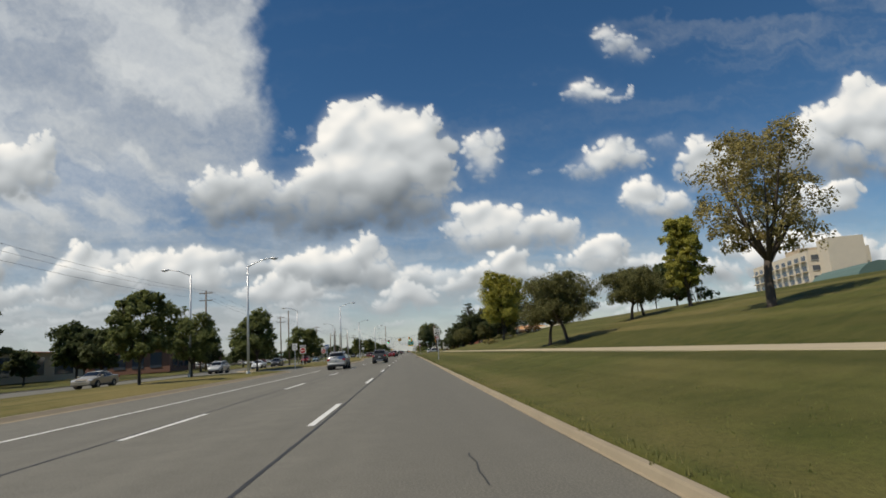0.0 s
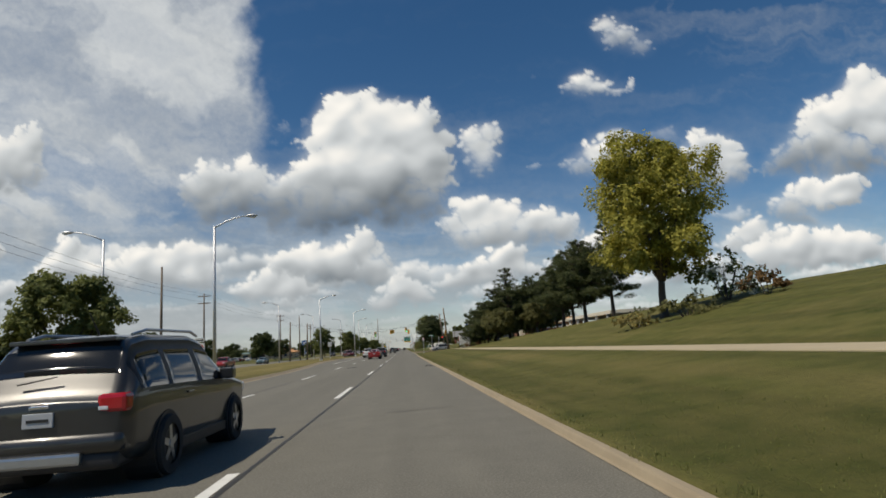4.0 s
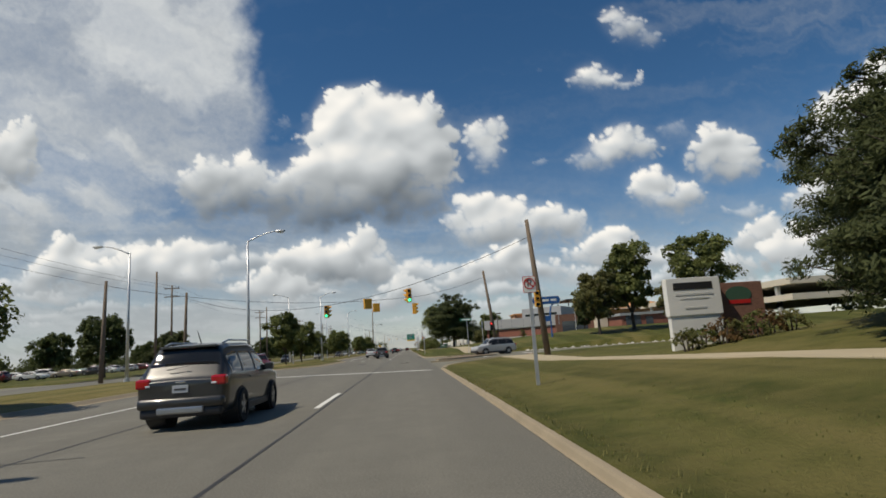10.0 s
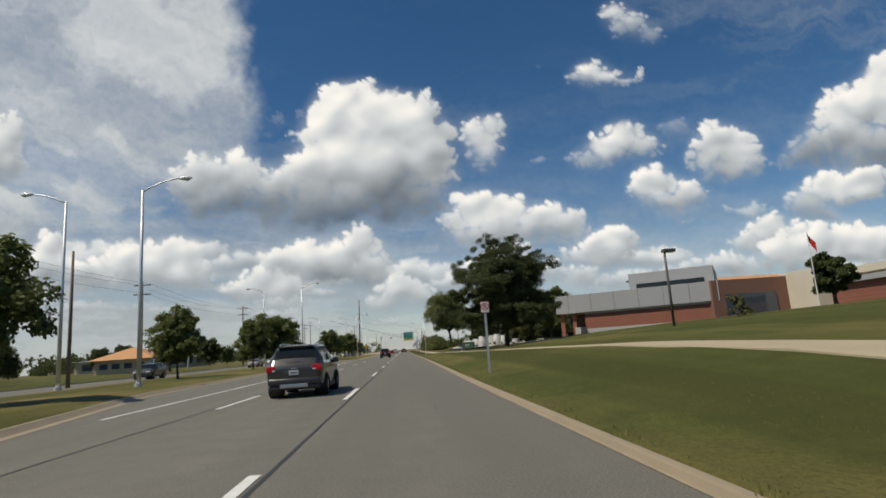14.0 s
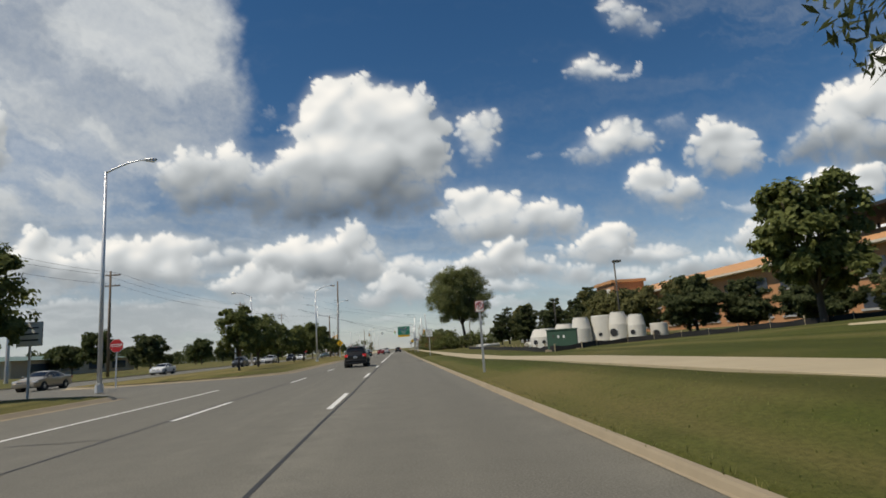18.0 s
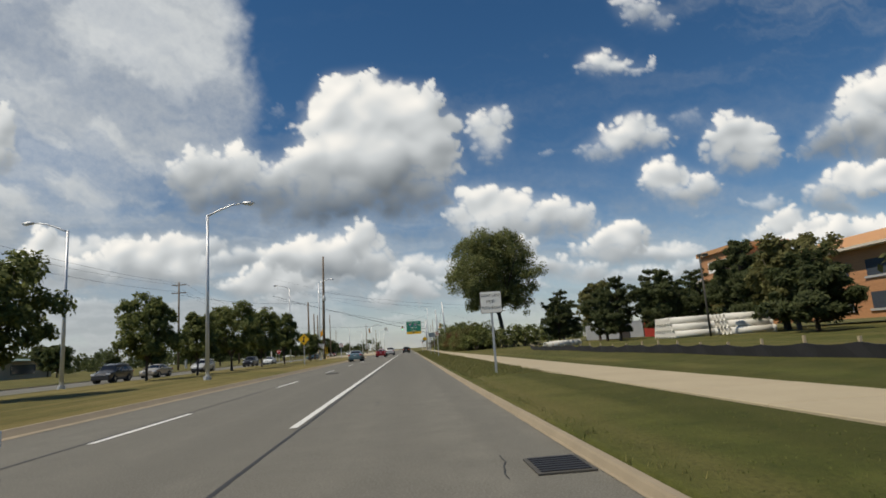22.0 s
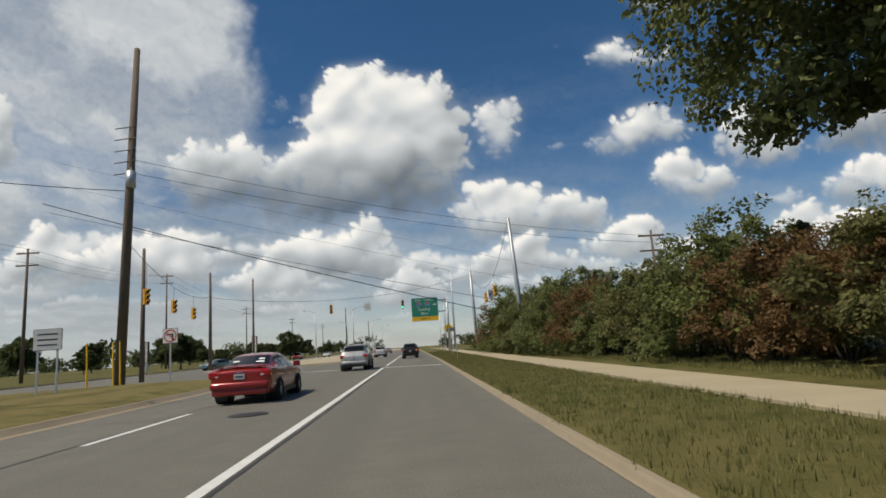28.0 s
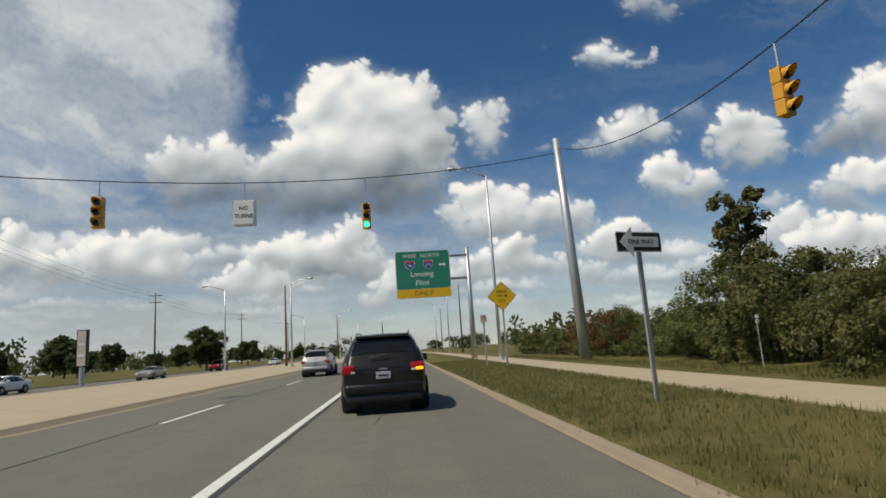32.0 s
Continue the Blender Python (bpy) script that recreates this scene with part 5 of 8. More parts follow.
ped = thing("warning_sign", "yellow diamond added lane warning sign on a post", "sign", on_land(-10.2, 358.0))
sign_post(ped, 2.9)
d = 0.58
p = part("sign_panel", upright([(-d, 0), (0, -d), (d, 0), (0, d)], -0.045, -0.03, 0, 2.5), SIGNBLACK, ped)
part("face", upright([(-d * 0.95, 0), (0, -d * 0.95), (d * 0.95, 0), (0, d * 0.95)], -0.05, -0.044, 0, 2.5), SIGNYELLOW, p)
arrow(p, 0.0, 2.5, 0.62, 0.09, -0.051, SIGNBLACK, 90)
bar(p, "merge_leg", -0.16, 2.24, -0.03, 2.46, 0.08, -0.051, SIGNBLACK)


def octagon(r):
    return [(r * math.cos(radians(22.5 + 45 * k)), r * math.sin(radians(22.5 + 45 * k))) for k in range(8)]


def stop_sign(x, y, turn=0.0):
    s = thing("stop_sign", "red octagonal stop sign on a steel post", "sign", on_land(x, y), turn, "stop signs")
    sign_post(s, 2.5)
    p = part("sign_panel", upright(octagon(0.40), -0.045, -0.03, 0, 2.2), SIGNWHITE, s)
    part("face", upright(octagon(0.38), -0.05, -0.044, 0, 2.2), SIGNRED, p)
    letters("STOP", 0.25, SIGNWHITE, p, (0, -0.052, 2.2), bold=0.004)


stop_sign(-16.5, 293.0)
stop_sign(-24.5, 412.0)


def do_not_enter(x, y):
    s = thing("do_not_enter_sign", "white square sign with a red disc on a post", "sign", on_land(x, y), 0, "no entry signs")
    sign_post(s, 2.6)
    p = sign_face(s, 0.76, 0.76, 1.95, SIGNWHITE, SIGNWHITE, 0.04)
    part("red_disc", upright([(0.33 * math.cos(2 * math.pi * k / 24), 0.33 * math.sin(2 * math.pi * k / 24)) for k in range(24)], -0.056, -0.05, 0, 1.95), SIGNRED, p)
    part("white_bar", upright([(-0.24, -0.05), (0.24, -0.05), (0.24, 0.05), (-0.24, 0.05)], -0.062, -0.056, 0, 1.95), SIGNWHITE, p)
    q = sign_face(s, 0.80, 0.28, 2.55, SIGNWHITE, SIGNBLACK, 0.03)
    arrow(q, 0, 2.55, 0.62, 0.08, -0.051, SIGNBLACK)


do_not_enter(-15.2, 104.0)
do_not_enter(-14.0, 77.0)


def blank_sign(x, y, w, h, z, label, material=None, turn=0.0, posts=(0.0,)):
    s = thing("road_sign", label, "sign", on_land(x, y), turn)
    for px in posts:
        sign_post(s, z + h / 2, px)
    p = sign_face(s, w, h, z, material or SIGNWHITE, SIGNBLACK, 0.04)
    for k in range(3):
        part("text_bar", upright([(-w * 0.34, -0.028), (w * 0.34, -0.028), (w * 0.34, 0.028), (-w * 0.34, 0.028)], -0.056, -0.05, 0, z + h * (0.25 - 0.25 * k)), SIGNBLACK, p)


blank_sign(-13.0, 66.5, 0.61, 0.76, 2.3, "white regulatory sign on a post in the median")
blank_sign(-12.2, 155.2, 0.61, 0.76, 2.4, "white regulatory sign on a post in the median")
blank_sign(-14.2, 214.0, 0.61, 0.76, 2.2, "white regulatory sign on a post in the median")
blank_sign(-14.0, 281.0, 0.9, 0.9, 2.4, "white regulatory sign on a post in the median")
blank_sign(-15.4, 404.0, 1.2, 0.9, 2.3, "brown guide sign on two posts in the median", SIGNBACK, 0, (-0.4, 0.4))
nolt = thing("no_left_turn_sign", "white turn prohibition sign with red ring", "sign", (-12.4, 409.0, 0.2))
sign_post(nolt, 2.7)
p = sign_face(nolt, 0.76, 0.76, 2.35, SIGNWHITE, SIGNBLACK, 0.04)
bar(p, "arrow_stem", 0.12, 2.12, 0.12, 2.42, 0.07, -0.051, SIGNBLACK)
bar(p, "arrow_arm", 0.15, 2.42, -0.2, 2.42, 0.07, -0.051, SIGNBLACK)
ring(p, "red_ring", 0.27, 0.32, 0, 2.35, -0.052, SIGNRED)
bar(p, "red_slash", -0.21, 2.56, 0.21, 2.14, 0.05, -0.057, SIGNRED)

# ---- overhead guide sign on a cantilever ----
gs = thing("overhead_sign", "green highway guide sign on a grey cantilever mast", "sign", (5.9, 474.0, 0.0))
part("mast", tubed([(0, 0, -0.2), (0, 0, 9.2)], [0.24, 0.16], 14), GALV, gs, "grey steel mast", True)
part("base_plate", prism([(-0.4, -0.4), (0.4, -0.4), (0.4, 0.4), (-0.4, 0.4)], 0.0, 0.16, 0.02), CONCRETE, gs)
for z in (8.6, 6.7):
    part("arm", tubed([(0.1, -0.05, z), (-5.9, -0.05, z - 0.05)], [0.11, 0.09], 10), GALV, gs, "grey steel arm", True)
for x in (-5.4, -3.6, -1.8):
    part("hanger", boxed(x - 0.04, x + 0.04, -0.25, -0.16, 5.3, 9.1), GALV, gs)
SX, SZ = -3.75, 7.15
p = part("sign_panel", upright(plate_outline(4.5, 3.9, 0.22), -0.30, -0.26, SX, SZ), SIGNWHITE, gs, "white-edged green panel")
part("face", upright(plate_outline(4.38, 3.10, 0.18), -0.306, -0.299, SX, SZ + 0.36), SIGNGREEN, p)
part("only_panel", upright(plate_outline(4.38, 0.70, 0.10), -0.306, -0.299, SX, SZ - 1.56), SIGNYELLOW, p, "yellow strip")
letters("WEST", 0.42, SIGNWHITE, p, (SX - 1.05, -0.308, SZ + 1.52), stretch=1.05)
letters("NORTH", 0.42, SIGNWHITE, p, (SX + 0.62, -0.308, SZ + 1.52), stretch=1.05)
letters("Lansing", 0.62, SIGNWHITE, p, (SX - 0.1, -0.308, SZ + 0.02), stretch=1.05)
letters("Flint", 0.62, SIGNWHITE, p, (SX - 0.1, -0.308, SZ - 0.72), stretch=1.05)
letters("ONLY", 0.52, SIGNBLACK, p, (SX, -0.308, SZ - 1.56), stretch=1.1)
arrow(p, SX + 1.62, SZ + 0.72, 0.62, 0.13, -0.307, SIGNWHITE)
SHIELD = [(-0.36, 0.30), (-0.18, 0.36), (0, 0.30), (0.18, 0.36), (0.36, 0.30), (0.38, 0.02), (0.22, -0.26), (0, -0.40), (-0.22, -0.26), (-0.38, 0.02)]
for x, text in ((-1.05, "96"), (0.45, "275")):
    part("shield_edge", upright([(a * 1.08, b * 1.08) for a, b in SHIELD], -0.312, -0.305, SX + x, SZ + 0.78), SIGNWHITE, p)
    part("shield", upright(SHIELD, -0.317, -0.311, SX + x, SZ + 0.78), SIGNBLUE, p)
    part("shield_top", upright([(-0.35, 0.17), (0.35, 0.17), (0.345, 0.29), (0.18, 0.345), (0, 0.285), (-0.18, 0.345), (-0.345, 0.29)], -0.322, -0.316, SX + x, SZ + 0.78), SIGNRED, p)
    letters(text, 0.34 if len(text) < 3 else 0.29, SIGNWHITE, p, (SX + x, -0.321, SZ + 0.72))

# ---- street lamps ----
def street_lamp(x, y, side, high=9.4, reach=1.9, z=0.15, group="median street lamps"):
    """A tapered aluminium pole with a bent arm and a cobra head; side: +1 reaches east, -1 west."""
    s = thing("street_lamp", "tall aluminium street lamp with a bent arm", "street lamp", (x, y, z), 0, group)
    part("pole", tubed([(0, 0, 0), (0, 0, high * 0.5), (0, 0, high - 0.55)], [0.115, 0.09, 0.065], 10), ALUMINIUM, s, "", True)
    part("base", prism([(0.2 * math.cos(k * math.pi / 4), 0.2 * math.sin(k * math.pi / 4)) for k in range(8)], -0.12, 0.28, 0.03), ALUMINIUM, s)
    pts = [(side * reach * t, 0, high - 0.62 + 0.62 * math.sin(t * math.pi / 2)) for t in (0, 0.15, 0.35, 0.6, 0.85, 1.0)]
    part("arm", tubed(pts, [0.055, 0.05, 0.045, 0.04, 0.036, 0.034], 8), ALUMINIUM, s, "", True)
    bm = bmesh.new()
    bmesh.ops.create_uvsphere(bm, u_segments=12, v_segments=8, radius=1.0)
    bm.transform(Matrix.Translation((side * (reach + 0.26), 0, high)) @ Matrix.Diagonal((0.36, 0.15, 0.10, 1)))
    head = part("lamp_head", bm, ALUMINIUM, s, "grey cobra head", True)
    bm = bmesh.new()
    bmesh.ops.create_uvsphere(bm, u_segments=10, v_segments=6, radius=1.0)
    bm.transform(Matrix.Translation((side * (reach + 0.36), 0, high - 0.06)) @ Matrix.Diagonal((0.17, 0.11, 0.09, 1)))
    part("lens", bm, HEADLENS, head, "", True)
    return s


for y, x in ((-2, -13.2), (47.7, -13.1), (94.0, -10.9), (145.0, -12.2), (179.0, -10.2), (331.0, -10.4), (490, -11.5), (540, -11.5), (590, -11.5)):
    street_lamp(x, y, 1)
for y, x in ((50.7, -18.8), (96.0, -18.2), (150.0, -19.2), (181.0, -18.8), (333.0, -18.8), (492, -19), (545, -19)):
    street_lamp(x, y, -1)
for x, y, side, high in ((-13.5, 233.5, 1, 10.7), (-14.7, 287.5, 1, 11.4), (-13.9, 393.4, 1, 12.9), (-19.2, 236.8, -1, 11.2), (-20.2, 288.0, -1, 11.2), (-18.6, 393.4, -1, 12.4)):
    street_lamp(x, y, side, high)
street_lamp(6.1, 463.0, -1, 12.4, 1.9, 0.1, "ramp lamps")
street_lamp(7.5, 515.0, -1, 11.5, 1.9, 0.1, "ramp lamps")
street_lamp(8.5, 560.0, -1, 11.5, 1.9, 0.1, "ramp lamps")


def lot_lamp(x, y, high, dark=True):
    s = thing("parking_lamp", "square-headed parking lot lamp on a dark pole", "street lamp", on_land(x, y), 0, "parking lot lamps")
    part("pole", tubed([(0, 0, -0.2), (0, 0, high)], [0.085, 0.07], 8), IRON if dark else GALV, s, "", True)
    h = part("lamp_head", boxed(-0.10, 0.62, -0.22, 0.22, high - 0.05, high + 0.14, 0.03), IRON, s)
    part("lens", boxed(0.02, 0.55, -0.17, 0.17, high - 0.075, high - 0.048), HEADLENS, h)


for x, y, h in ((15.4, 236.0, 4.4), (19.6, 308.3, 7.0), (23.7, 343.8, 6.4), (30.0, 392.0, 6.5), (34, 76, 5.0), (38, 92, 5.0), (31, 268, 5.5)):
    lot_lamp(x, y, h)

# ---- utility poles and wires ----
def utility_pole(x, y, high, arms=2, r=0.16, lean=(0.0, 0.0), gear=False, z=0.1, steel=False, label="", turn=0.0):
    s = thing("utility_pole", label or "weathered wooden utility pole with cross arms", "utility pole", (x, y, z), turn, "utility poles")
    mat = GALV if steel else POLEWOOD
    part("pole", tubed([(0, 0, -0.3), (lean[0] / 2, lean[1] / 2, high / 2), (lean[0], lean[1], high)], [r * 1.15, r, r * 0.68], 10), mat, s, "", True)
    for k in range(arms):
        zz = high - 0.5 - 1.3 * k
        a = part("cross_arm", boxed(-1.15, 1.15, -0.06, 0.06, zz - 0.07, zz + 0.07), POLEWOOD, s)
        for px in (-1.0, -0.45, 0.45, 1.0):
            part("insulator", tubed([(px, 0, zz + 0.06), (px, 0, zz + 0.24)], [0.045, 0.03], 6), SIGNBACK, a)
    if gear:
        c = part("transformer", tubed([(0.36, 0, high * 0.56), (0.36, 0, high * 0.56 + 0.95)], [0.27, 0.27], 12), GALV, s, "grey transformer can", True)
        part("bushing", tubed([(0.36, 0, high * 0.56 + 0.95), (0.36, 0, high * 0.56 + 1.2)], [0.06, 0.04], 6), SIGNBACK, c)
        for k in range(5):
            zz = high * (0.60 + 0.035 * k)
            part("bracket", tubed([(-0.6, 0, zz), (0.6, 0, zz + 0.12)], [0.03, 0.03], 6), IRON, s)
    return s


west_line = [(-36, 30, 13.5), (-35.7, 104, 14.2), (-36.5, 168, 13.5), (-36.2, 232, 13.3), (-36.0, 285, 12.8), (-34.5, 329.6, 12.6), (-36.6, 395, 14.2), (-40, 440, 14), (-45, 486, 17.5), (-46, 540, 15), (-46, 600, 15), (-44, 660, 15)]
for x, y, h in west_line:
    utility_pole(x, y, h)
for x, y, h in ((-24.5, 120, 11), (-25, 200, 10.5), (-26, 250, 10.5), (-20, 452, 11), (-14, 500, 10), (-14, 560, 10), (10, 520, 11), (12, 590, 12)):
    utility_pole(x, y, h, 0, 0.13, label="plain wooden utility pole beside the road")
utility_pole(-15.9, 411.0, 19.8, 0, 0.24, (0.4, 0.3), True, label="tall wooden utility pole with transformer and brackets")
utility_pole(-16.5, 398.4, 9.9, 0, 0.16, label="plain wooden pole beside a street lamp in the median")
utility_pole(-19.1, 420.5, 9.4, 0, 0.15, label="plain wooden utility pole beside a larger one")
guy = thing("guy_guard", "yellow plastic guy wire guards beside a utility pole", "guy wire", (-15.2, 409.0, 0.15))
for k, x in enumerate((0.0, 0.35, -1.3)):
    part("guard", tubed([(x, 0, 0), (x - 0.25, 0.35, 2.3)], [0.045, 0.04], 6), SIGNYELLOW, guy)
utility_pole(21, 426, 9.6, 2, 0.13, label="wooden utility pole behind the hedge")


def wire(name, a, b, sag, r, label, steps=14):
    a, b = Vector(a), Vector(b)
    pts = [a.lerp(b, k / steps) - Vector((0, 0, sag * 4 * (k / steps) * (1 - k / steps))) for k in range(steps + 1)]
    ob = part(name, tubed(pts, [r] * (steps + 1), 5, False), WIRE)
    return tagged(ob, label, "cable")


for (x0, y0, h0), (x1, y1, h1) in zip(west_line, west_line[1:]):
    for dx, dz in ((-1.0, -0.2), (1.0, -0.2), (0.45, -1.5)):
        wire("power_line", (x0 + dx, y0, h0 + dz), (x1 + dx, y1, h1 + dz), 0.9, 0.014, "thin black power line between wooden poles")
wire("power_line", (-28, 423.0, 14.0), (9.6, 427.4, 2.9), 0.3, 0.034, "thick black cable across the road")
for dz, r in ((0.6, 0.018), (2.7, 0.009), (4.3, 0.008)):
    wire("power_line", (-28, 424.0, 12.8 + 1.15 * dz), (24, 429.0, 0.4 + dz * 0.95), 0.4, r, "thin black power line across the road")
wire("power_line", (-15.6, 411.1, 12.9), (21, 426, 9.2), 0.8, 0.014, "thin black power line across the road")
wire("power_line", (-15.6, 411.1, 12.1), (21, 426, 8.6), 0.8, 0.014, "thin black power line across the road")
wire("power_line", (-15.8, 411.0, 11.0), (-36.6, 395, 12.2), 0.8, 0.022, "black cable over the other carriageway")

# ---- traffic signals on span wires ----
def signal_lens(parent, z, y, lit=None):
    bm = tubed([(0, y, z), (0, y - 0.012, z)], [0.10, 0.10], 14)
    return part("lens", bm, lit or CARGLASS, parent)


GREENLIT = emitter("green_signal_light", (0.02, 0.75, 0.40), 2.2)
REDLIT = emitter("red_signal_light", (0.9, 0.03, 0.02), 1.6)


def traffic_signal(x, y, z, wire_z, lit=None, turn=0.0, label="yellow three-lens traffic signal hanging from a span wire", faces=(0,)):
    """A hanging signal head; z: its middle. Each face has three hooded lenses."""
    s = thing("traffic_signal", label, "traffic light", (x, y, z), turn, "traffic signals")
    part("hanger", tubed([(0, 0, 0.5), (0, 0, wire_z - z)], [0.022, 0.022], 6), GALV, s)
    for f in faces:
        m = pose(0, 0, 0, 0, 0, f)
        off = m @ Vector((0, -0.12 if len(faces) > 1 else 0.0, 0))
        for k in range(3):
            zz = 0.34 - 0.34 * k
            bm = boxed(-0.165, 0.165, -0.11, 0.11, zz - 0.165, zz + 0.165, 0.025)
            bm.transform(Matrix.Translation(off) @ m)
            h = part("housing", bm, SIGNALYELLOW, s)
            bm = bmesh.new()
            n = 16
            a = [radians(-30 + 240 * i / n) for i in range(n + 1)]
            inner = [bm.verts.new((0.125 * math.cos(t), -0.11, zz + 0.125 * math.sin(t))) for t in a]
            outer = [bm.verts.new((0.125 * math.cos(t), -0.11 - 0.24 * max(0.25, math.sin(t) * 0.5 + 0.5), zz + 0.125 * math.sin(t))) for t in a]
            for i in range(n):
                bm.faces.new((inner[i], inner[i + 1], outer[i + 1], outer[i]))
            bm.transform(Matrix.Translation(off) @ m)
            part("visor", bm, SIGNALYELLOW, h)
            bm = tubed([(0, -0.111, zz), (0, -0.122, zz)], [0.112, 0.112], 16)
            bm.transform(Matrix.Translation(off) @ m)
            part("lens", bm, (lit if lit and k == 2 else None) or (GREENLIT if lit and k == 2 else CARGLASS), h)
    return s


def case_sign(x, y, z, wire_z, w=0.62, h=0.80, text=(), turn=0.0, label="boxed lane-use sign hanging from a span wire", shell=None):
    s = thing("hanging_sign", label, "sign", (x, y, z), turn, "span wire signs")
    part("hanger", tubed([(0, 0, h / 2), (0, 0, wire_z - z)], [0.022, 0.022], 6), GALV, s)
    c = part("case", boxed(-w / 2, w / 2, -0.14, 0.14, -h / 2, h / 2, 0.02), shell or SIGNALYELLOW, s)
    part("face", upright(plate_outline(w - 0.08, h - 0.08, 0.03), -0.150, -0.139), SIGNWHITE, c)
    for k, line in enumerate(text):
        letters(line, 0.20, SIGNBLACK, c, (0, -0.152, 0.15 - 0.28 * k), bold=0.003)
    return s, c


def span(a, b, sag):
    """A span wire, and a way to find its point above a given x."""
    wire("span_wire", a, b, sag, 0.018, "black span wire carrying traffic signals", 40)

    def hang(x):
        t = (x - a[0]) / (b[0] - a[0])
        return a[1] + (b[1] - a[1]) * t, a[2] + (b[2] - a[2]) * t - sag * 4 * t * (1 - t)

    return hang


# first crossing: two diagonal span wires between corner poles
utility_pole(8.7, 175.6, 8.6, 0, 0.18, (-0.55, 0.1), z=0.1, label="leaning wooden signal pole at the street corner")
utility_pole(9.95, 203.3, 8.9, 0, 0.17, (-0.95, 0.0), z=0.2, label="leaning wooden signal pole at the street corner")
utility_pole(-24.2, 205.3, 8.9, 0, 0.17, (0.2, 0.0), z=0.0, label="leaning wooden signal pole at the street corner")
utility_pole(-25.6, 191.0, 8.6, 0, 0.17, (0.2, 0.0), z=0.0, label="leaning wooden signal pole at the street corner")
hang = span((8.2, 175.7, 7.6), (-24.0, 205.2, 8.3), 2.8)
y, z = hang(0.48)
traffic_signal(0.48, y, 4.98, z, GREENLIT, faces=(0, 270))
y, z = hang(-2.8)
case_sign(-2.8, y, 4.80, z, label="tan boxed lane sign seen from behind on a span wire", turn=205)
y, z = hang(-6.5)
traffic_signal(-6.5, y, 4.62, z, GREENLIT, faces=(0, 90))
wire("span_wire", (9.05, 203.3, 8.4), (1.9, 195.5, 6.05), 0.15, 0.018, "black span wire carrying traffic signals")
hang = span((1.9, 195.5, 6.05), (-25.4, 191.0, 8.2), 1.05)
y, z = hang(0.97)
traffic_signal(0.97, y, 4.86, z, None, turn=180, faces=(0, 270))
y, z = hang(-2.6)
case_sign(-2.6, y, 5.12, z, label="tan boxed lane sign seen from behind on a span wire", turn=195)
ps = thing("pedestrian_signal", "black pedestrian signal head strapped to a wooden pole", "traffic light", (9.6, 202.9, 2.9))
part("housing", boxed(-0.36, -0.06, -0.18, 0.1, -0.45, 0.45, 0.03), TRIMBLACK, ps)
for k in range(3):
    part("lens", tubed([(-0.21, -0.18, 0.28 - 0.28 * k), (-0.21, -0.2, 0.28 - 0.28 * k)], [0.1, 0.1], 12), REDLIT if k == 0 else CARGLASS, ps)
ps2 = thing("traffic_signal", "yellow traffic signal strapped to a wooden corner pole", "traffic light", (8.25, 175.3, 3.6))
for k in range(3):
    h = part("housing", boxed(-0.16, 0.16, -0.2, 0.05, 0.18 - 0.34 * k, 0.50 - 0.34 * k, 0.03), SIGNALYELLOW, ps2)
    part("lens", tubed([(0, -0.2, 0.34 - 0.34 * k), (0, -0.215, 0.34 - 0.34 * k)], [0.11, 0.11], 12), CARGLASS, h)
name_post = thing("street_name_sign", "green street name blade on a thin steel pole", "sign", on_land(6.7, 202.6))
part("post", tubed([(0, 0, -0.2), (0, 0, 3.7)], [0.04, 0.035], 8), GALV, name_post)
blade = part("sign_panel", upright(plate_outline(1.25, 0.26, 0.03), -0.02, 0.02, -0.1, 3.62), SIGNGREEN, name_post)
part("text_bar", upright([(-0.45, -0.06), (0.45, -0.06), (0.45, 0.06), (-0.45, 0.06)], -0.027, -0.02, -0.1, 3.62), SIGNWHITE, blade)
tallp = thing("delineator_post", "plain thin grey steel pole at the street corner", "post", on_land(8.6, 204.6))
part("post", tubed([(0, 0, -0.2), (0, 0, 3.4)], [0.05, 0.045], 8), GALV, tallp)

# second crossing
utility_pole(8.2, 420.6, 10.2, 0, 0.17, (-0.5, 0.0), steel=True, z=0.1, label="leaning grey steel signal pole beside the hedge")
utility_pole(8.3, 453.3, 10.6, 0, 0.22, (-0.35, 0.0), steel=True, z=0.1, label="thick leaning grey steel signal pole beside the path")
utility_pole(-21.5, 441.0, 10.4, 0, 0.17, z=0.1, label="wooden signal pole in the median")
hang = span((7.6, 420.6, 9.9), (8.0, 453.3, 10.2), 3.3)
for x, text in ((7.72, 0), (7.765, 1), (7.81, 0)):
    y, z = hang(x)
    if text:
        s, c = case_sign(x, y, 5.75, z, label="white boxed arrow sign hanging from a span wire", turn=20, shell=SIGNWHITE)
        arrow(c, 0, 0.0, 0.5, 0.09, -0.151, SIGNBLACK, 225)
    else:
        traffic_signal(x, y, 5.7, z, None, turn=20)
hang = span((7.95, 453.3, 10.0), (-21.5, 441.0, 7.8), 1.6)
y, z = hang(-1.1)
traffic_signal(-1.1, y, 6.4, z, GREENLIT)
y, z = hang(-5.3)
case_sign(-5.3, y, 6.3, z, 0.76, 0.90, ("NO", "TURNS"), label="white boxed no turns sign hanging from a span wire", shell=SIGNWHITE)
y, z = hang(-9.4)
traffic_signal(-9.4, y, 6.1, z, None)
hang = span((-15.8, 411.1, 8.2), (-21.3, 441.0, 8.0), 1.3)
for x in (-16.6, -18.0, -19.4):
    y, z = hang(x)
    traffic_signal(x, y, 5.4, z, None, turn=60)

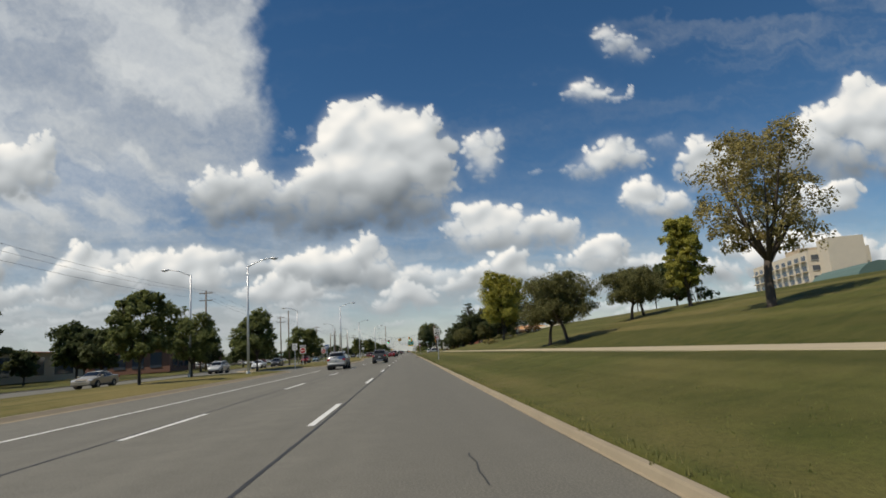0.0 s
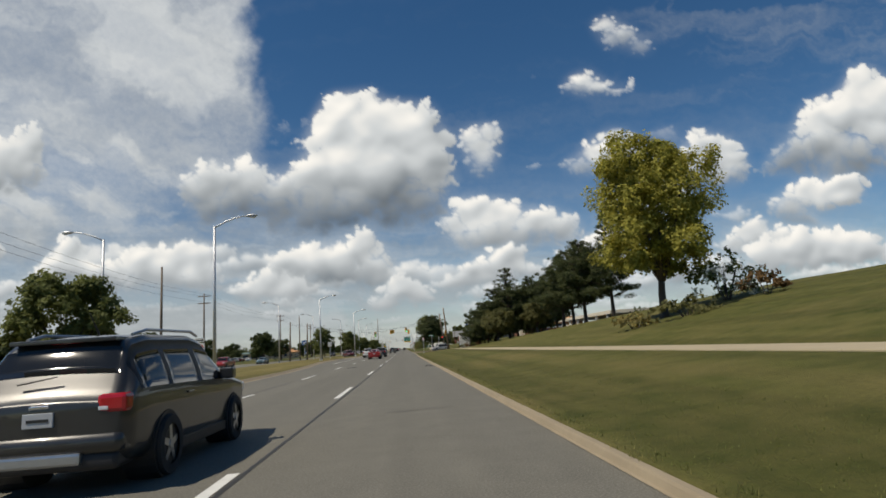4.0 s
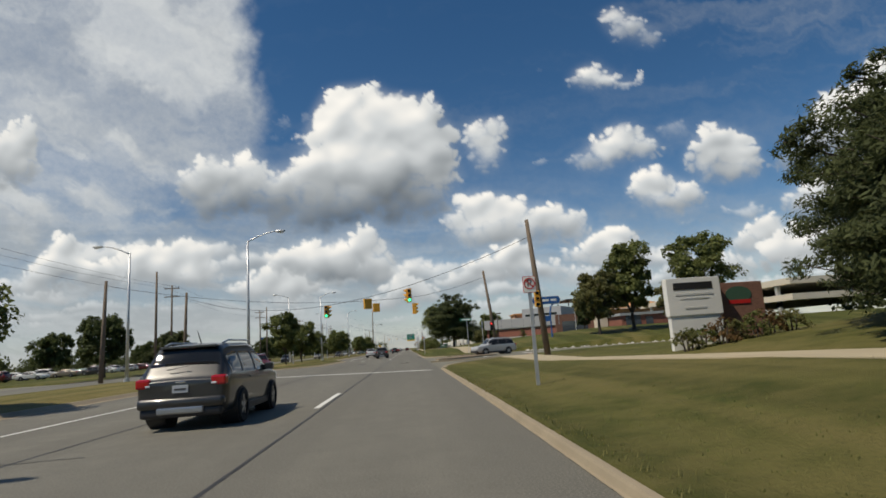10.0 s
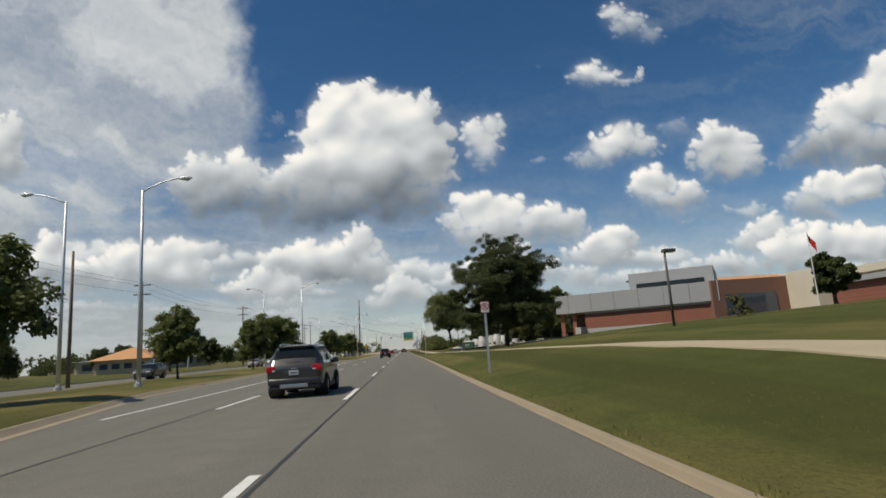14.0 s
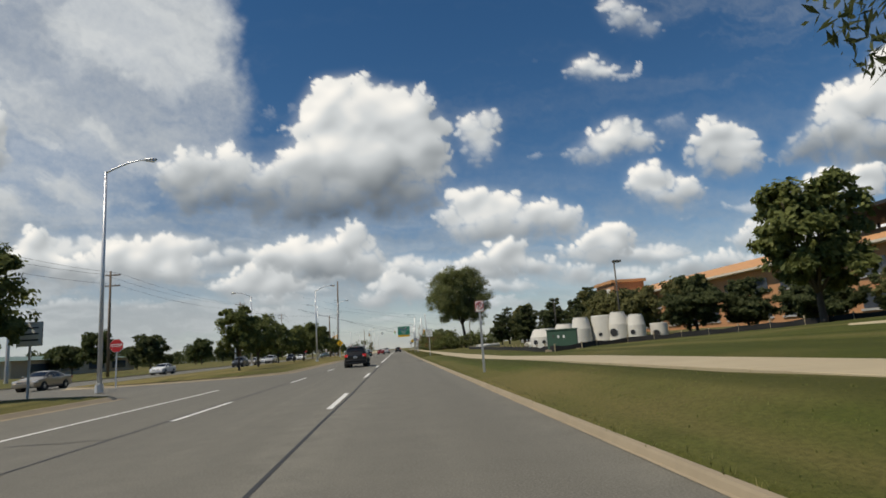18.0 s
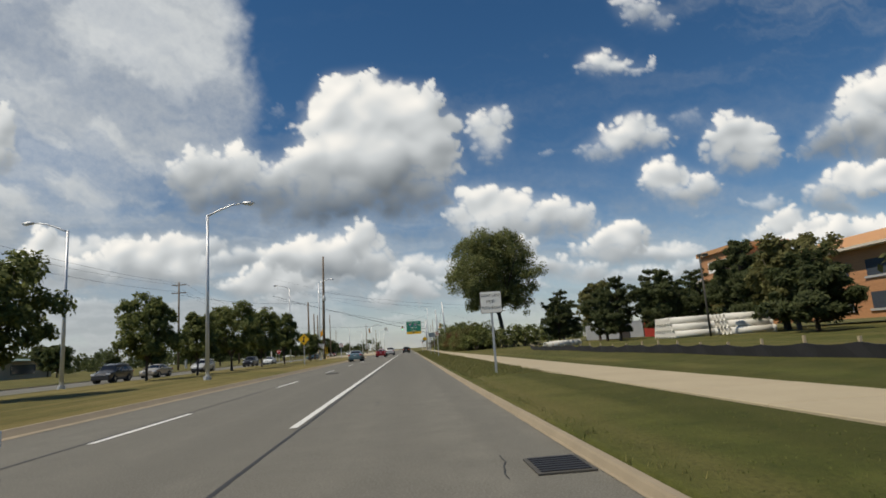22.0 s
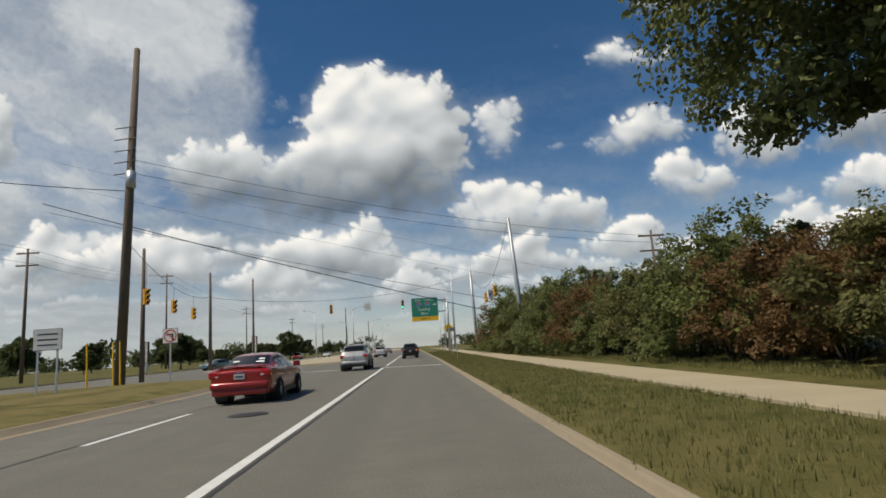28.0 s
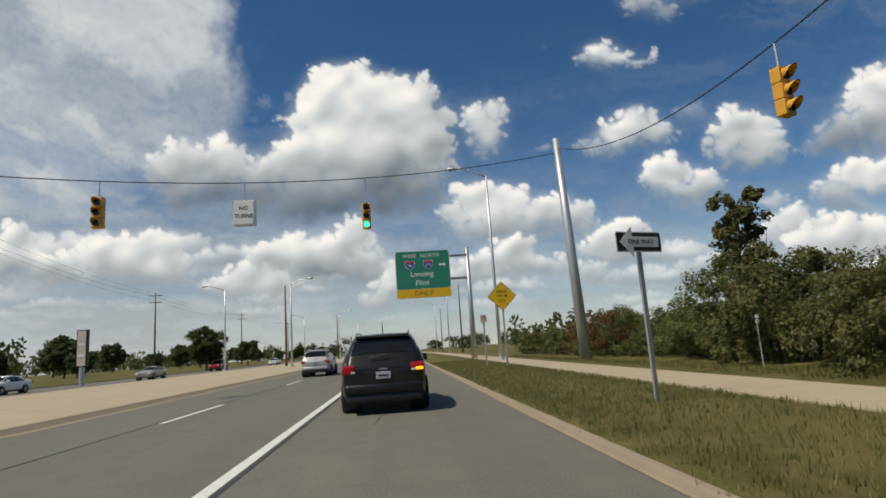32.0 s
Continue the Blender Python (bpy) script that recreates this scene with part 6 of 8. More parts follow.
# ---- vehicles ----
CAR_SIZE = 1 / UNIT          # drawn in metres


def parked(src, m):
    c = copy_thing(src, m)
    c.scale = (CAR_SIZE, CAR_SIZE, CAR_SIZE)
    return c


SHAPES = {
    "suv": dict(high=1.72, wheel=0.36, axle=1.36, st=[(-2.33, 0.46, 0.92, 0.95, 0.82, 0.76), (-2.24, 0.34, 1.04, 1.10, 0.90, 0.80), (-1.88, 0.30, 1.07, 1.64, 0.92, 0.66), (-1.45, 0.28, 1.07, 1.71, 0.92, 0.67), (0.0, 0.28, 1.05, 1.73, 0.92, 0.67),
              (0.55, 0.28, 1.03, 1.66, 0.92, 0.65), (1.28, 0.28, 1.03, 1.08, 0.92, 0.76), (2.08, 0.30, 0.92, 0.97, 0.88, 0.70), (2.33, 0.40, 0.68, 0.72, 0.76, 0.58)], rear=(1, 2), front=(5, 6)),
    "sedan": dict(high=1.45, wheel=0.33, axle=1.38, st=[(-2.40, 0.44, 0.90, 0.93, 0.78, 0.72), (-2.32, 0.30, 0.99, 1.03, 0.88, 0.78), (-1.72, 0.26, 1.00, 1.07, 0.91, 0.74), (-0.98, 0.25, 0.98, 1.39, 0.91, 0.59), (-0.25, 0.25, 0.96, 1.45, 0.91, 0.60),
                (0.35, 0.25, 0.95, 1.40, 0.91, 0.59), (1.22, 0.25, 0.94, 0.99, 0.91, 0.75), (2.12, 0.28, 0.80, 0.84, 0.86, 0.68), (2.42, 0.38, 0.58, 0.62, 0.70, 0.52)], rear=(2, 3), front=(5, 6)),
    "pickup": dict(high=1.85, wheel=0.38, axle=1.75, st=[(-2.85, 0.55, 1.12, 1.15, 0.86, 0.80), (-2.78, 0.45, 1.18, 1.20, 0.95, 0.88), (-0.95, 0.40, 1.18, 1.20, 0.97, 0.88), (-0.80, 0.40, 1.18, 1.84, 0.97, 0.70), (0.0, 0.40, 1.16, 1.87, 0.97, 0.70),
                 (0.65, 0.40, 1.14, 1.80, 0.97, 0.68), (1.35, 0.40, 1.14, 1.18, 0.97, 0.82), (2.5, 0.42, 1.05, 1.10, 0.94, 0.80), (2.78, 0.50, 0.80, 0.84, 0.86, 0.70)], rear=(2, 3), front=(5, 6)),
}


GLASS, ROOF = (9, 14), (17, 21)          # points of the half section that bound the side glass and the roof


def half_section(p):
    """Half a cross section of a car, from the middle of the floor up to the middle of the roof."""
    zl, zb, zr, wb, wr = p
    mid = 0.5 * (zl + zb) + 0.06
    out = [(0.0, zl), (wb * 0.70, zl)]
    out += [(wb * (0.86 + 0.125 * math.sin(a)), zl + (mid - zl) * 0.55 * (1 - math.cos(a))) for a in np.linspace(0.1, math.pi / 2, 4)]
    out += [(wb * (0.988 + 0.012 * math.sin(math.pi * t)), mid + (zb - mid) * t - 0.10 * (mid - zl) * (1 - t)) for t in (0.25, 0.6, 0.9)]
    top, cz = wr, max(zb + 0.012, zr - 0.085)
    out += [(wb * 0.982 + (top - wb * 0.982) * t + 0.028 * math.sin(math.pi * t), zb + 0.004 + (cz - zb) * t) for t in (0.0, 0.2, 0.4, 0.6, 0.8, 1.0)]
    out += [(top * (1 - 0.16 * t * t), cz + (zr - cz) * math.sin(t * math.pi / 2) * 0.94) for t in (0.35, 0.7, 1.0)]
    out += [(top * 0.84 * (1 - t), zr - 0.06 * (zr - cz) + 0.022 * math.sin(t * math.pi / 2)) for t in (0.25, 0.5, 0.75, 1.0)]
    return out


class CarSkin:
    """The smooth skin of a car body over its stations; panes and trim are cut from the same skin."""

    def __init__(self, st, round_off=0.085, pitch=0.05):
        tab = np.array(st)
        self.ys = np.linspace(tab[0, 0], tab[-1, 0], int((tab[-1, 0] - tab[0, 0]) / pitch) + 1)
        reach = np.linspace(-round_off, round_off, 9)
        self.rows = []
        for y in self.ys:
            near = np.clip(y + reach, tab[0, 0], tab[-1, 0])
            half = half_section([np.interp(near, tab[:, 0], tab[:, k]).mean() for k in range(1, 6)])
            loop = half + [(-x, z) for x, z in reversed(half[1:-1])]
            self.rows.append([Vector((x, y, z)) for x, z in loop])
        self.half = len(half)

    def normal(self, i, j):
        n = len(self.rows[0])
        a = self.rows[min(i + 1, len(self.rows) - 1)][j] - self.rows[max(i - 1, 0)][j]
        b = self.rows[i][(j + 1) % n] - self.rows[i][(j - 1) % n]
        return a.cross(b).normalized()

    def body(self):
        bm = bmesh.new()
        rings = [[bm.verts.new(p) for p in row] for row in self.rows]
        n = len(rings[0])
        for a, b in zip(rings, rings[1:]):
            for k in range(n):
                bm.faces.new((a[k], a[(k + 1) % n], b[(k + 1) % n], b[k]))
        for ring, back in ((self.rows[0], -1), (self.rows[-1], 1)):
            edge = rings[0] if back < 0 else rings[-1]
            mid = sum(ring, Vector()) / n
            for shrink, push in ((0.94, 0.022), (0.80, 0.034), (0.45, 0.04)):
                inner = [bm.verts.new(mid + (p - mid) * shrink + Vector((0, back * push, 0))) for p in ring]
                for k in range(n):
                    bm.faces.new((edge[k], edge[(k + 1) % n], inner[(k + 1) % n], inner[k]))
                edge = inner
            bm.faces.new(edge)
        bmesh.ops.recalc_face_normals(bm, faces=bm.faces[:])
        return bm

    def patch(self, y0, y1, j0, j1, lift=0.008):
        """A piece of the skin between two stations and two points of the section, a little proud, with its edges turned in."""
        pick = [i for i, y in enumerate(self.ys) if y0 - 1e-6 <= y <= y1 + 1e-6]
        if len(pick) < 2:
            k = int(np.argmin(abs(self.ys - y0)))
            pick = [k, k + 1]
        bm = bmesh.new()
        n = len(self.rows[0])
        grid = [[bm.verts.new(self.rows[i][j % n] + self.normal(i, j % n) * (lift if 0 < a < len(pick) - 1 and j0 < j < j1 else 0.4 * lift)) for j in range(j0, j1 + 1)] for a, i in enumerate(pick)]
        for a, b in zip(grid, grid[1:]):
            for k in range(j1 - j0):
                bm.faces.new((a[k], a[k + 1], b[k + 1], b[k]))
        rim = grid[0] + [row[-1] for row in grid[1:-1]] + grid[-1][::-1] + [row[0] for row in grid[-2:0:-1]]
        low = [bm.verts.new(v.co * 0.985 + Vector((0, v.co.y * 0.015, v.co.z * 0.012))) for v in rim]
        for k in range(len(rim)):
            m = (k + 1) % len(rim)
            bm.faces.new((rim[k], rim[m], low[m], low[k]))
        return bm


def panel(corners, inset, lift):
    """A thin pane laid on four corners, drawn in from their edges and lifted off."""
    c = [Vector(p) for p in corners]
    mid = sum(c, Vector()) / 4
    nrm = (c[1] - c[0]).cross(c[3] - c[0]).normalized()
    bm = bmesh.new()
    q = [p + (mid - p).normalized() * inset for p in c]
    top = [bm.verts.new(p + nrm * lift) for p in q]
    low = [bm.verts.new(p - nrm * 0.02) for p in q]
    bm.faces.new(top)
    for i in range(4):
        j = (i + 1) % 4
        bm.faces.new((top[j], top[i], low[i], low[j]))
    return bm


def wheel(parent, x, y, r, side):
    outer, inner = side * (abs(x) + 0.11), side * (abs(x) - 0.11)
    bm = bmesh.new()
    n = 22
    prof = [(inner, r * 0.62), (inner, r * 0.95), (inner + side * 0.03, r), (outer - side * 0.03, r), (outer, r * 0.95), (outer, r * 0.66)]
    rings = [[bm.verts.new((px, y + pr * math.cos(2 * math.pi * k / n), r + pr * math.sin(2 * math.pi * k / n))) for k in range(n)] for px, pr in prof]
    for a, b in zip(rings, rings[1:]):
        for k in range(n):
            bm.faces.new((a[k], a[(k + 1) % n], b[(k + 1) % n], b[k]))
    bmesh.ops.recalc_face_normals(bm, faces=bm.faces[:])
    w = part("wheel", bm, TYRE, parent, "black tyre")
    bm = tubed([(outer - side * 0.05, y, r), (outer - side * 0.03, y, r)], [r * 0.66, r * 0.66], 20)
    part("hub", bm, TRIMBLACK, w)
    bm = bmesh.new()
    for k in range(5):
        a = 2 * math.pi * k / 5 + 0.3
        d, o = Vector((0, math.cos(a), math.sin(a))), Vector((0, -math.sin(a), math.cos(a)))
        c = Vector((outer - side * 0.025, y, r))
        vs = [bm.verts.new(c + d * (r * t) + o * (r * ww) + Vector((side * lift, 0, 0))) for t, ww, lift in ((0.08, 0.12, 0.012), (0.66, 0.10, 0.0), (0.66, -0.10, 0.0), (0.08, -0.12, 0.012))]
        bm.faces.new(vs)
    tube(bm, [(outer - side * 0.03, y, r), (outer - side * 0.005, y, r)], [r * 0.17, r * 0.15], 12)
    part("rim", bm, RIM, w, "alloy rim")
    return w


def car(kind, paint, label, at, heading=0.0, lights=False, stickers=False, cladding=False, skid=False, category="car", blink=False, bars=True, spoiler=False):
    s = SHAPES[kind]
    st = s["st"]
    root = thing({"suv": "suv", "sedan": "sedan", "pickup": "pickup_truck"}[kind], label, category, at, heading, "traffic")
    root.scale = (CAR_SIZE, CAR_SIZE, CAR_SIZE)
    skin = CarSkin(st)
    body = part("body", skin.body(), paint, root, "", True)
    r0, r1 = st[s["rear"][0]], st[s["rear"][1]]
    f0, f1 = st[s["front"][0]], st[s["front"][1]]
    full = 2 * skin.half - 2
    part("rear_window", skin.patch(r0[0] + 0.07, r1[0] - 0.02, ROOF[0] - 1, full - ROOF[0] + 1), CARGLASS, root, "dark rear window", True)
    part("windscreen", skin.patch(f0[0] + 0.04, f1[0] - 0.06, ROOF[0] - 1, full - ROOF[0] + 1), CARGLASS, root, "dark windscreen", True)
    cuts = {"suv": (-2.02, -1.22, -0.20, 0.92), "sedan": (-1.28, -0.86, -0.02, 0.92), "pickup": (-0.72, 0.10, 0.12, 1.05)}[kind]
    for side in (-1, 1):
        g0, g1 = (GLASS[0], GLASS[1]) if side > 0 else (full - GLASS[1], full - GLASS[0])
        part("window_frame", skin.patch(cuts[0] - 0.05, cuts[-1] + 0.05, g0, g1, 0.006), TRIMBLACK, root, "", True)
        for a, b in zip(cuts, cuts[1:]):
            if b - a > 0.1:
                part("side_window", skin.patch(a + 0.03, b - 0.03, g0 + (1 if side < 0 else 0), g1 - (1 if side > 0 else 0), 0.013), CARGLASS, root, "", True)
        for y in (-s["axle"], s["axle"]):
            x = side * (st[3][4] - 0.055)
            # black disc on the uncut body stands for the shade inside the wheel well
            bm = tubed([(side * 0.55, y, s["wheel"] + 0.01), (side * (st[3][4] + 0.006), y, s["wheel"] + 0.01)], [s["wheel"] * 1.11, s["wheel"] * 1.11], 24)
            part("wheel_well_shade", bm, TRIMBLACK, root)
            wheel(root, x, y, s["wheel"], side)
        part("mirror", boxed(side * 0.90 - 0.02 if side > 0 else -1.10, 1.10 if side > 0 else -0.88, 0.72, 0.90, st[5][2] + 0.0, st[5][2] + 0.17, 0.03), paint if kind != "pickup" else TRIMBLACK, root)
        tz = r0[2] - 0.12 if kind == "sedan" else st[1][2] - 0.08
        ty = st[0][0]
        tail = part("tail_lamp", boxed(min(side * 0.58, side * 0.885), max(side * 0.60, side * 0.885), ty - 0.040, ty + 0.24, tz - 0.11, tz + 0.09, 0.045), TAILLIT if lights else TAILRED, root, "lit red tail lamp" if lights else "red tail lamp")
        part("reversing_lens", boxed(min(side * 0.60, side * 0.68), max(side * 0.60, side * 0.70), ty - 0.046, ty, tz - 0.075, tz - 0.035, 0.006), HEADLENS, tail)
        if blink and side > 0:
            part("turn_lamp", boxed(0.70, 0.86, ty - 0.050, ty, tz - 0.075, tz - 0.01, 0.01), AMBERLIT, tail, "lit amber turn lamp")
        hy = st[-2][0]
        part("headlamp", boxed(min(side * 0.50, side * 0.86), max(side * 0.50, side * 0.86), hy - 0.10, hy + 0.17, st[-2][2] - 0.16, st[-2][2] - 0.01, 0.03), HEADLENS, root)
        part("door_handle", boxed(min(side * 0.90, side * 0.945), max(side * 0.90, side * 0.945), -0.75, -0.55, st[4][2] - 0.13, st[4][2] - 0.10, 0.01), CHROME if kind != "suv" else paint, root)
        if kind == "suv":
            part("roof_rail", tubed([(side * 0.60, -1.65, 1.70), (side * 0.61, -1.3, 1.765), (side * 0.61, 0.2, 1.78), (side * 0.60, 0.5, 1.72)], [0.02, 0.022, 0.022, 0.02], 6), TRIMBLACK if lights else RIM, root)
        part("side_skirt", boxed(min(side * 0.80, side * 0.915), max(side * 0.80, side * 0.915), -0.95, 0.95, st[3][1] - 0.05, st[3][1] + 0.10, 0.02), TRIMBLACK, root)
    y0 = st[0][0]
    part("rear_bumper", boxed(-0.85, 0.85, y0 - 0.075, y0 + 0.30, 0.44, 0.66, 0.085), paint, root, "", True)
    part("rear_valance", boxed(-0.80, 0.80, y0 - 0.035, y0 + 0.4, 0.27, 0.47, 0.06), TRIMBLACK if cladding or kind != "sedan" else paint, root, "", True)
    if skid:
        part("skid_plate", boxed(-0.45, 0.45, y0 - 0.085, y0, 0.34, 0.47, 0.03), RIM, root, "silver skid plate")
    pz = 0.80 if kind == "sedan" else 0.82
    p = part("number_plate", boxed(-0.155, 0.155, y0 - 0.062, y0 + 0.03, pz - 0.075, pz + 0.075, 0.006), PLATE, root, "white number plate")
    part("text_bar", boxed(-0.11, 0.11, y0 - 0.068, y0 - 0.058, pz - 0.018, pz + 0.014), SIGNBLACK, p)
    part("badge", boxed(-0.10, 0.10, y0 - 0.05, y0 + 0.05, pz + 0.115, pz + 0.150, 0.01), CHROME, root)
    part("front_bumper", boxed(-0.80, 0.80, st[-1][0] - 0.25, st[-1][0] + 0.04, 0.32, 0.58, 0.06), paint if kind == "sedan" else TRIMBLACK, root)
    g = part("grille", boxed(-0.46, 0.46, st[-1][0] - 0.08, st[-1][0] + 0.02, 0.56, 0.72, 0.02), TRIMBLACK, root)
    part("grille_bar", boxed(-0.44, 0.44, st[-1][0] + 0.0, st[-1][0] + 0.035, 0.63, 0.66, 0.008), CHROME, g)
    if kind != "pickup":
        part("brake_lamp", boxed(-0.16, 0.16, r1[0] - 0.07 if kind == "suv" else r0[0] + 0.1, r1[0] if kind == "suv" else r0[0] + 0.16, (r1[3] - 0.02) if kind == "suv" else r0[3] + 0.02, (r1[3] + 0.03) if kind == "suv" else r0[3] + 0.06, 0.01), TAILLIT if lights else TAILRED, root)
    if kind == "suv":
        w = part("wiper", tubed([(-0.30, r0[0] - 0.015, r0[3] + 0.10), (0.10, r0[0] - 0.005, r0[3] + 0.16)], [0.012, 0.008], 5), TRIMBLACK, root)
        part("spoiler", boxed(-0.58, 0.58, r1[0] - 0.12, r1[0] + 0.22, r1[3] - 0.015, r1[3] + 0.035, 0.015), paint, root)
        part("antenna", tubed([(0, -1.2, 1.72), (0, -1.45, 2.0)], [0.014, 0.006], 5), TRIMBLACK, root)
    if spoiler:
        part("spoiler", boxed(-0.70, 0.70, y0 + 0.06, y0 + 0.24, 1.06, 1.09, 0.012), paint, root)
        for x in (-0.55, 0.55):
            part("spoiler_foot", boxed(x - 0.03, x + 0.03, y0 + 0.10, y0 + 0.20, 0.99, 1.065), paint, root)
    if stickers:
        for x, z, w in ((-0.38, 1.20, 0.10), (0.36, 1.25, 0.09), (0.36, 1.17, 0.13)):
            yy = r0[0] + (z - r0[3]) / (r1[3] - r0[3]) * (r1[0] - r0[0])
            part("sticker", panel([(x - w, yy - 0.03, z - 0.03), (x + w, yy - 0.03, z - 0.03), (x + w, yy + 0.03, z + 0.015), (x - w, yy + 0.03, z + 0.015)], 0.005, 0.045), SIGNWHITE, root, "white window sticker")
    return root


TAILLIT = emitter("lit_tail_lamp", (0.55, 0.012, 0.008), 0.22)
AMBERLIT = emitter("lit_turn_lamp", (1.0, 0.35, 0.02), 1.6)
P_RED = paint_material("red_car_paint", (0.27, 0.006, 0.005), 0.15)
P_SILVER = paint_material("silver_car_paint", (0.46, 0.46, 0.45), 0.35)
P_BLACK = paint_material("black_car_paint", (0.005, 0.005, 0.0055), 0.0, 0.45)
P_GREY = paint_material("dark_grey_car_paint", (0.030, 0.030, 0.029), 0.3)
P_WHITE = paint_material("white_car_paint", (0.72, 0.72, 0.70))
P_MAROON = paint_material("maroon_car_paint", (0.13, 0.015, 0.012), 0.3)
P_TEAL = paint_material("teal_car_paint", (0.10, 0.18, 0.20), 0.4)
P_TAN = paint_material("tan_car_paint", (0.30, 0.26, 0.20), 0.4)

LANE_MID, LANE_WEST = -3.48, -6.35
silver = car("suv", P_SILVER, "silver crossover with dark glass driving on asphalt", (LANE_WEST, 52.0, 0), 0, cladding=True)
red = car("sedan", P_RED, "bright red sedan with a small boot spoiler", (-4.1, 138.3, 0), 0, stickers=True, spoiler=True)
grey = car("suv", P_GREY, "dark grey compact crossover with silver skid plate", (-3.85, 153.2, 0), 0, skid=True, cladding=True)
black = car("suv", P_BLACK, "black crossover with lit red tail lamps", (LANE_MID, 302.4, 0), 0, lights=True)
last = car("suv", P_BLACK, "black crossover with a lit amber turn lamp", (-0.42, 440.7, 0), 0, blink=True)
white = car("suv", P_SILVER, "silver-white crossover waiting at the side street", (8.2, 194.8, 0.01), 108, cladding=False)
maroon = car("suv", P_MAROON, "maroon crossover turning through the median opening", (-12.6, 190.6, 0.0), 205)
teal = car("sedan", P_TEAL, "teal sedan on the far carriageway", (-24.5, 452, 0.0), 150)
wcar = car("sedan", P_WHITE, "white sedan on the far carriageway", (-27.5, 470, 0.0), 180)
truck = car("pickup", P_RED, "red pickup truck on the far carriageway", (-25.0, 142, 0.0), 180, category="truck")
tan = car("sedan", P_TAN, "tan sedan on the far carriageway", (-24.5, 300, 0.0), 180)


def again(src, x, y, heading, label):
    c = parked(src, pose(x, y, 0, 0, 0, heading))
    return tagged(c, label)


again(grey, LANE_MID, 68.0, 0, "dark grey compact crossover driving on asphalt")
again(silver, LANE_WEST, 160.0, 0, "silver crossover before a crossing")
again(grey, LANE_MID, 222.5, 0, "dark grey compact crossover beyond a crossing")
again(silver, LANE_WEST, 243.0, 0, "silver crossover driving on asphalt")
again(teal, LANE_WEST, 372.0, 0, "blue-green sedan far ahead on asphalt")
again(silver, LANE_MID, 414.6, 0, "silver crossover waiting before a crossing")
again(silver, -4.9, 463.0, 0, "silver crossover ahead of the crossing")
again(red, -4.4, 395.9, 0, "bright red sedan beside the median")
again(grey, -0.1, 476.0, 0, "dark grey crossover on the ramp lane")
again(tan, LANE_WEST, 520.0, 0, "tan sedan far ahead on asphalt")
for k, (src, x, y) in enumerate([(white, -24.5, 76), (wcar, -25, 98), (grey, -25.2, 112), (wcar, -28.5, 128), (tan, -24.6, 47), (teal, -28, 176), (grey, -25, 262), (wcar, -28.4, 330), (grey, -25.0, 351), (tan, -25.2, 360), (silver, -24.8, 372), (wcar, -28.4, 383), (black, -25.0, 394), (wcar, -24.6, 405), (tan, -25, 448 + 40), (truck, -28.2, 520), (wcar, -25, 545)]):
    again(src, x, y, 180, "oncoming car on the far carriageway, " + {white: "silver crossover", wcar: "white sedan", grey: "dark grey crossover", tan: "tan sedan", teal: "teal sedan", silver: "silver crossover", black: "black crossover", truck: "red pickup"}[src])
rc = random.Random(11)
for k in range(22):
    src = (wcar, tan, silver, grey, maroon, teal, wcar)[k % 7]
    x, y = -56 - 5.5 * (k % 2) - (6 if k > 10 else 0), 206 + 4.2 * k
    c = parked(src, pose(x, y, land(x, y), 0, 0, 90 + 180 * (k % 3 == 0)))
    tagged(c, "parked car in a far lot behind trees", group="parked cars")
for k in range(12):
    src = (wcar, grey, tan, silver)[k % 4]
    x, y = -52, 118 + 4.0 * k
    c = parked(src, pose(x, y, land(x, y), 0, 0, 90))
    tagged(c, "parked car before a red store", group="parked cars")

# ---- buildings ----
TAN = plain("tan_render", (0.50, 0.40, 0.28), 0.85, 0, 0.5, 0.10, 0.2)
CREAM = plain("cream_render", (0.62, 0.55, 0.44), 0.85, 0, 0.5, 0.08, 0.2)
ORANGEROOF = plain("orange_tan_roof", (0.52, 0.27, 0.12), 0.8, 0, 0.6, 0.14, 0.2)
GREENROOF = plain("grey_green_metal_roof", (0.10, 0.16, 0.14), 0.6, 0, 0.6, 0.12)
GREYPANEL = plain("grey_metal_panel", (0.33, 0.335, 0.34), 0.6, 0, 0.35, 0.06)
STOREBRICK = brick_material("brown_store_brick", (0.20, 0.10, 0.07))
STORERED = plain("red_store_front", (0.36, 0.035, 0.02), 0.7, 0, 0.6, 0.12)
REDSTEEL = plain("red_container_steel", (0.36, 0.035, 0.022), 0.55, 0, 1.0, 0.2)
GREYSTEEL = plain("grey_container_steel", (0.33, 0.35, 0.37), 0.55, 0, 1.0, 0.15)
PARCHMENT = plain("white_notice_board", (0.70, 0.69, 0.64), 0.6, 0, 1.0, 0.06)
SILT = plain("black_silt_fabric", (0.016, 0.016, 0.017), 0.85, 0, 3.0, 0.3, 0.4)
STAKE = plain("pale_wooden_stake", (0.42, 0.34, 0.22), 0.85, 0, 6.0, 0.2)
DIRT = plain("bare_sandy_soil", (0.30, 0.23, 0.14), 0.95, 0, 1.2, 0.25, 0.6)
BOXGREEN = plain("green_transformer_paint", (0.045, 0.10, 0.065), 0.55, 0, 1.4, 0.15)
RIPRAP = plain("pale_broken_stone", (0.42, 0.40, 0.36), 0.9, 0, 3.0, 0.2, 0.5)

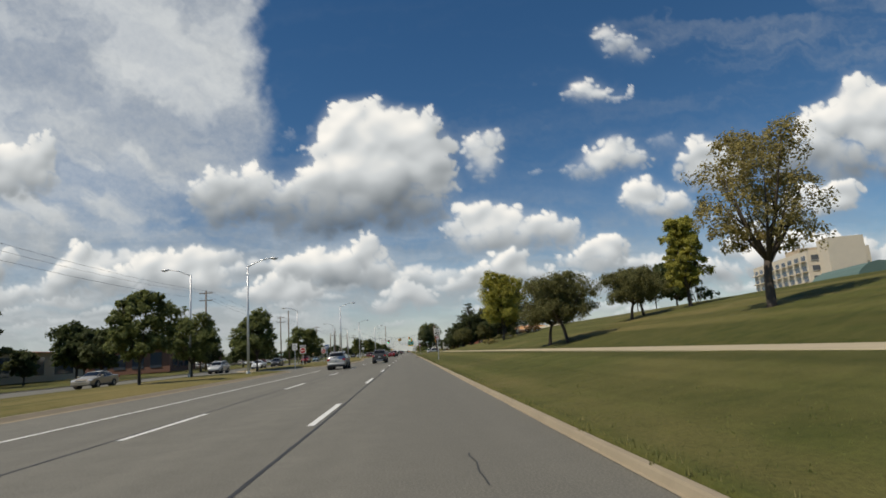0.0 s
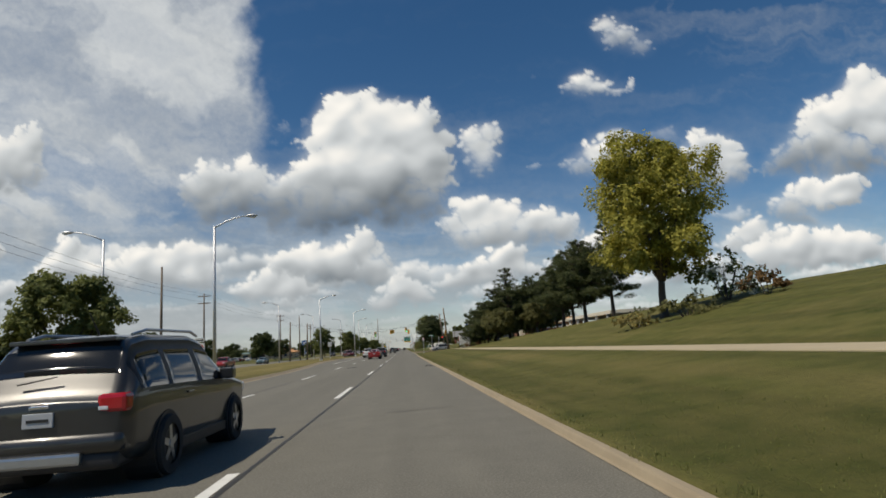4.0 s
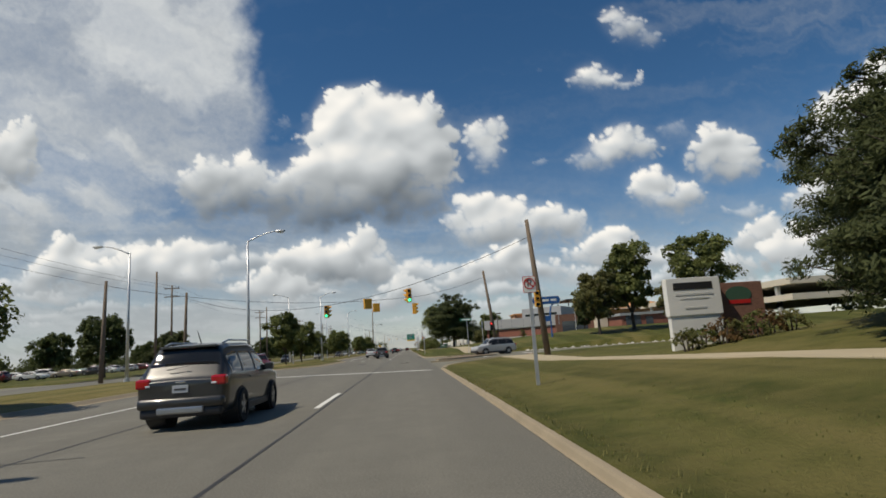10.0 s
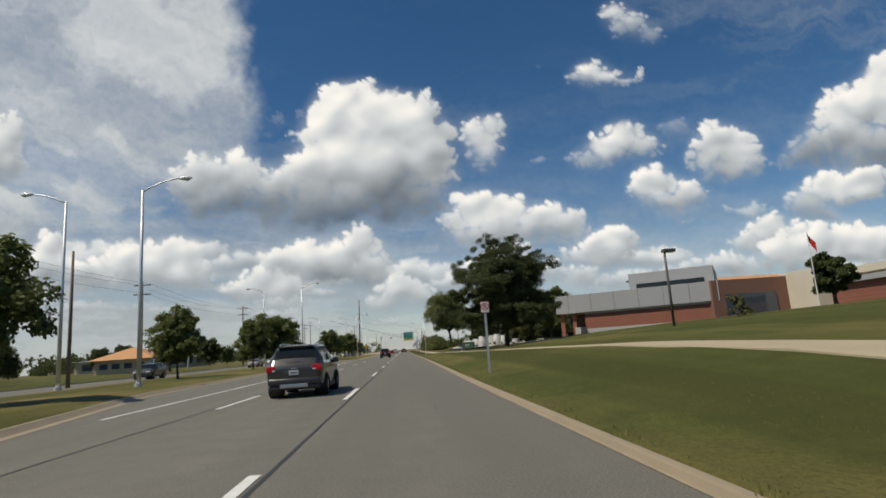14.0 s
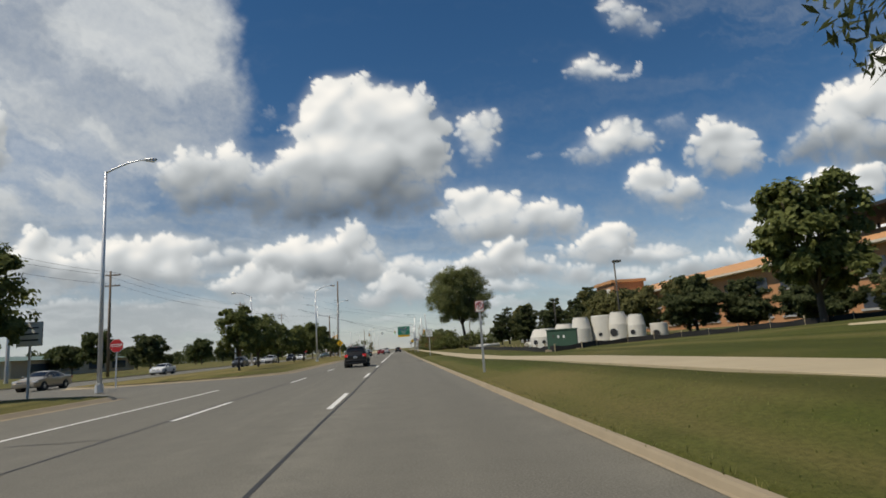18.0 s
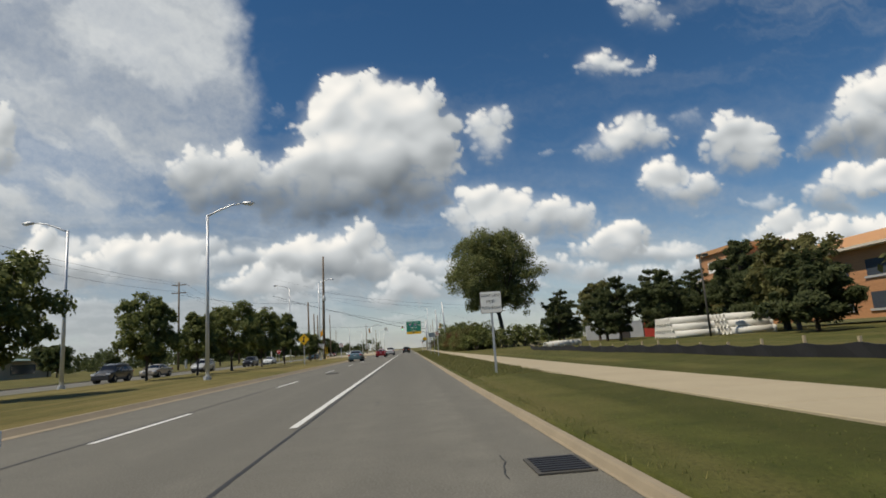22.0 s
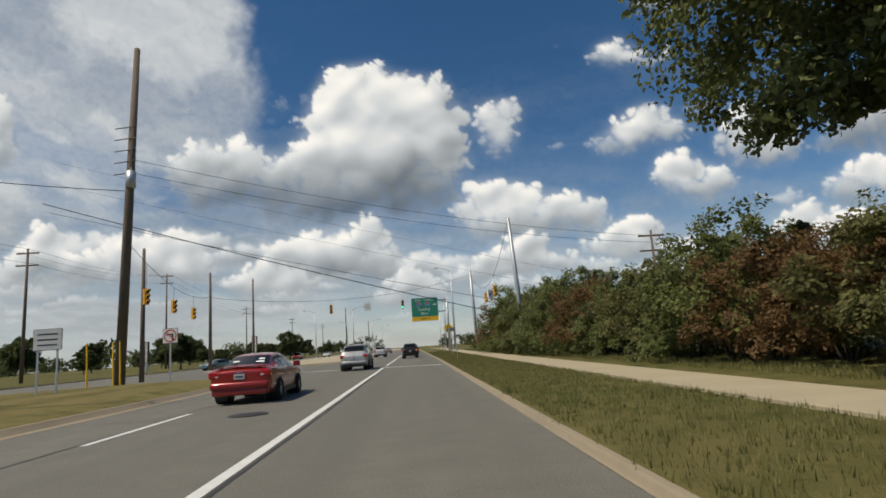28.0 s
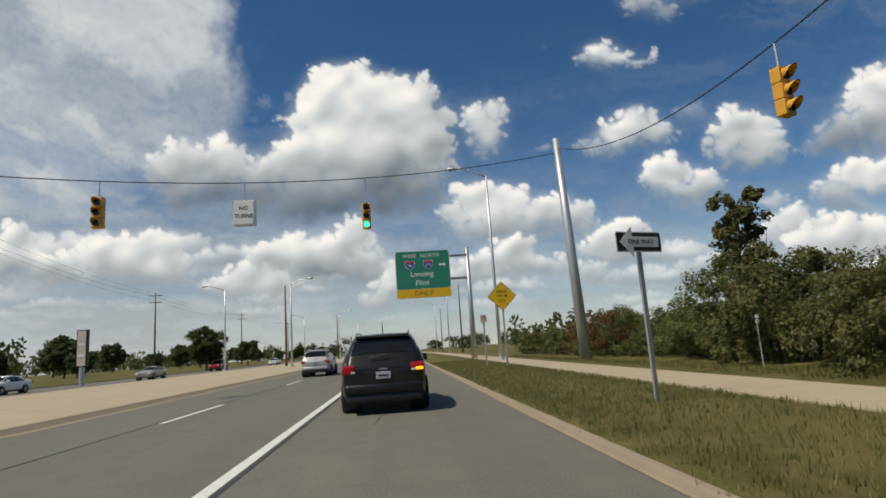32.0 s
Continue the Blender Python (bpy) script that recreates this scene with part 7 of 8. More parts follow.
bank = thing("bank_building", "low bank building of red brick under grey panels", "building", (17.8, 269.5, 1.5), -31.5)
part("brick_wall", boxed(3.2, 17.0, 0, 16, -0.8, 2.4), BRICK, bank, "red brick wall")
part("plinth", boxed(3.12, 17.08, -0.08, 16.0, -0.85, 0.55), WALL_CONCRETE, bank)
part("stone_band", boxed(3.15, 17.05, -0.05, 16.05, 2.22, 2.42), WALL_CONCRETE, bank, "pale stone band")
f = part("fascia", boxed(0, 17.35, -0.35, 16.3, 2.42, 4.5, 0.03), GREYPANEL, bank, "grey metal fascia")
for k in range(6):
    part("joint", boxed(1.5 + 2.6 * k, 1.53 + 2.6 * k, -0.362, -0.345, 2.43, 4.48), TRIMBLACK, f)
u = part("upper_block", boxed(8.0, 17.0, 3.0, 14, 4.5, 6.5, 0.03), GREYPANEL, bank, "set-back grey upper storey")
part("clerestory_window", boxed(8.8, 16.0, 2.95, 3.1, 4.75, 5.25), CARGLASS, u, "dark strip window")
for x in (0.3, 1.7):
    part("column", boxed(x, x + 0.45, 0.2, 0.65, -0.8, 2.42), BRICK, bank, "brick column")
part("back_wall", boxed(0.4, 3.2, 6, 16, -0.8, 2.42), STOREBRICK, bank)
part("stair_cheek", boxed(2.6, 3.2, -2.5, 0.0, -0.9, 0.75), WALL_CONCRETE, bank)
annex = thing("bank_wing", "dark brick wing with a pale entrance pylon", "building", (39.5, 247.0, 1.9))
part("wall", boxed(2.2, 14, 2, 14, -0.8, 2.6), BRICK, annex)
part("pylon", boxed(0.4, 2.0, 9.2, 14.0, -0.8, 4.4, 0.02), CREAM, annex, "pale entrance pylon")
part("canopy", boxed(1.8, 14.3, 1.7, 14, 2.6, 3.1), GREYPANEL, annex)
part("window", boxed(3.0, 6.0, 1.93, 2.1, 0.6, 3.0), WINDOWGLASS, annex)
part("entrance_wall", boxed(-7.8, 0.5, 13.2, 14.6, -0.8, 4.1), STOREBRICK, annex, "shaded brick entrance wall")
part("entrance_window", boxed(-6.5, -1.0, 13.1, 13.25, 0.2, 2.6), WINDOWGLASS, annex)
part("door", boxed(7.0, 8.4, 1.93, 2.1, -0.8, 2.2), WINDOWGLASS, annex)
deck = thing("parking_deck", "pale concrete parking deck behind trees", "building", (62, 228, 2.0))
for k in range(2):
    part("deck_slab", boxed(0, 40, 0, 60, 2.6 + 2.6 * k, 3.6 + 2.6 * k), CREAM, deck)
    for j in range(6):
        part("pillar", boxed(0.3, 0.9, 4 + 10 * j, 4.6 + 10 * j, -1 + 2.6 * k, 2.6 + 2.6 * k), WALL_CONCRETE, deck)

flag = thing("flag_pole", "tall white flag pole on the bank lawn", "flag pole", on_land(31.4, 245.0))
part("pole", tubed([(0, 0, -0.2), (0, 0, 5.9)], [0.05, 0.03], 8), SIGNWHITE, flag)
bm = bmesh.new()
fl = [[bm.verts.new((0.04 + 0.12 * i, 0.08 * math.sin(i * 1.1), 5.8 - 0.55 * j - 0.26 * i * (0.7 + 0.2 * j))) for j in range(2)] for i in range(5)]
for i in range(4):
    bm.faces.new((fl[i][0], fl[i + 1][0], fl[i + 1][1], fl[i][1]))
part("flag", bm, SIGNRED, flag, "drooping striped flag")

bsign = thing("bank_sign", "blue lozenge bank sign on two curved posts", "sign", on_land(18.3, 213.4))
for x in (-0.75, 0.75):
    part("post", tubed([(x * 0.55, 0, -0.3), (x * 0.55, 0, 3.0), (x * 0.75, 0, 3.9), (x * 1.25, 0, 4.3)], [0.12, 0.11, 0.10, 0.09], 8), SIGNBLUE, bsign)
LOZ = [(-1.95, 0.0), (-1.7, -0.52), (1.7, -0.52), (1.95, 0.0), (1.7, 0.52), (-1.7, 0.52)]
p = part("sign_panel", upright(LOZ, -0.16, 0.16, 0, 4.75), SIGNWHITE, bsign)
part("face", upright([(a * 0.96, b * 0.88) for a, b in LOZ], -0.175, -0.155, 0, 4.75), SIGNBLUE, p)
for x0, x1, z in ((-1.35, 0.35, 4.75), (0.6, 1.35, 4.75)):
    part("text_bar", upright([(x0, -0.14), (x1, -0.14), (x1, 0.14), (x0, 0.14)], -0.183, -0.172, 0, z), SIGNWHITE, p)
part("small_panel", upright(plate_outline(0.8, 0.7, 0.05), -0.08, 0.02, 0, 2.4), SIGNBLUE, bsign)
msign = thing("hotel_sign", "white rectangular hotel sign standing on a lawn", "sign", on_land(10.5, 160.6))
p = part("cabinet", boxed(-1.0, 1.0, -0.16, 0.16, 1.10, 2.45, 0.02), PARCHMENT, msign)
for k, (x0, x1, z, h) in enumerate(((-0.75, 0.70, 2.15, 0.13), (-0.7, 0.7, 1.85, 0.03), (-0.55, 0.55, 1.70, 0.02), (-0.4, 0.4, 1.36, 0.025))):
    part("text_bar", upright([(x0, -h), (x1, -h), (x1, h), (x0, h)], -0.172, -0.159, 0, z), SIGNBLACK if k == 0 else SIGNBACK, p)
part("foot", boxed(-0.95, 0.95, -0.12, 0.12, -0.3, 1.12), PARCHMENT, msign)
csign = thing("hotel_sign", "dark stone sign with a green and red oval", "sign", on_land(12.5, 161.0))
p = part("cabinet", boxed(-0.95, 0.85, -0.12, 0.12, -0.3, 2.00, 0.03), STOREBRICK, csign)
part("oval", upright([(0.5 * math.cos(2 * math.pi * k / 20), 0.30 * math.sin(2 * math.pi * k / 20)) for k in range(20)], -0.135, -0.119, -0.1, 1.55), BOXGREEN, p)
part("red_band", upright([(-0.42, -0.07), (0.42, -0.07), (0.42, 0.07), (-0.42, 0.07)], -0.142, -0.133, -0.1, 1.28), SIGNRED, p)


def storeys(root, x0, x1, y0, y1, z0, floors, fh, bays_x, bays_y, wall, balcony=False):
    """Walls with rows of real window openings filled by panes and frames."""
    part("wall", boxed(x0, x1, y0, y1, z0, z0 + floors * fh + 0.8), wall, root)
    for f in range(floors):
        z = z0 + f * fh + 0.9
        for b in range(bays_x):
            w = (x1 - x0) / bays_x
            xa = x0 + w * (b + 0.2)
            p = part("window", boxed(xa, xa + w * 0.6, y0 - 0.05, y0 + 0.1, z, z + fh * 0.5), WINDOWGLASS, root)
            part("sill", boxed(xa - 0.1, xa + w * 0.6 + 0.1, y0 - 0.16, y0 + 0.05, z - 0.14, z), WALL_CONCRETE, p)
        for b in range(bays_y):
            w = (y1 - y0) / bays_y
            ya = y0 + w * (b + 0.2)
            p = part("window", boxed(x0 - 0.05, x0 + 0.1, ya, ya + w * 0.6, z, z + fh * 0.5), WINDOWGLASS, root)
            part("sill", boxed(x0 - 0.9 if balcony else x0 - 0.16, x0 + 0.05, ya - 0.3, ya + w * 0.6 + 0.3, z - 0.24, z - 0.02), CREAM if balcony else WALL_CONCRETE, p)


hotel = thing("hotel_building", "cream hotel block with rows of windows behind a hill", "building", (112, 150, 3.0), -14)
storeys(hotel, 0, 16, 0, 42, 0, 6, 2.9, 3, 9, CREAM, True)
part("stair_tower", boxed(3, 12, -6, 0.0, 0, 20.5), CREAM, hotel)
part("roof_box", boxed(4, 11, 14, 24, 18.2, 20.6), TAN, hotel)
lowh = thing("hotel_annex", "low cream annex with an arched roof", "building", (96, 118, 3.5), -14)
part("wall", boxed(0, 14, 0, 22, 0, 5.5), CREAM, lowh)
part("roof", tubed([(7, -0.6, 5.0), (7, 22.6, 5.0)], [5.2, 5.2], 20), GREENROOF, lowh)
shed = thing("hill_building", "low reddish-roofed building behind the hill", "building", (76, 96, 3.6), -10)
part("wall", boxed(0, 18, 0, 10, 0, 2.6), TAN, shed)
part("roof", prism([(-0.6, -0.6), (18.6, -0.6), (18.6, 10.6), (-0.6, 10.6)], 2.6, 3.4), STOREBRICK, shed)

office = thing("office_building", "long tan brick office with an orange roof", "building", (47, 302, 1.0))
storeys(office, 0, 30, 0, 84, 0, 2, 3.3, 4, 14, TANBRICK)
bm = bmesh.new()
v = [bm.verts.new(c) for c in ((-1.2, -1.2, 7.3), (31, -1.2, 7.3), (31, 85.2, 7.3), (-1.2, 85.2, 7.3), (6, 6, 9.6), (25, 6, 9.6), (25, 78, 9.6), (6, 78, 9.6))]
for q in ((0, 1, 5, 4), (1, 2, 6, 5), (2, 3, 7, 6), (3, 0, 4, 7), (4, 5, 6, 7), (3, 2, 1, 0)):
    bm.faces.new([v[i] for i in q])
part("roof", bm, ORANGEROOF, office, "orange-tan sloping roof")
part("eave", boxed(-1.3, 31.1, -1.3, 85.3, 7.05, 7.32), CREAM, office)
c = part("roof_canopy", boxed(1, 12, 6, 20, 11.0, 11.35), TRIMBLACK, office, "dark flat roof canopy")
for x in (2, 11):
    for y in (7, 19):
        part("canopy_post", boxed(x - 0.12, x + 0.12, y - 0.12, y + 0.12, 8.0, 11.0), TRIMBLACK, c)
tower = part("corner_tower", boxed(-2.5, 4, 70, 80, 0, 10.4), TANBRICK, office, "brick corner tower")
part("tower_cap", boxed(-2.9, 4.4, 69.6, 80.4, 10.4, 11.0), ORANGEROOF, tower)
part("tower_window", boxed(-2.56, -2.4, 72, 78, 7.8, 9.4), SIGNWHITE, tower)

store = thing("store", "long brown brick store with a red portal", "building", (-104, 176, 0.3))
part("wall", boxed(0, 28, 0, 64, 0, 6.0), STOREBRICK, store)
part("parapet", boxed(-0.2, 28.2, -0.2, 64.2, 6.0, 6.5), CREAM, store)
p = part("portal", boxed(26, 29.5, 8, 26, 0, 7.8, 0.05), STORERED, store, "red entrance portal")
part("door", boxed(29.4, 29.6, 12, 22, 0, 3.2), WINDOWGLASS, p)
part("gable", boxed(27.9, 28.8, 40, 54, 0, 7.2), STORERED, store)
for k in range(5):
    part("window", boxed(27.95, 28.1, 28 + 2.3 * k, 29.8 + 2.3 * k, 0.8, 3.2), WINDOWGLASS, store)
store2 = thing("store", "red-fronted diner beside the far carriageway", "building", (-72, 134, 0.4))
part("wall", boxed(0, 14, 0, 18, 0, 3.6), STOREBRICK, store2)
part("roof", prism([(-0.8, -0.8), (14.8, -0.8), (14.8, 18.8), (-0.8, 18.8)], 3.6, 4.6), STORERED, store2)
part("sign_tower", boxed(11, 14.2, 6, 10, 4.6, 6.4), STORERED, store2)
for k in range(4):
    part("window", boxed(13.95, 14.1, 2 + 4 * k, 4.6 + 4 * k, 0.9, 2.8), WINDOWGLASS, store2)


def hip_house(label, at, w, d, wall_h, roof_h, wall, roof, turn=0.0, over=0.9):
    s = thing("low_building", label, "building", at, turn)
    part("wall", boxed(0, w, 0, d, 0, wall_h), wall, s)
    bm = bmesh.new()
    q = min(w, d) / 2 * 0.9
    v = [bm.verts.new(c) for c in ((-over, -over, wall_h), (w + over, -over, wall_h), (w + over, d + over, wall_h), (-over, d + over, wall_h), (q, q, wall_h + roof_h), (w - q, q, wall_h + roof_h), (w - q, d - q, wall_h + roof_h), (q, d - q, wall_h + roof_h))]
    for f in ((0, 1, 5, 4), (1, 2, 6, 5), (2, 3, 7, 6), (3, 0, 4, 7), (4, 5, 6, 7), (3, 2, 1, 0)):
        bm.faces.new([v[i] for i in f])
    part("roof", bm, roof, s)
    for k in range(4):
        part("window", boxed(w - 0.04, w + 0.08, d * (0.1 + 0.22 * k), d * (0.24 + 0.22 * k), 0.9, wall_h - 0.7), WINDOWGLASS, s)
        part("window", boxed(w * (0.1 + 0.22 * k), w * (0.24 + 0.22 * k), -0.08, 0.04, 0.9, wall_h - 0.7), WINDOWGLASS, s)
    return s


hip_house("tan building under a dark flat hip roof", (-76, 66, 0.4), 22, 34, 4.2, 0.9, TAN, STOREBRICK)
hip_house("brick building with a grey-green metal roof", (-60, 112, 0.4), 15, 13, 4.4, 2.0, STOREBRICK, GREENROOF)
hip_house("small building with an orange hip roof", (-58, 316, 0.3), 10, 10, 2.6, 2.2, TAN, ORANGEROOF)
hip_house("long low building behind trees", (-92, 372, 0.3), 20, 50, 3.4, 1.2, TAN, GREENROOF)


def pylon_sign(x, y, high, w, h, face, label):
    s = thing("pylon_sign", label, "sign", (x, y, 0.2))
    part("pole", tubed([(0, 0, -0.3), (0, 0, high)], [0.22, 0.2], 10), GALV, s)
    p = part("cabinet", boxed(-w / 2, w / 2, -0.2, 0.2, high - h, high, 0.04), TRIMBLACK, s)
    part("face", boxed(-w / 2 + 0.1, w / 2 - 0.1, -0.23, -0.19, high - h + 0.1, high - 0.1), face, p)
    for k in range(2):
        part("text_bar", boxed(-w * 0.32, w * 0.32, -0.25, -0.22, high - h * (0.40 + 0.3 * k) - 0.12, high - h * (0.40 + 0.3 * k) + 0.12), SIGNWHITE, p)


pylon_sign(-46, 330, 7.6, 2.6, 2.2, SIGNBLUE, "blue pylon sign on a tall grey pole")
pylon_sign(-40, 300, 2.4, 1.8, 1.0, SIGNBLUE, "low blue business sign beyond the road")
pylon_sign(-42, 128, 3.2, 2.2, 1.1, SIGNRED, "low red business sign beyond the road")
pylon_sign(-44, 418, 7.0, 2.4, 1.8, TRIMBLACK, "dark business sign on a pole")
pylon_sign(-27.5, 480, 4.6, 0.9, 3.2, CREAM, "narrow tan pylon sign in the distance")
pylon_sign(-37.5, 462, 4.2, 0.5, 3.0, CREAM, "narrow tan pylon sign in the distance")

# ---- construction yard ----
def manhole_section(x, y, r, h, cone=True, holes=((200, 0.5),), turn=0.0):
    s = thing("manhole_section", "pale precast concrete manhole section on grass", "concrete section", on_land(x, y, 0.05), turn, "manhole sections")
    n = 28
    prof = [(r, 0.0), (r, h * (0.62 if cone else 0.97)), (r * 0.97, h * (0.64 if cone else 1.0))]
    if cone:
        prof += [(r * 0.80, h * 0.93), (r * 0.74, h * 0.94), (r * 0.74, h), (r * 0.58, h)]
    else:
        prof += [(r * 0.82, h)]
    bm = bmesh.new()
    rings = [[bm.verts.new((p * math.cos(2 * math.pi * k / n), p * math.sin(2 * math.pi * k / n), z)) for k in range(n)] for p, z in prof]
    for a, b in zip(rings, rings[1:]):
        for k in range(n):
            bm.faces.new((a[k], a[(k + 1) % n], b[(k + 1) % n], b[k]))
    bm.faces.new(rings[-1])
    part("barrel", bm, PRECAST, s, "", False)
    part("joint_lip", tubed([(0, 0, h * 0.32), (0, 0, h * 0.34)], [r * 1.012, r * 1.012], 28), PRECAST, s)
    for ang, size in holes:
        a = radians(ang)
        d = Vector((math.cos(a), math.sin(a), 0))
        c = Vector((0, 0, h * 0.36))
        # barrel is not cut through; a black disc gives the hole's inner shade
        part("opening_shade_disc", tubed([c + d * (r - 0.05), c + d * (r + 0.012)], [size * r * 0.55, size * r * 0.55], 16), TRIMBLACK, s, "black disc for the shade inside a round pipe opening")
        part("opening_collar", tubed([c + d * (r - 0.05), c + d * (r + 0.02)], [size * r * 0.62, size * r * 0.60], 16, False), PRECAST, s)
    return s


for k, (x, y, r, h, cone, holes) in enumerate([(10.9, 301.9, 1.12, 1.55, True, ((215, 0.30), (250, 0.22))), (12.0, 300.3, 0.78, 1.75, True, ((228, 0.5), (262, 0.35))), (12.8, 298.8, 0.70, 2.1, True, ()), (14.4, 298.8, 0.78, 2.1, False, ((235, 0.3),)),
                                               (15.1, 297.6, 0.66, 2.2, True, ((215, 0.75),)), (16.1, 296.9, 0.60, 1.9, True, ((220, 0.5),)), (16.2, 299.4, 0.72, 1.9, True, ()), (18.2, 298.0, 0.60, 1.15, False, ((225, 0.75),))]):
    manhole_section(x, y, r, h, cone, holes)
tf = thing("transformer_box", "dark green steel utility transformer box on a pad", "utility box", on_land(9.75, 293.3, 0.03), -20)
b = part("cabinet", boxed(-0.9, 0.9, -0.6, 0.6, 0.1, 1.25, 0.03), BOXGREEN, tf)
part("lid", boxed(-0.94, 0.94, -0.64, 0.64, 1.22, 1.30, 0.02), BOXGREEN, tf)
part("pad", boxed(-1.05, 1.05, -0.8, 0.8, -0.1, 0.1), CONCRETE, tf)
for x in (-0.2, 0.12):
    part("warning_label", boxed(x - 0.06, x + 0.06, -0.612, -0.598, 0.75, 0.92), SIGNWHITE, b)
part("hasp", boxed(-0.55, -0.45, -0.62, -0.598, 0.8, 0.95), IRON, b)


def pipe_thing(x, y, z, length, r, turn):
    s = thing("concrete_pipe", "pale precast concrete pipe in a stack", "pipe", (x, y, z), turn, "stacked pipes")
    bm = bmesh.new()
    n = 18
    prof = [(r * 0.78, 0.0), (r, 0.0), (r, length), (r * 0.78, length)]
    rings = [[bm.verts.new((ly, pr * math.cos(2 * math.pi * k / n), r + pr * math.sin(2 * math.pi * k / n))) for k in range(n)] for pr, ly in prof]
    for a, b in zip(rings, rings[1:] + rings[:1]):
        for k in range(n):
            bm.faces.new((a[k], a[(k + 1) % n], b[(k + 1) % n], b[k]))
    bmesh.ops.recalc_face_normals(bm, faces=bm.faces[:])
    part("barrel", bm, PRECAST, s, "", True)
    part("bell", tubed([(length - 0.25, 0, r), (length, 0, r)], [r * 1.12, r * 1.12], 18, False), PRECAST, s)


zb = land(24.0, 351)
for x0, y0 in ((22.6, 347.6), (26.4, 345.6)):
    for row in range(3):
        for k in range(8 - row):
            pipe_thing(x0 + 0.08 * k, y0 + 0.72 * k + 0.36 * row, zb - 0.02 + 0.58 * row, 3.4, 0.32, -14)
for k, (x, y) in enumerate([(12.5, 352), (13.2, 353.0), (13.9, 353.8), (11.0, 309.0)]):
    pipe_thing(x, y, land(x, y) - 0.02, 3.2, 0.30, 30)


def container(x, y, turn, material, label, bars=False):
    s = thing("shipping_container", label, "container", on_land(x, y, 0.02), turn)
    b = part("box", boxed(-3.05, 3.05, -1.22, 1.22, 0.12, 2.59, 0.02), material, s)
    for k in range(26):
        part("rib", boxed(-2.95 + 0.23 * k, -2.85 + 0.23 * k, -1.25, -1.215, 0.25, 2.45), material, b)
    for z in (0.12, 2.5):
        part("rail", boxed(-3.06, 3.06, -1.26, -1.2, z, z + 0.12), material, b)
    if bars:
        for x0, x1, h in ((-1.4, -0.95, 0.30), (-0.75, 0.9, 0.22)):
            part("text_bar", boxed(x0, x1, -1.275, -1.25, 1.35, 1.35 + h * 2), SIGNWHITE, b)
        part("logo_square", boxed(-2.7, -2.45, -1.275, -1.25, 2.0, 2.25), SIGNWHITE, b)


container(36.0, 377.0, -40, REDSTEEL, "red steel shipping container with white lettering bars", True)
container(30.5, 386.0, -50, GREYSTEEL, "grey steel shipping container behind trees")
container(35.0, 389.0, -50, GREYSTEEL, "grey steel shipping container behind trees")
fence = thing("silt_fence", "sagging black silt fence on wooden stakes", "fence", (0, 0, 0))
fx = [(26, 283), (21, 287), (17.0, 292.5), (14.6, 295), (12.4, 294.8), (10.6, 292.3), (8.9, 292.2), (9.0, 297), (9.5, 303), (9.7, 312), (10.3, 325), (10.6, 335), (11.0, 350), (12.3, 357), (14.8, 369)]
pts = []
for (x0, y0), (x1, y1) in zip(fx, fx[1:]):
    n = max(1, int(math.hypot(x1 - x0, y1 - y0) / 1.7))
    pts += [(x0 + (x1 - x0) * k / n, y0 + (y1 - y0) * k / n) for k in range(n)]
for k, (x, y) in enumerate(pts):
    z = land(x, y)
    part("stake", boxed(x - 0.03, x + 0.03, y - 0.03, y + 0.03, z - 0.2, z + 0.46 + 0.06 * math.sin(5 * k)), STAKE, fence)
    if k + 1 < len(pts):
        x1, y1 = pts[k + 1]
        z1 = land(x1, y1)
        v, f = [], []
        for i in range(5):
            t = i / 4
            px, py, pz = x + (x1 - x) * t, y + (y1 - y) * t, z + (z1 - z) * t
            sag = 0.10 * math.sin(math.pi * t) * (0.6 + 0.4 * math.sin(3 * k))
            v += [(px - 0.04, py, pz - 0.05), (px - 0.04 - 0.06 * math.sin(math.pi * t), py, pz + 0.34 - sag), (px - 0.02, py, pz + 0.34 - sag), (px - 0.02, py, pz - 0.05)]
        for i in range(4):
            for j in range(4):
                f.append((4 * i + j, 4 * i + (j + 1) % 4, 4 * i + 4 + (j + 1) % 4, 4 * i + 4 + j))
        mesh_part("fabric", v, f, SILT, fence)

# ---- ground details ----
def cover(x, y, r, label, square=False, z=0.004):
    s = thing("manhole_cover", label, "manhole cover", (x, y, z))
    if square:
        part("frame", boxed(-r, r, -r * 1.3, r * 1.3, 0.0, 0.014), IRON, s)
        for k in range(7):
            part("bar", boxed(-r * 0.85, r * 0.85, -r * 1.1 + k * r * 0.35, -r * 1.1 + k * r * 0.35 + 0.05, 0.012, 0.024), TRIMBLACK, s)
    else:
        part("frame", tubed([(0, 0, 0.0), (0, 0, 0.012)], [r, r], 24), IRON, s)
        part("lid", tubed([(0, 0, 0.011), (0, 0, 0.018)], [r * 0.86, r * 0.86], 24), TRIMBLACK, s)


cover(1.30, 95.4, 0.26, "iron drain grate in the gutter", True)
cover(1.33, 305.6, 0.26, "iron drain grate in the gutter", True)
cover(1.4, 205.4, 0.26, "iron drain grate in the gutter", True)
cover(-0.14, 187.0, 0.36, "round iron manhole cover in asphalt")
cover(3.45, 183.4, 0.40, "round iron manhole cover in a patched street")
cover(-3.94, 192.5, 0.36, "round iron manhole cover in asphalt")
cover(-6.6, 51.0, 0.38, "round iron manhole cover in asphalt")
cover(-4.0, 103.0, 0.38, "round iron manhole cover in asphalt")
cover(-3.7, 352.0, 0.42, "round iron manhole cover in asphalt")
cover(-4.4, 334.0, 0.40, "round iron manhole cover in asphalt")
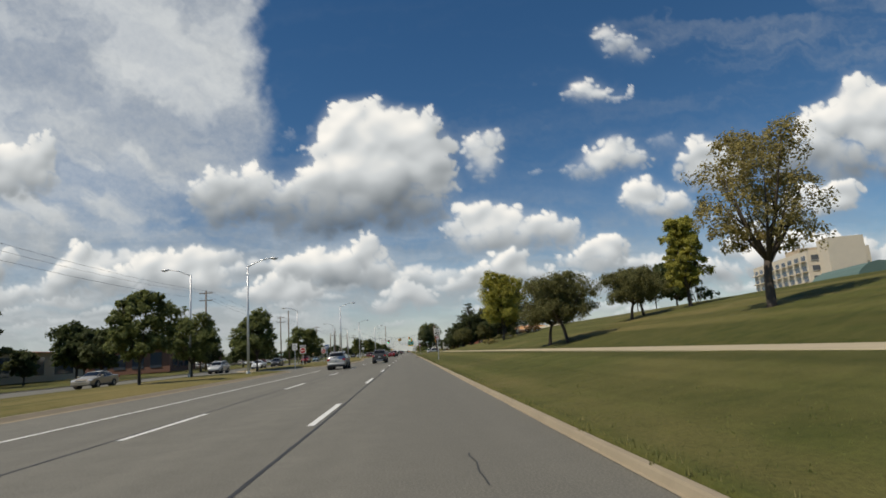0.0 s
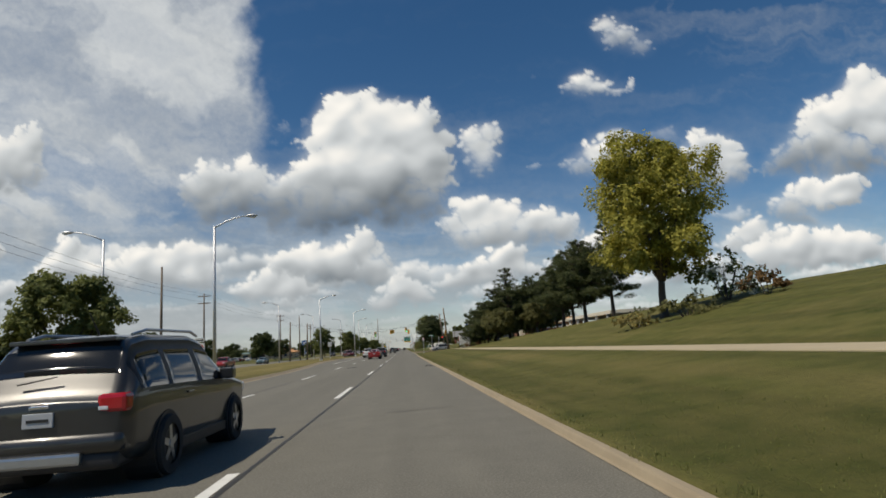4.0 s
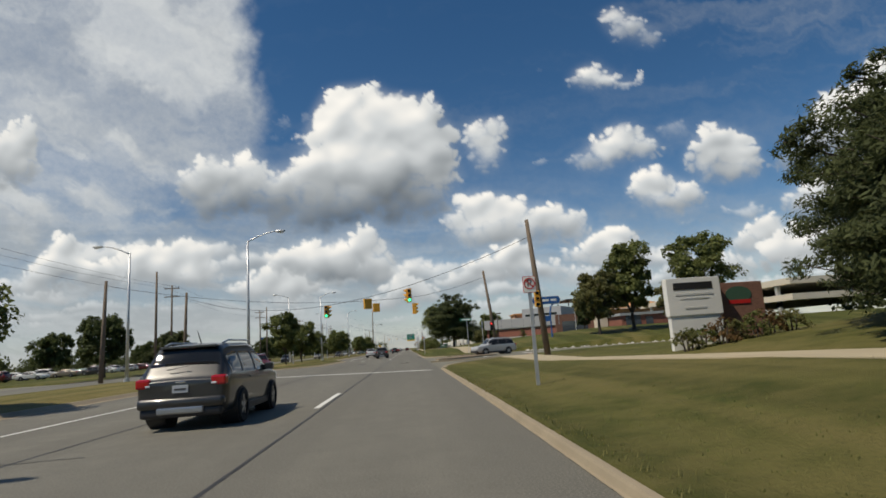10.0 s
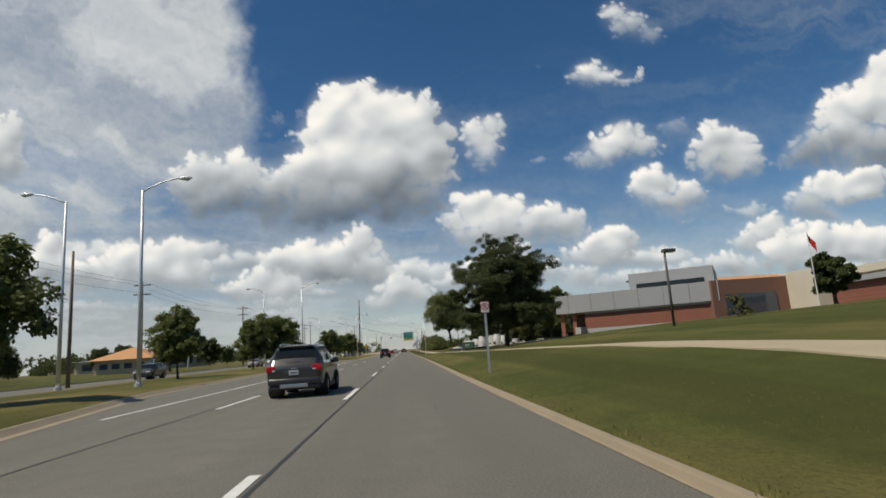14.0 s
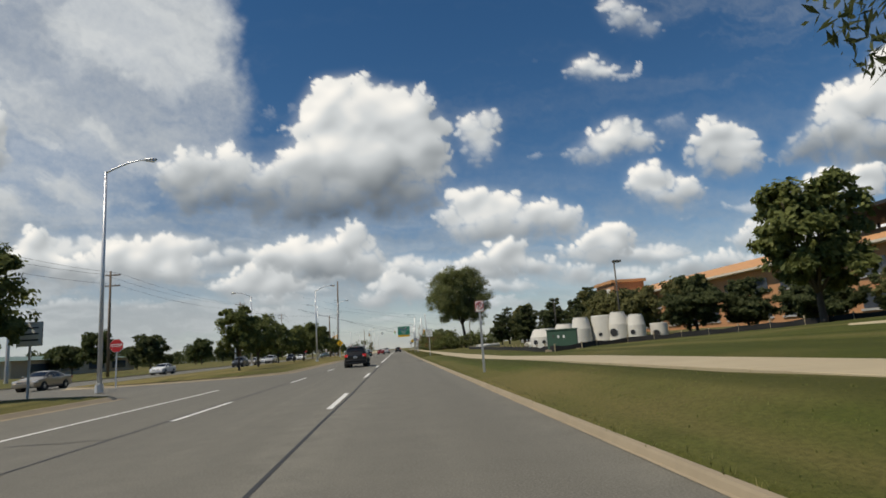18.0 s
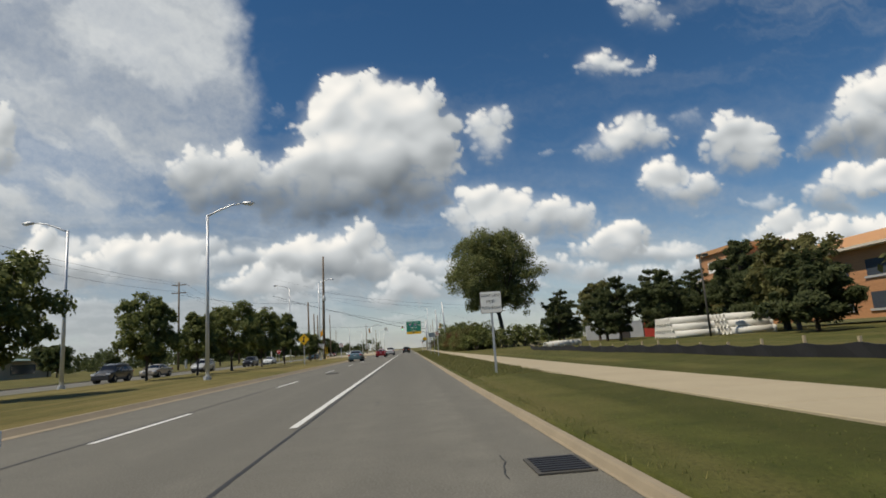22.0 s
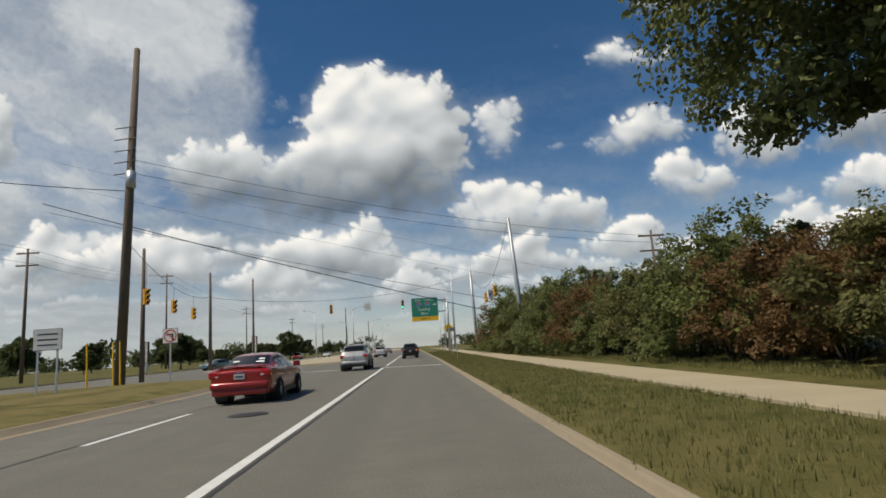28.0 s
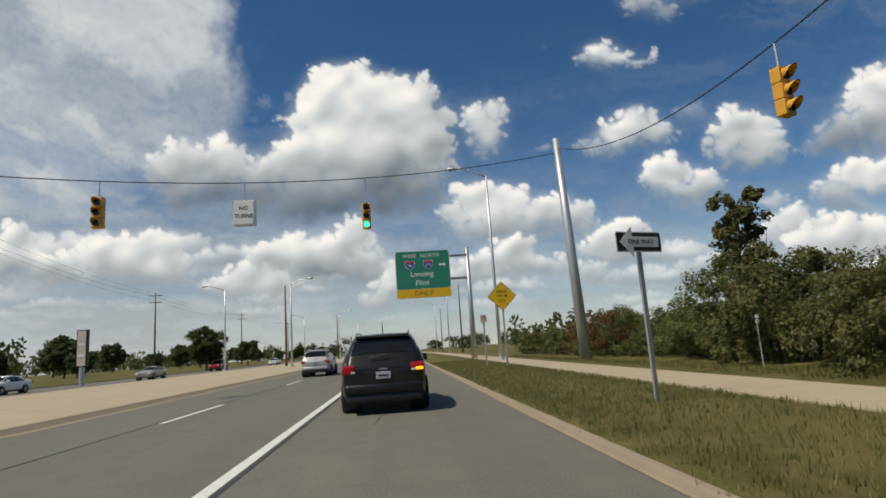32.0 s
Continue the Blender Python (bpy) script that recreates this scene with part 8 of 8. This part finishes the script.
cover(-3.4, 391.0, 0.40, "round iron manhole cover in asphalt")
rk = random.Random(21)


def crack(x0, y0, x1, y1, w=0.05, wob=0.25):
    n = max(6, int(math.hypot(x1 - x0, y1 - y0) / 0.5))
    pts = []
    for k in range(n + 1):
        t = k / n
        pts.append((x0 + (x1 - x0) * t + wob * noise.noise((x0 + 3 * t, y0 * 0.3, 5.0)) * math.sin(math.pi * t), y0 + (y1 - y0) * t + wob * noise.noise((7.0, y0 + 4 * t, x0))))
    ob = stripe("crack", pts, w * (0.7 + 0.6 * rk.random()), "dark tar-filled crack in asphalt", TAR, 0.0045)


for k in range(44):
    y = 4 + 11.0 * k + 6 * rk.random()
    if rk.random() < 0.6:
        x = -7 + 7.5 * rk.random()
        crack(x, y, x + 0.8 + 1.8 * rk.random(), y + 0.3 * (rk.random() - 0.5), 0.035)
    else:
        x = -1.2 + 2.6 * rk.random()
        crack(x, y, x + 0.3 * (rk.random() - 0.5), y + 1 + 2.5 * rk.random(), 0.014, 0.12)
crack(2.2, 204.0, 3.4, 184.0, 0.055, 0.5)
crack(3.4, 184.0, 5.2, 178.5, 0.055, 0.5)
crack(1.35, 120.9, 1.15, 118.6, 0.07, 0.3)
crack(0.86, 133.7, 1.58, 133.4, 0.05, 0.1)
for k, (x, y, w, d) in enumerate([(0.2, 304, 1.2, 0.7), (-3.4, 427, 1.6, 0.9)]):
    o = [(x - w / 2, y - d / 2), (x, y - d / 2 + 0.05), (x + w / 2, y - d / 2 + 0.04), (x + w / 2 - 0.03, y), (x + w / 2 + 0.05, y + d / 2), (x, y + d / 2 - 0.04), (x - w / 2 + 0.04, y + d / 2)]
    ob = part("asphalt_patch", prism(o, -0.01, 0.0042), TAR_PATCH)
    tagged(ob, "slightly darker asphalt patch in the roadway", "road patch", kind="structure")
rock = random.Random(33)
stones = thing("stone_edging", "row of pale broken stones beside a side street", "stones", (0, 0, 0))
for k in range(60):
    x, y = 13.0 + 0.42 * k + 0.3 * rock.random(), 202.2 + 0.9 * rock.random()
    bm = bmesh.new()
    bmesh.ops.create_icosphere(bm, subdivisions=1, radius=0.16 + 0.12 * rock.random())
    for vv in bm.verts:
        vv.co *= 0.75 + 0.5 * rock.random()
        vv.co.z *= 0.7
    bm.transform(Matrix.Translation((x, y, land(x, y) + 0.05)))
    part("stone", bm, RIPRAP, stones)
for x, y in ((11.3, 163.4), (8.6, 441.0), (2.98, 418.6)):
    s = thing("marker_post", "thin steel marker post with two round white reflectors in grass", "post", on_land(x, y))
    part("post", tubed([(0, 0, -0.2), (0, 0, 1.1)], [0.016, 0.014], 8), GALV, s)
    for z in (1.08, 1.20):
        part("reflector", tubed([(0, -0.03, z), (0, -0.015, z)], [0.052, 0.052], 14), SIGNWHITE, s, "round white reflector")


def tufts(name, x0, x1, y0, y1, count, high, material, seed, label, gap=None):
    """Standing blades of long grass and weeds."""
    rng = np.random.RandomState(seed)
    v, f = [], []
    for k in range(count):
        x, y = x0 + (x1 - x0) * rng.rand(), y0 + (y1 - y0) * rng.rand()
        wx = curve(WALK_X, y)
        if wx - 0.1 < x < wx + 2.3 or 160 < y < 207:
            continue
        z = land(x, y) - 0.01
        for j in range(5):
            a = 2 * math.pi * rng.rand()
            h = high * (0.5 + 0.8 * rng.rand())
            lx, ly = 0.4 * h * math.cos(a), 0.4 * h * math.sin(a)
            bx, by = x + 0.05 * rng.normal(), y + 0.05 * rng.normal()
            w = 0.006 + 0.05 * h * 0.25
            m = len(v)
            v += [(bx - w * math.sin(a), by + w * math.cos(a), z), (bx + w * math.sin(a), by - w * math.cos(a), z), (bx + lx, by + ly, z + h)]
            f.append((m, m + 1, m + 2))
    ob = mesh_part(name, v, f, material)
    return tagged(ob, label, "grass", kind="stuff")


GRASS_BLADE = leaf_material("grass_blades", (0.075, 0.10, 0.025), (0.17, 0.165, 0.06))
WEED_BLADE = leaf_material("weed_blades", (0.075, 0.09, 0.025), (0.26, 0.22, 0.09))
tufts("verge_grass", 1.98, 4.4, -5, 318, 12000, 0.028, GRASS_BLADE, 301, "short tufts of mown verge grass")
tufts("verge_weeds", 1.9, 5.2, 318, 470, 26000, 0.085, WEED_BLADE, 303, "long dry roadside grass and weeds")
tufts("kerb_weeds", 1.84, 2.06, -5, 470, 2600, 0.06, WEED_BLADE, 304, "weeds growing along the kerb")
tufts("hedge_foot", 6.9, 8.6, 384, 470, 8000, 0.12, WEED_BLADE, 305, "long weeds at the foot of a hedge")

# ---- from units of the plan to metres ----
for ob in list(scene.objects):
    if ob.parent is None and ob.type in ("MESH", "EMPTY") and ob is not backdrop:
        ob.location = ob.location * UNIT
        ob.scale = ob.scale * UNIT
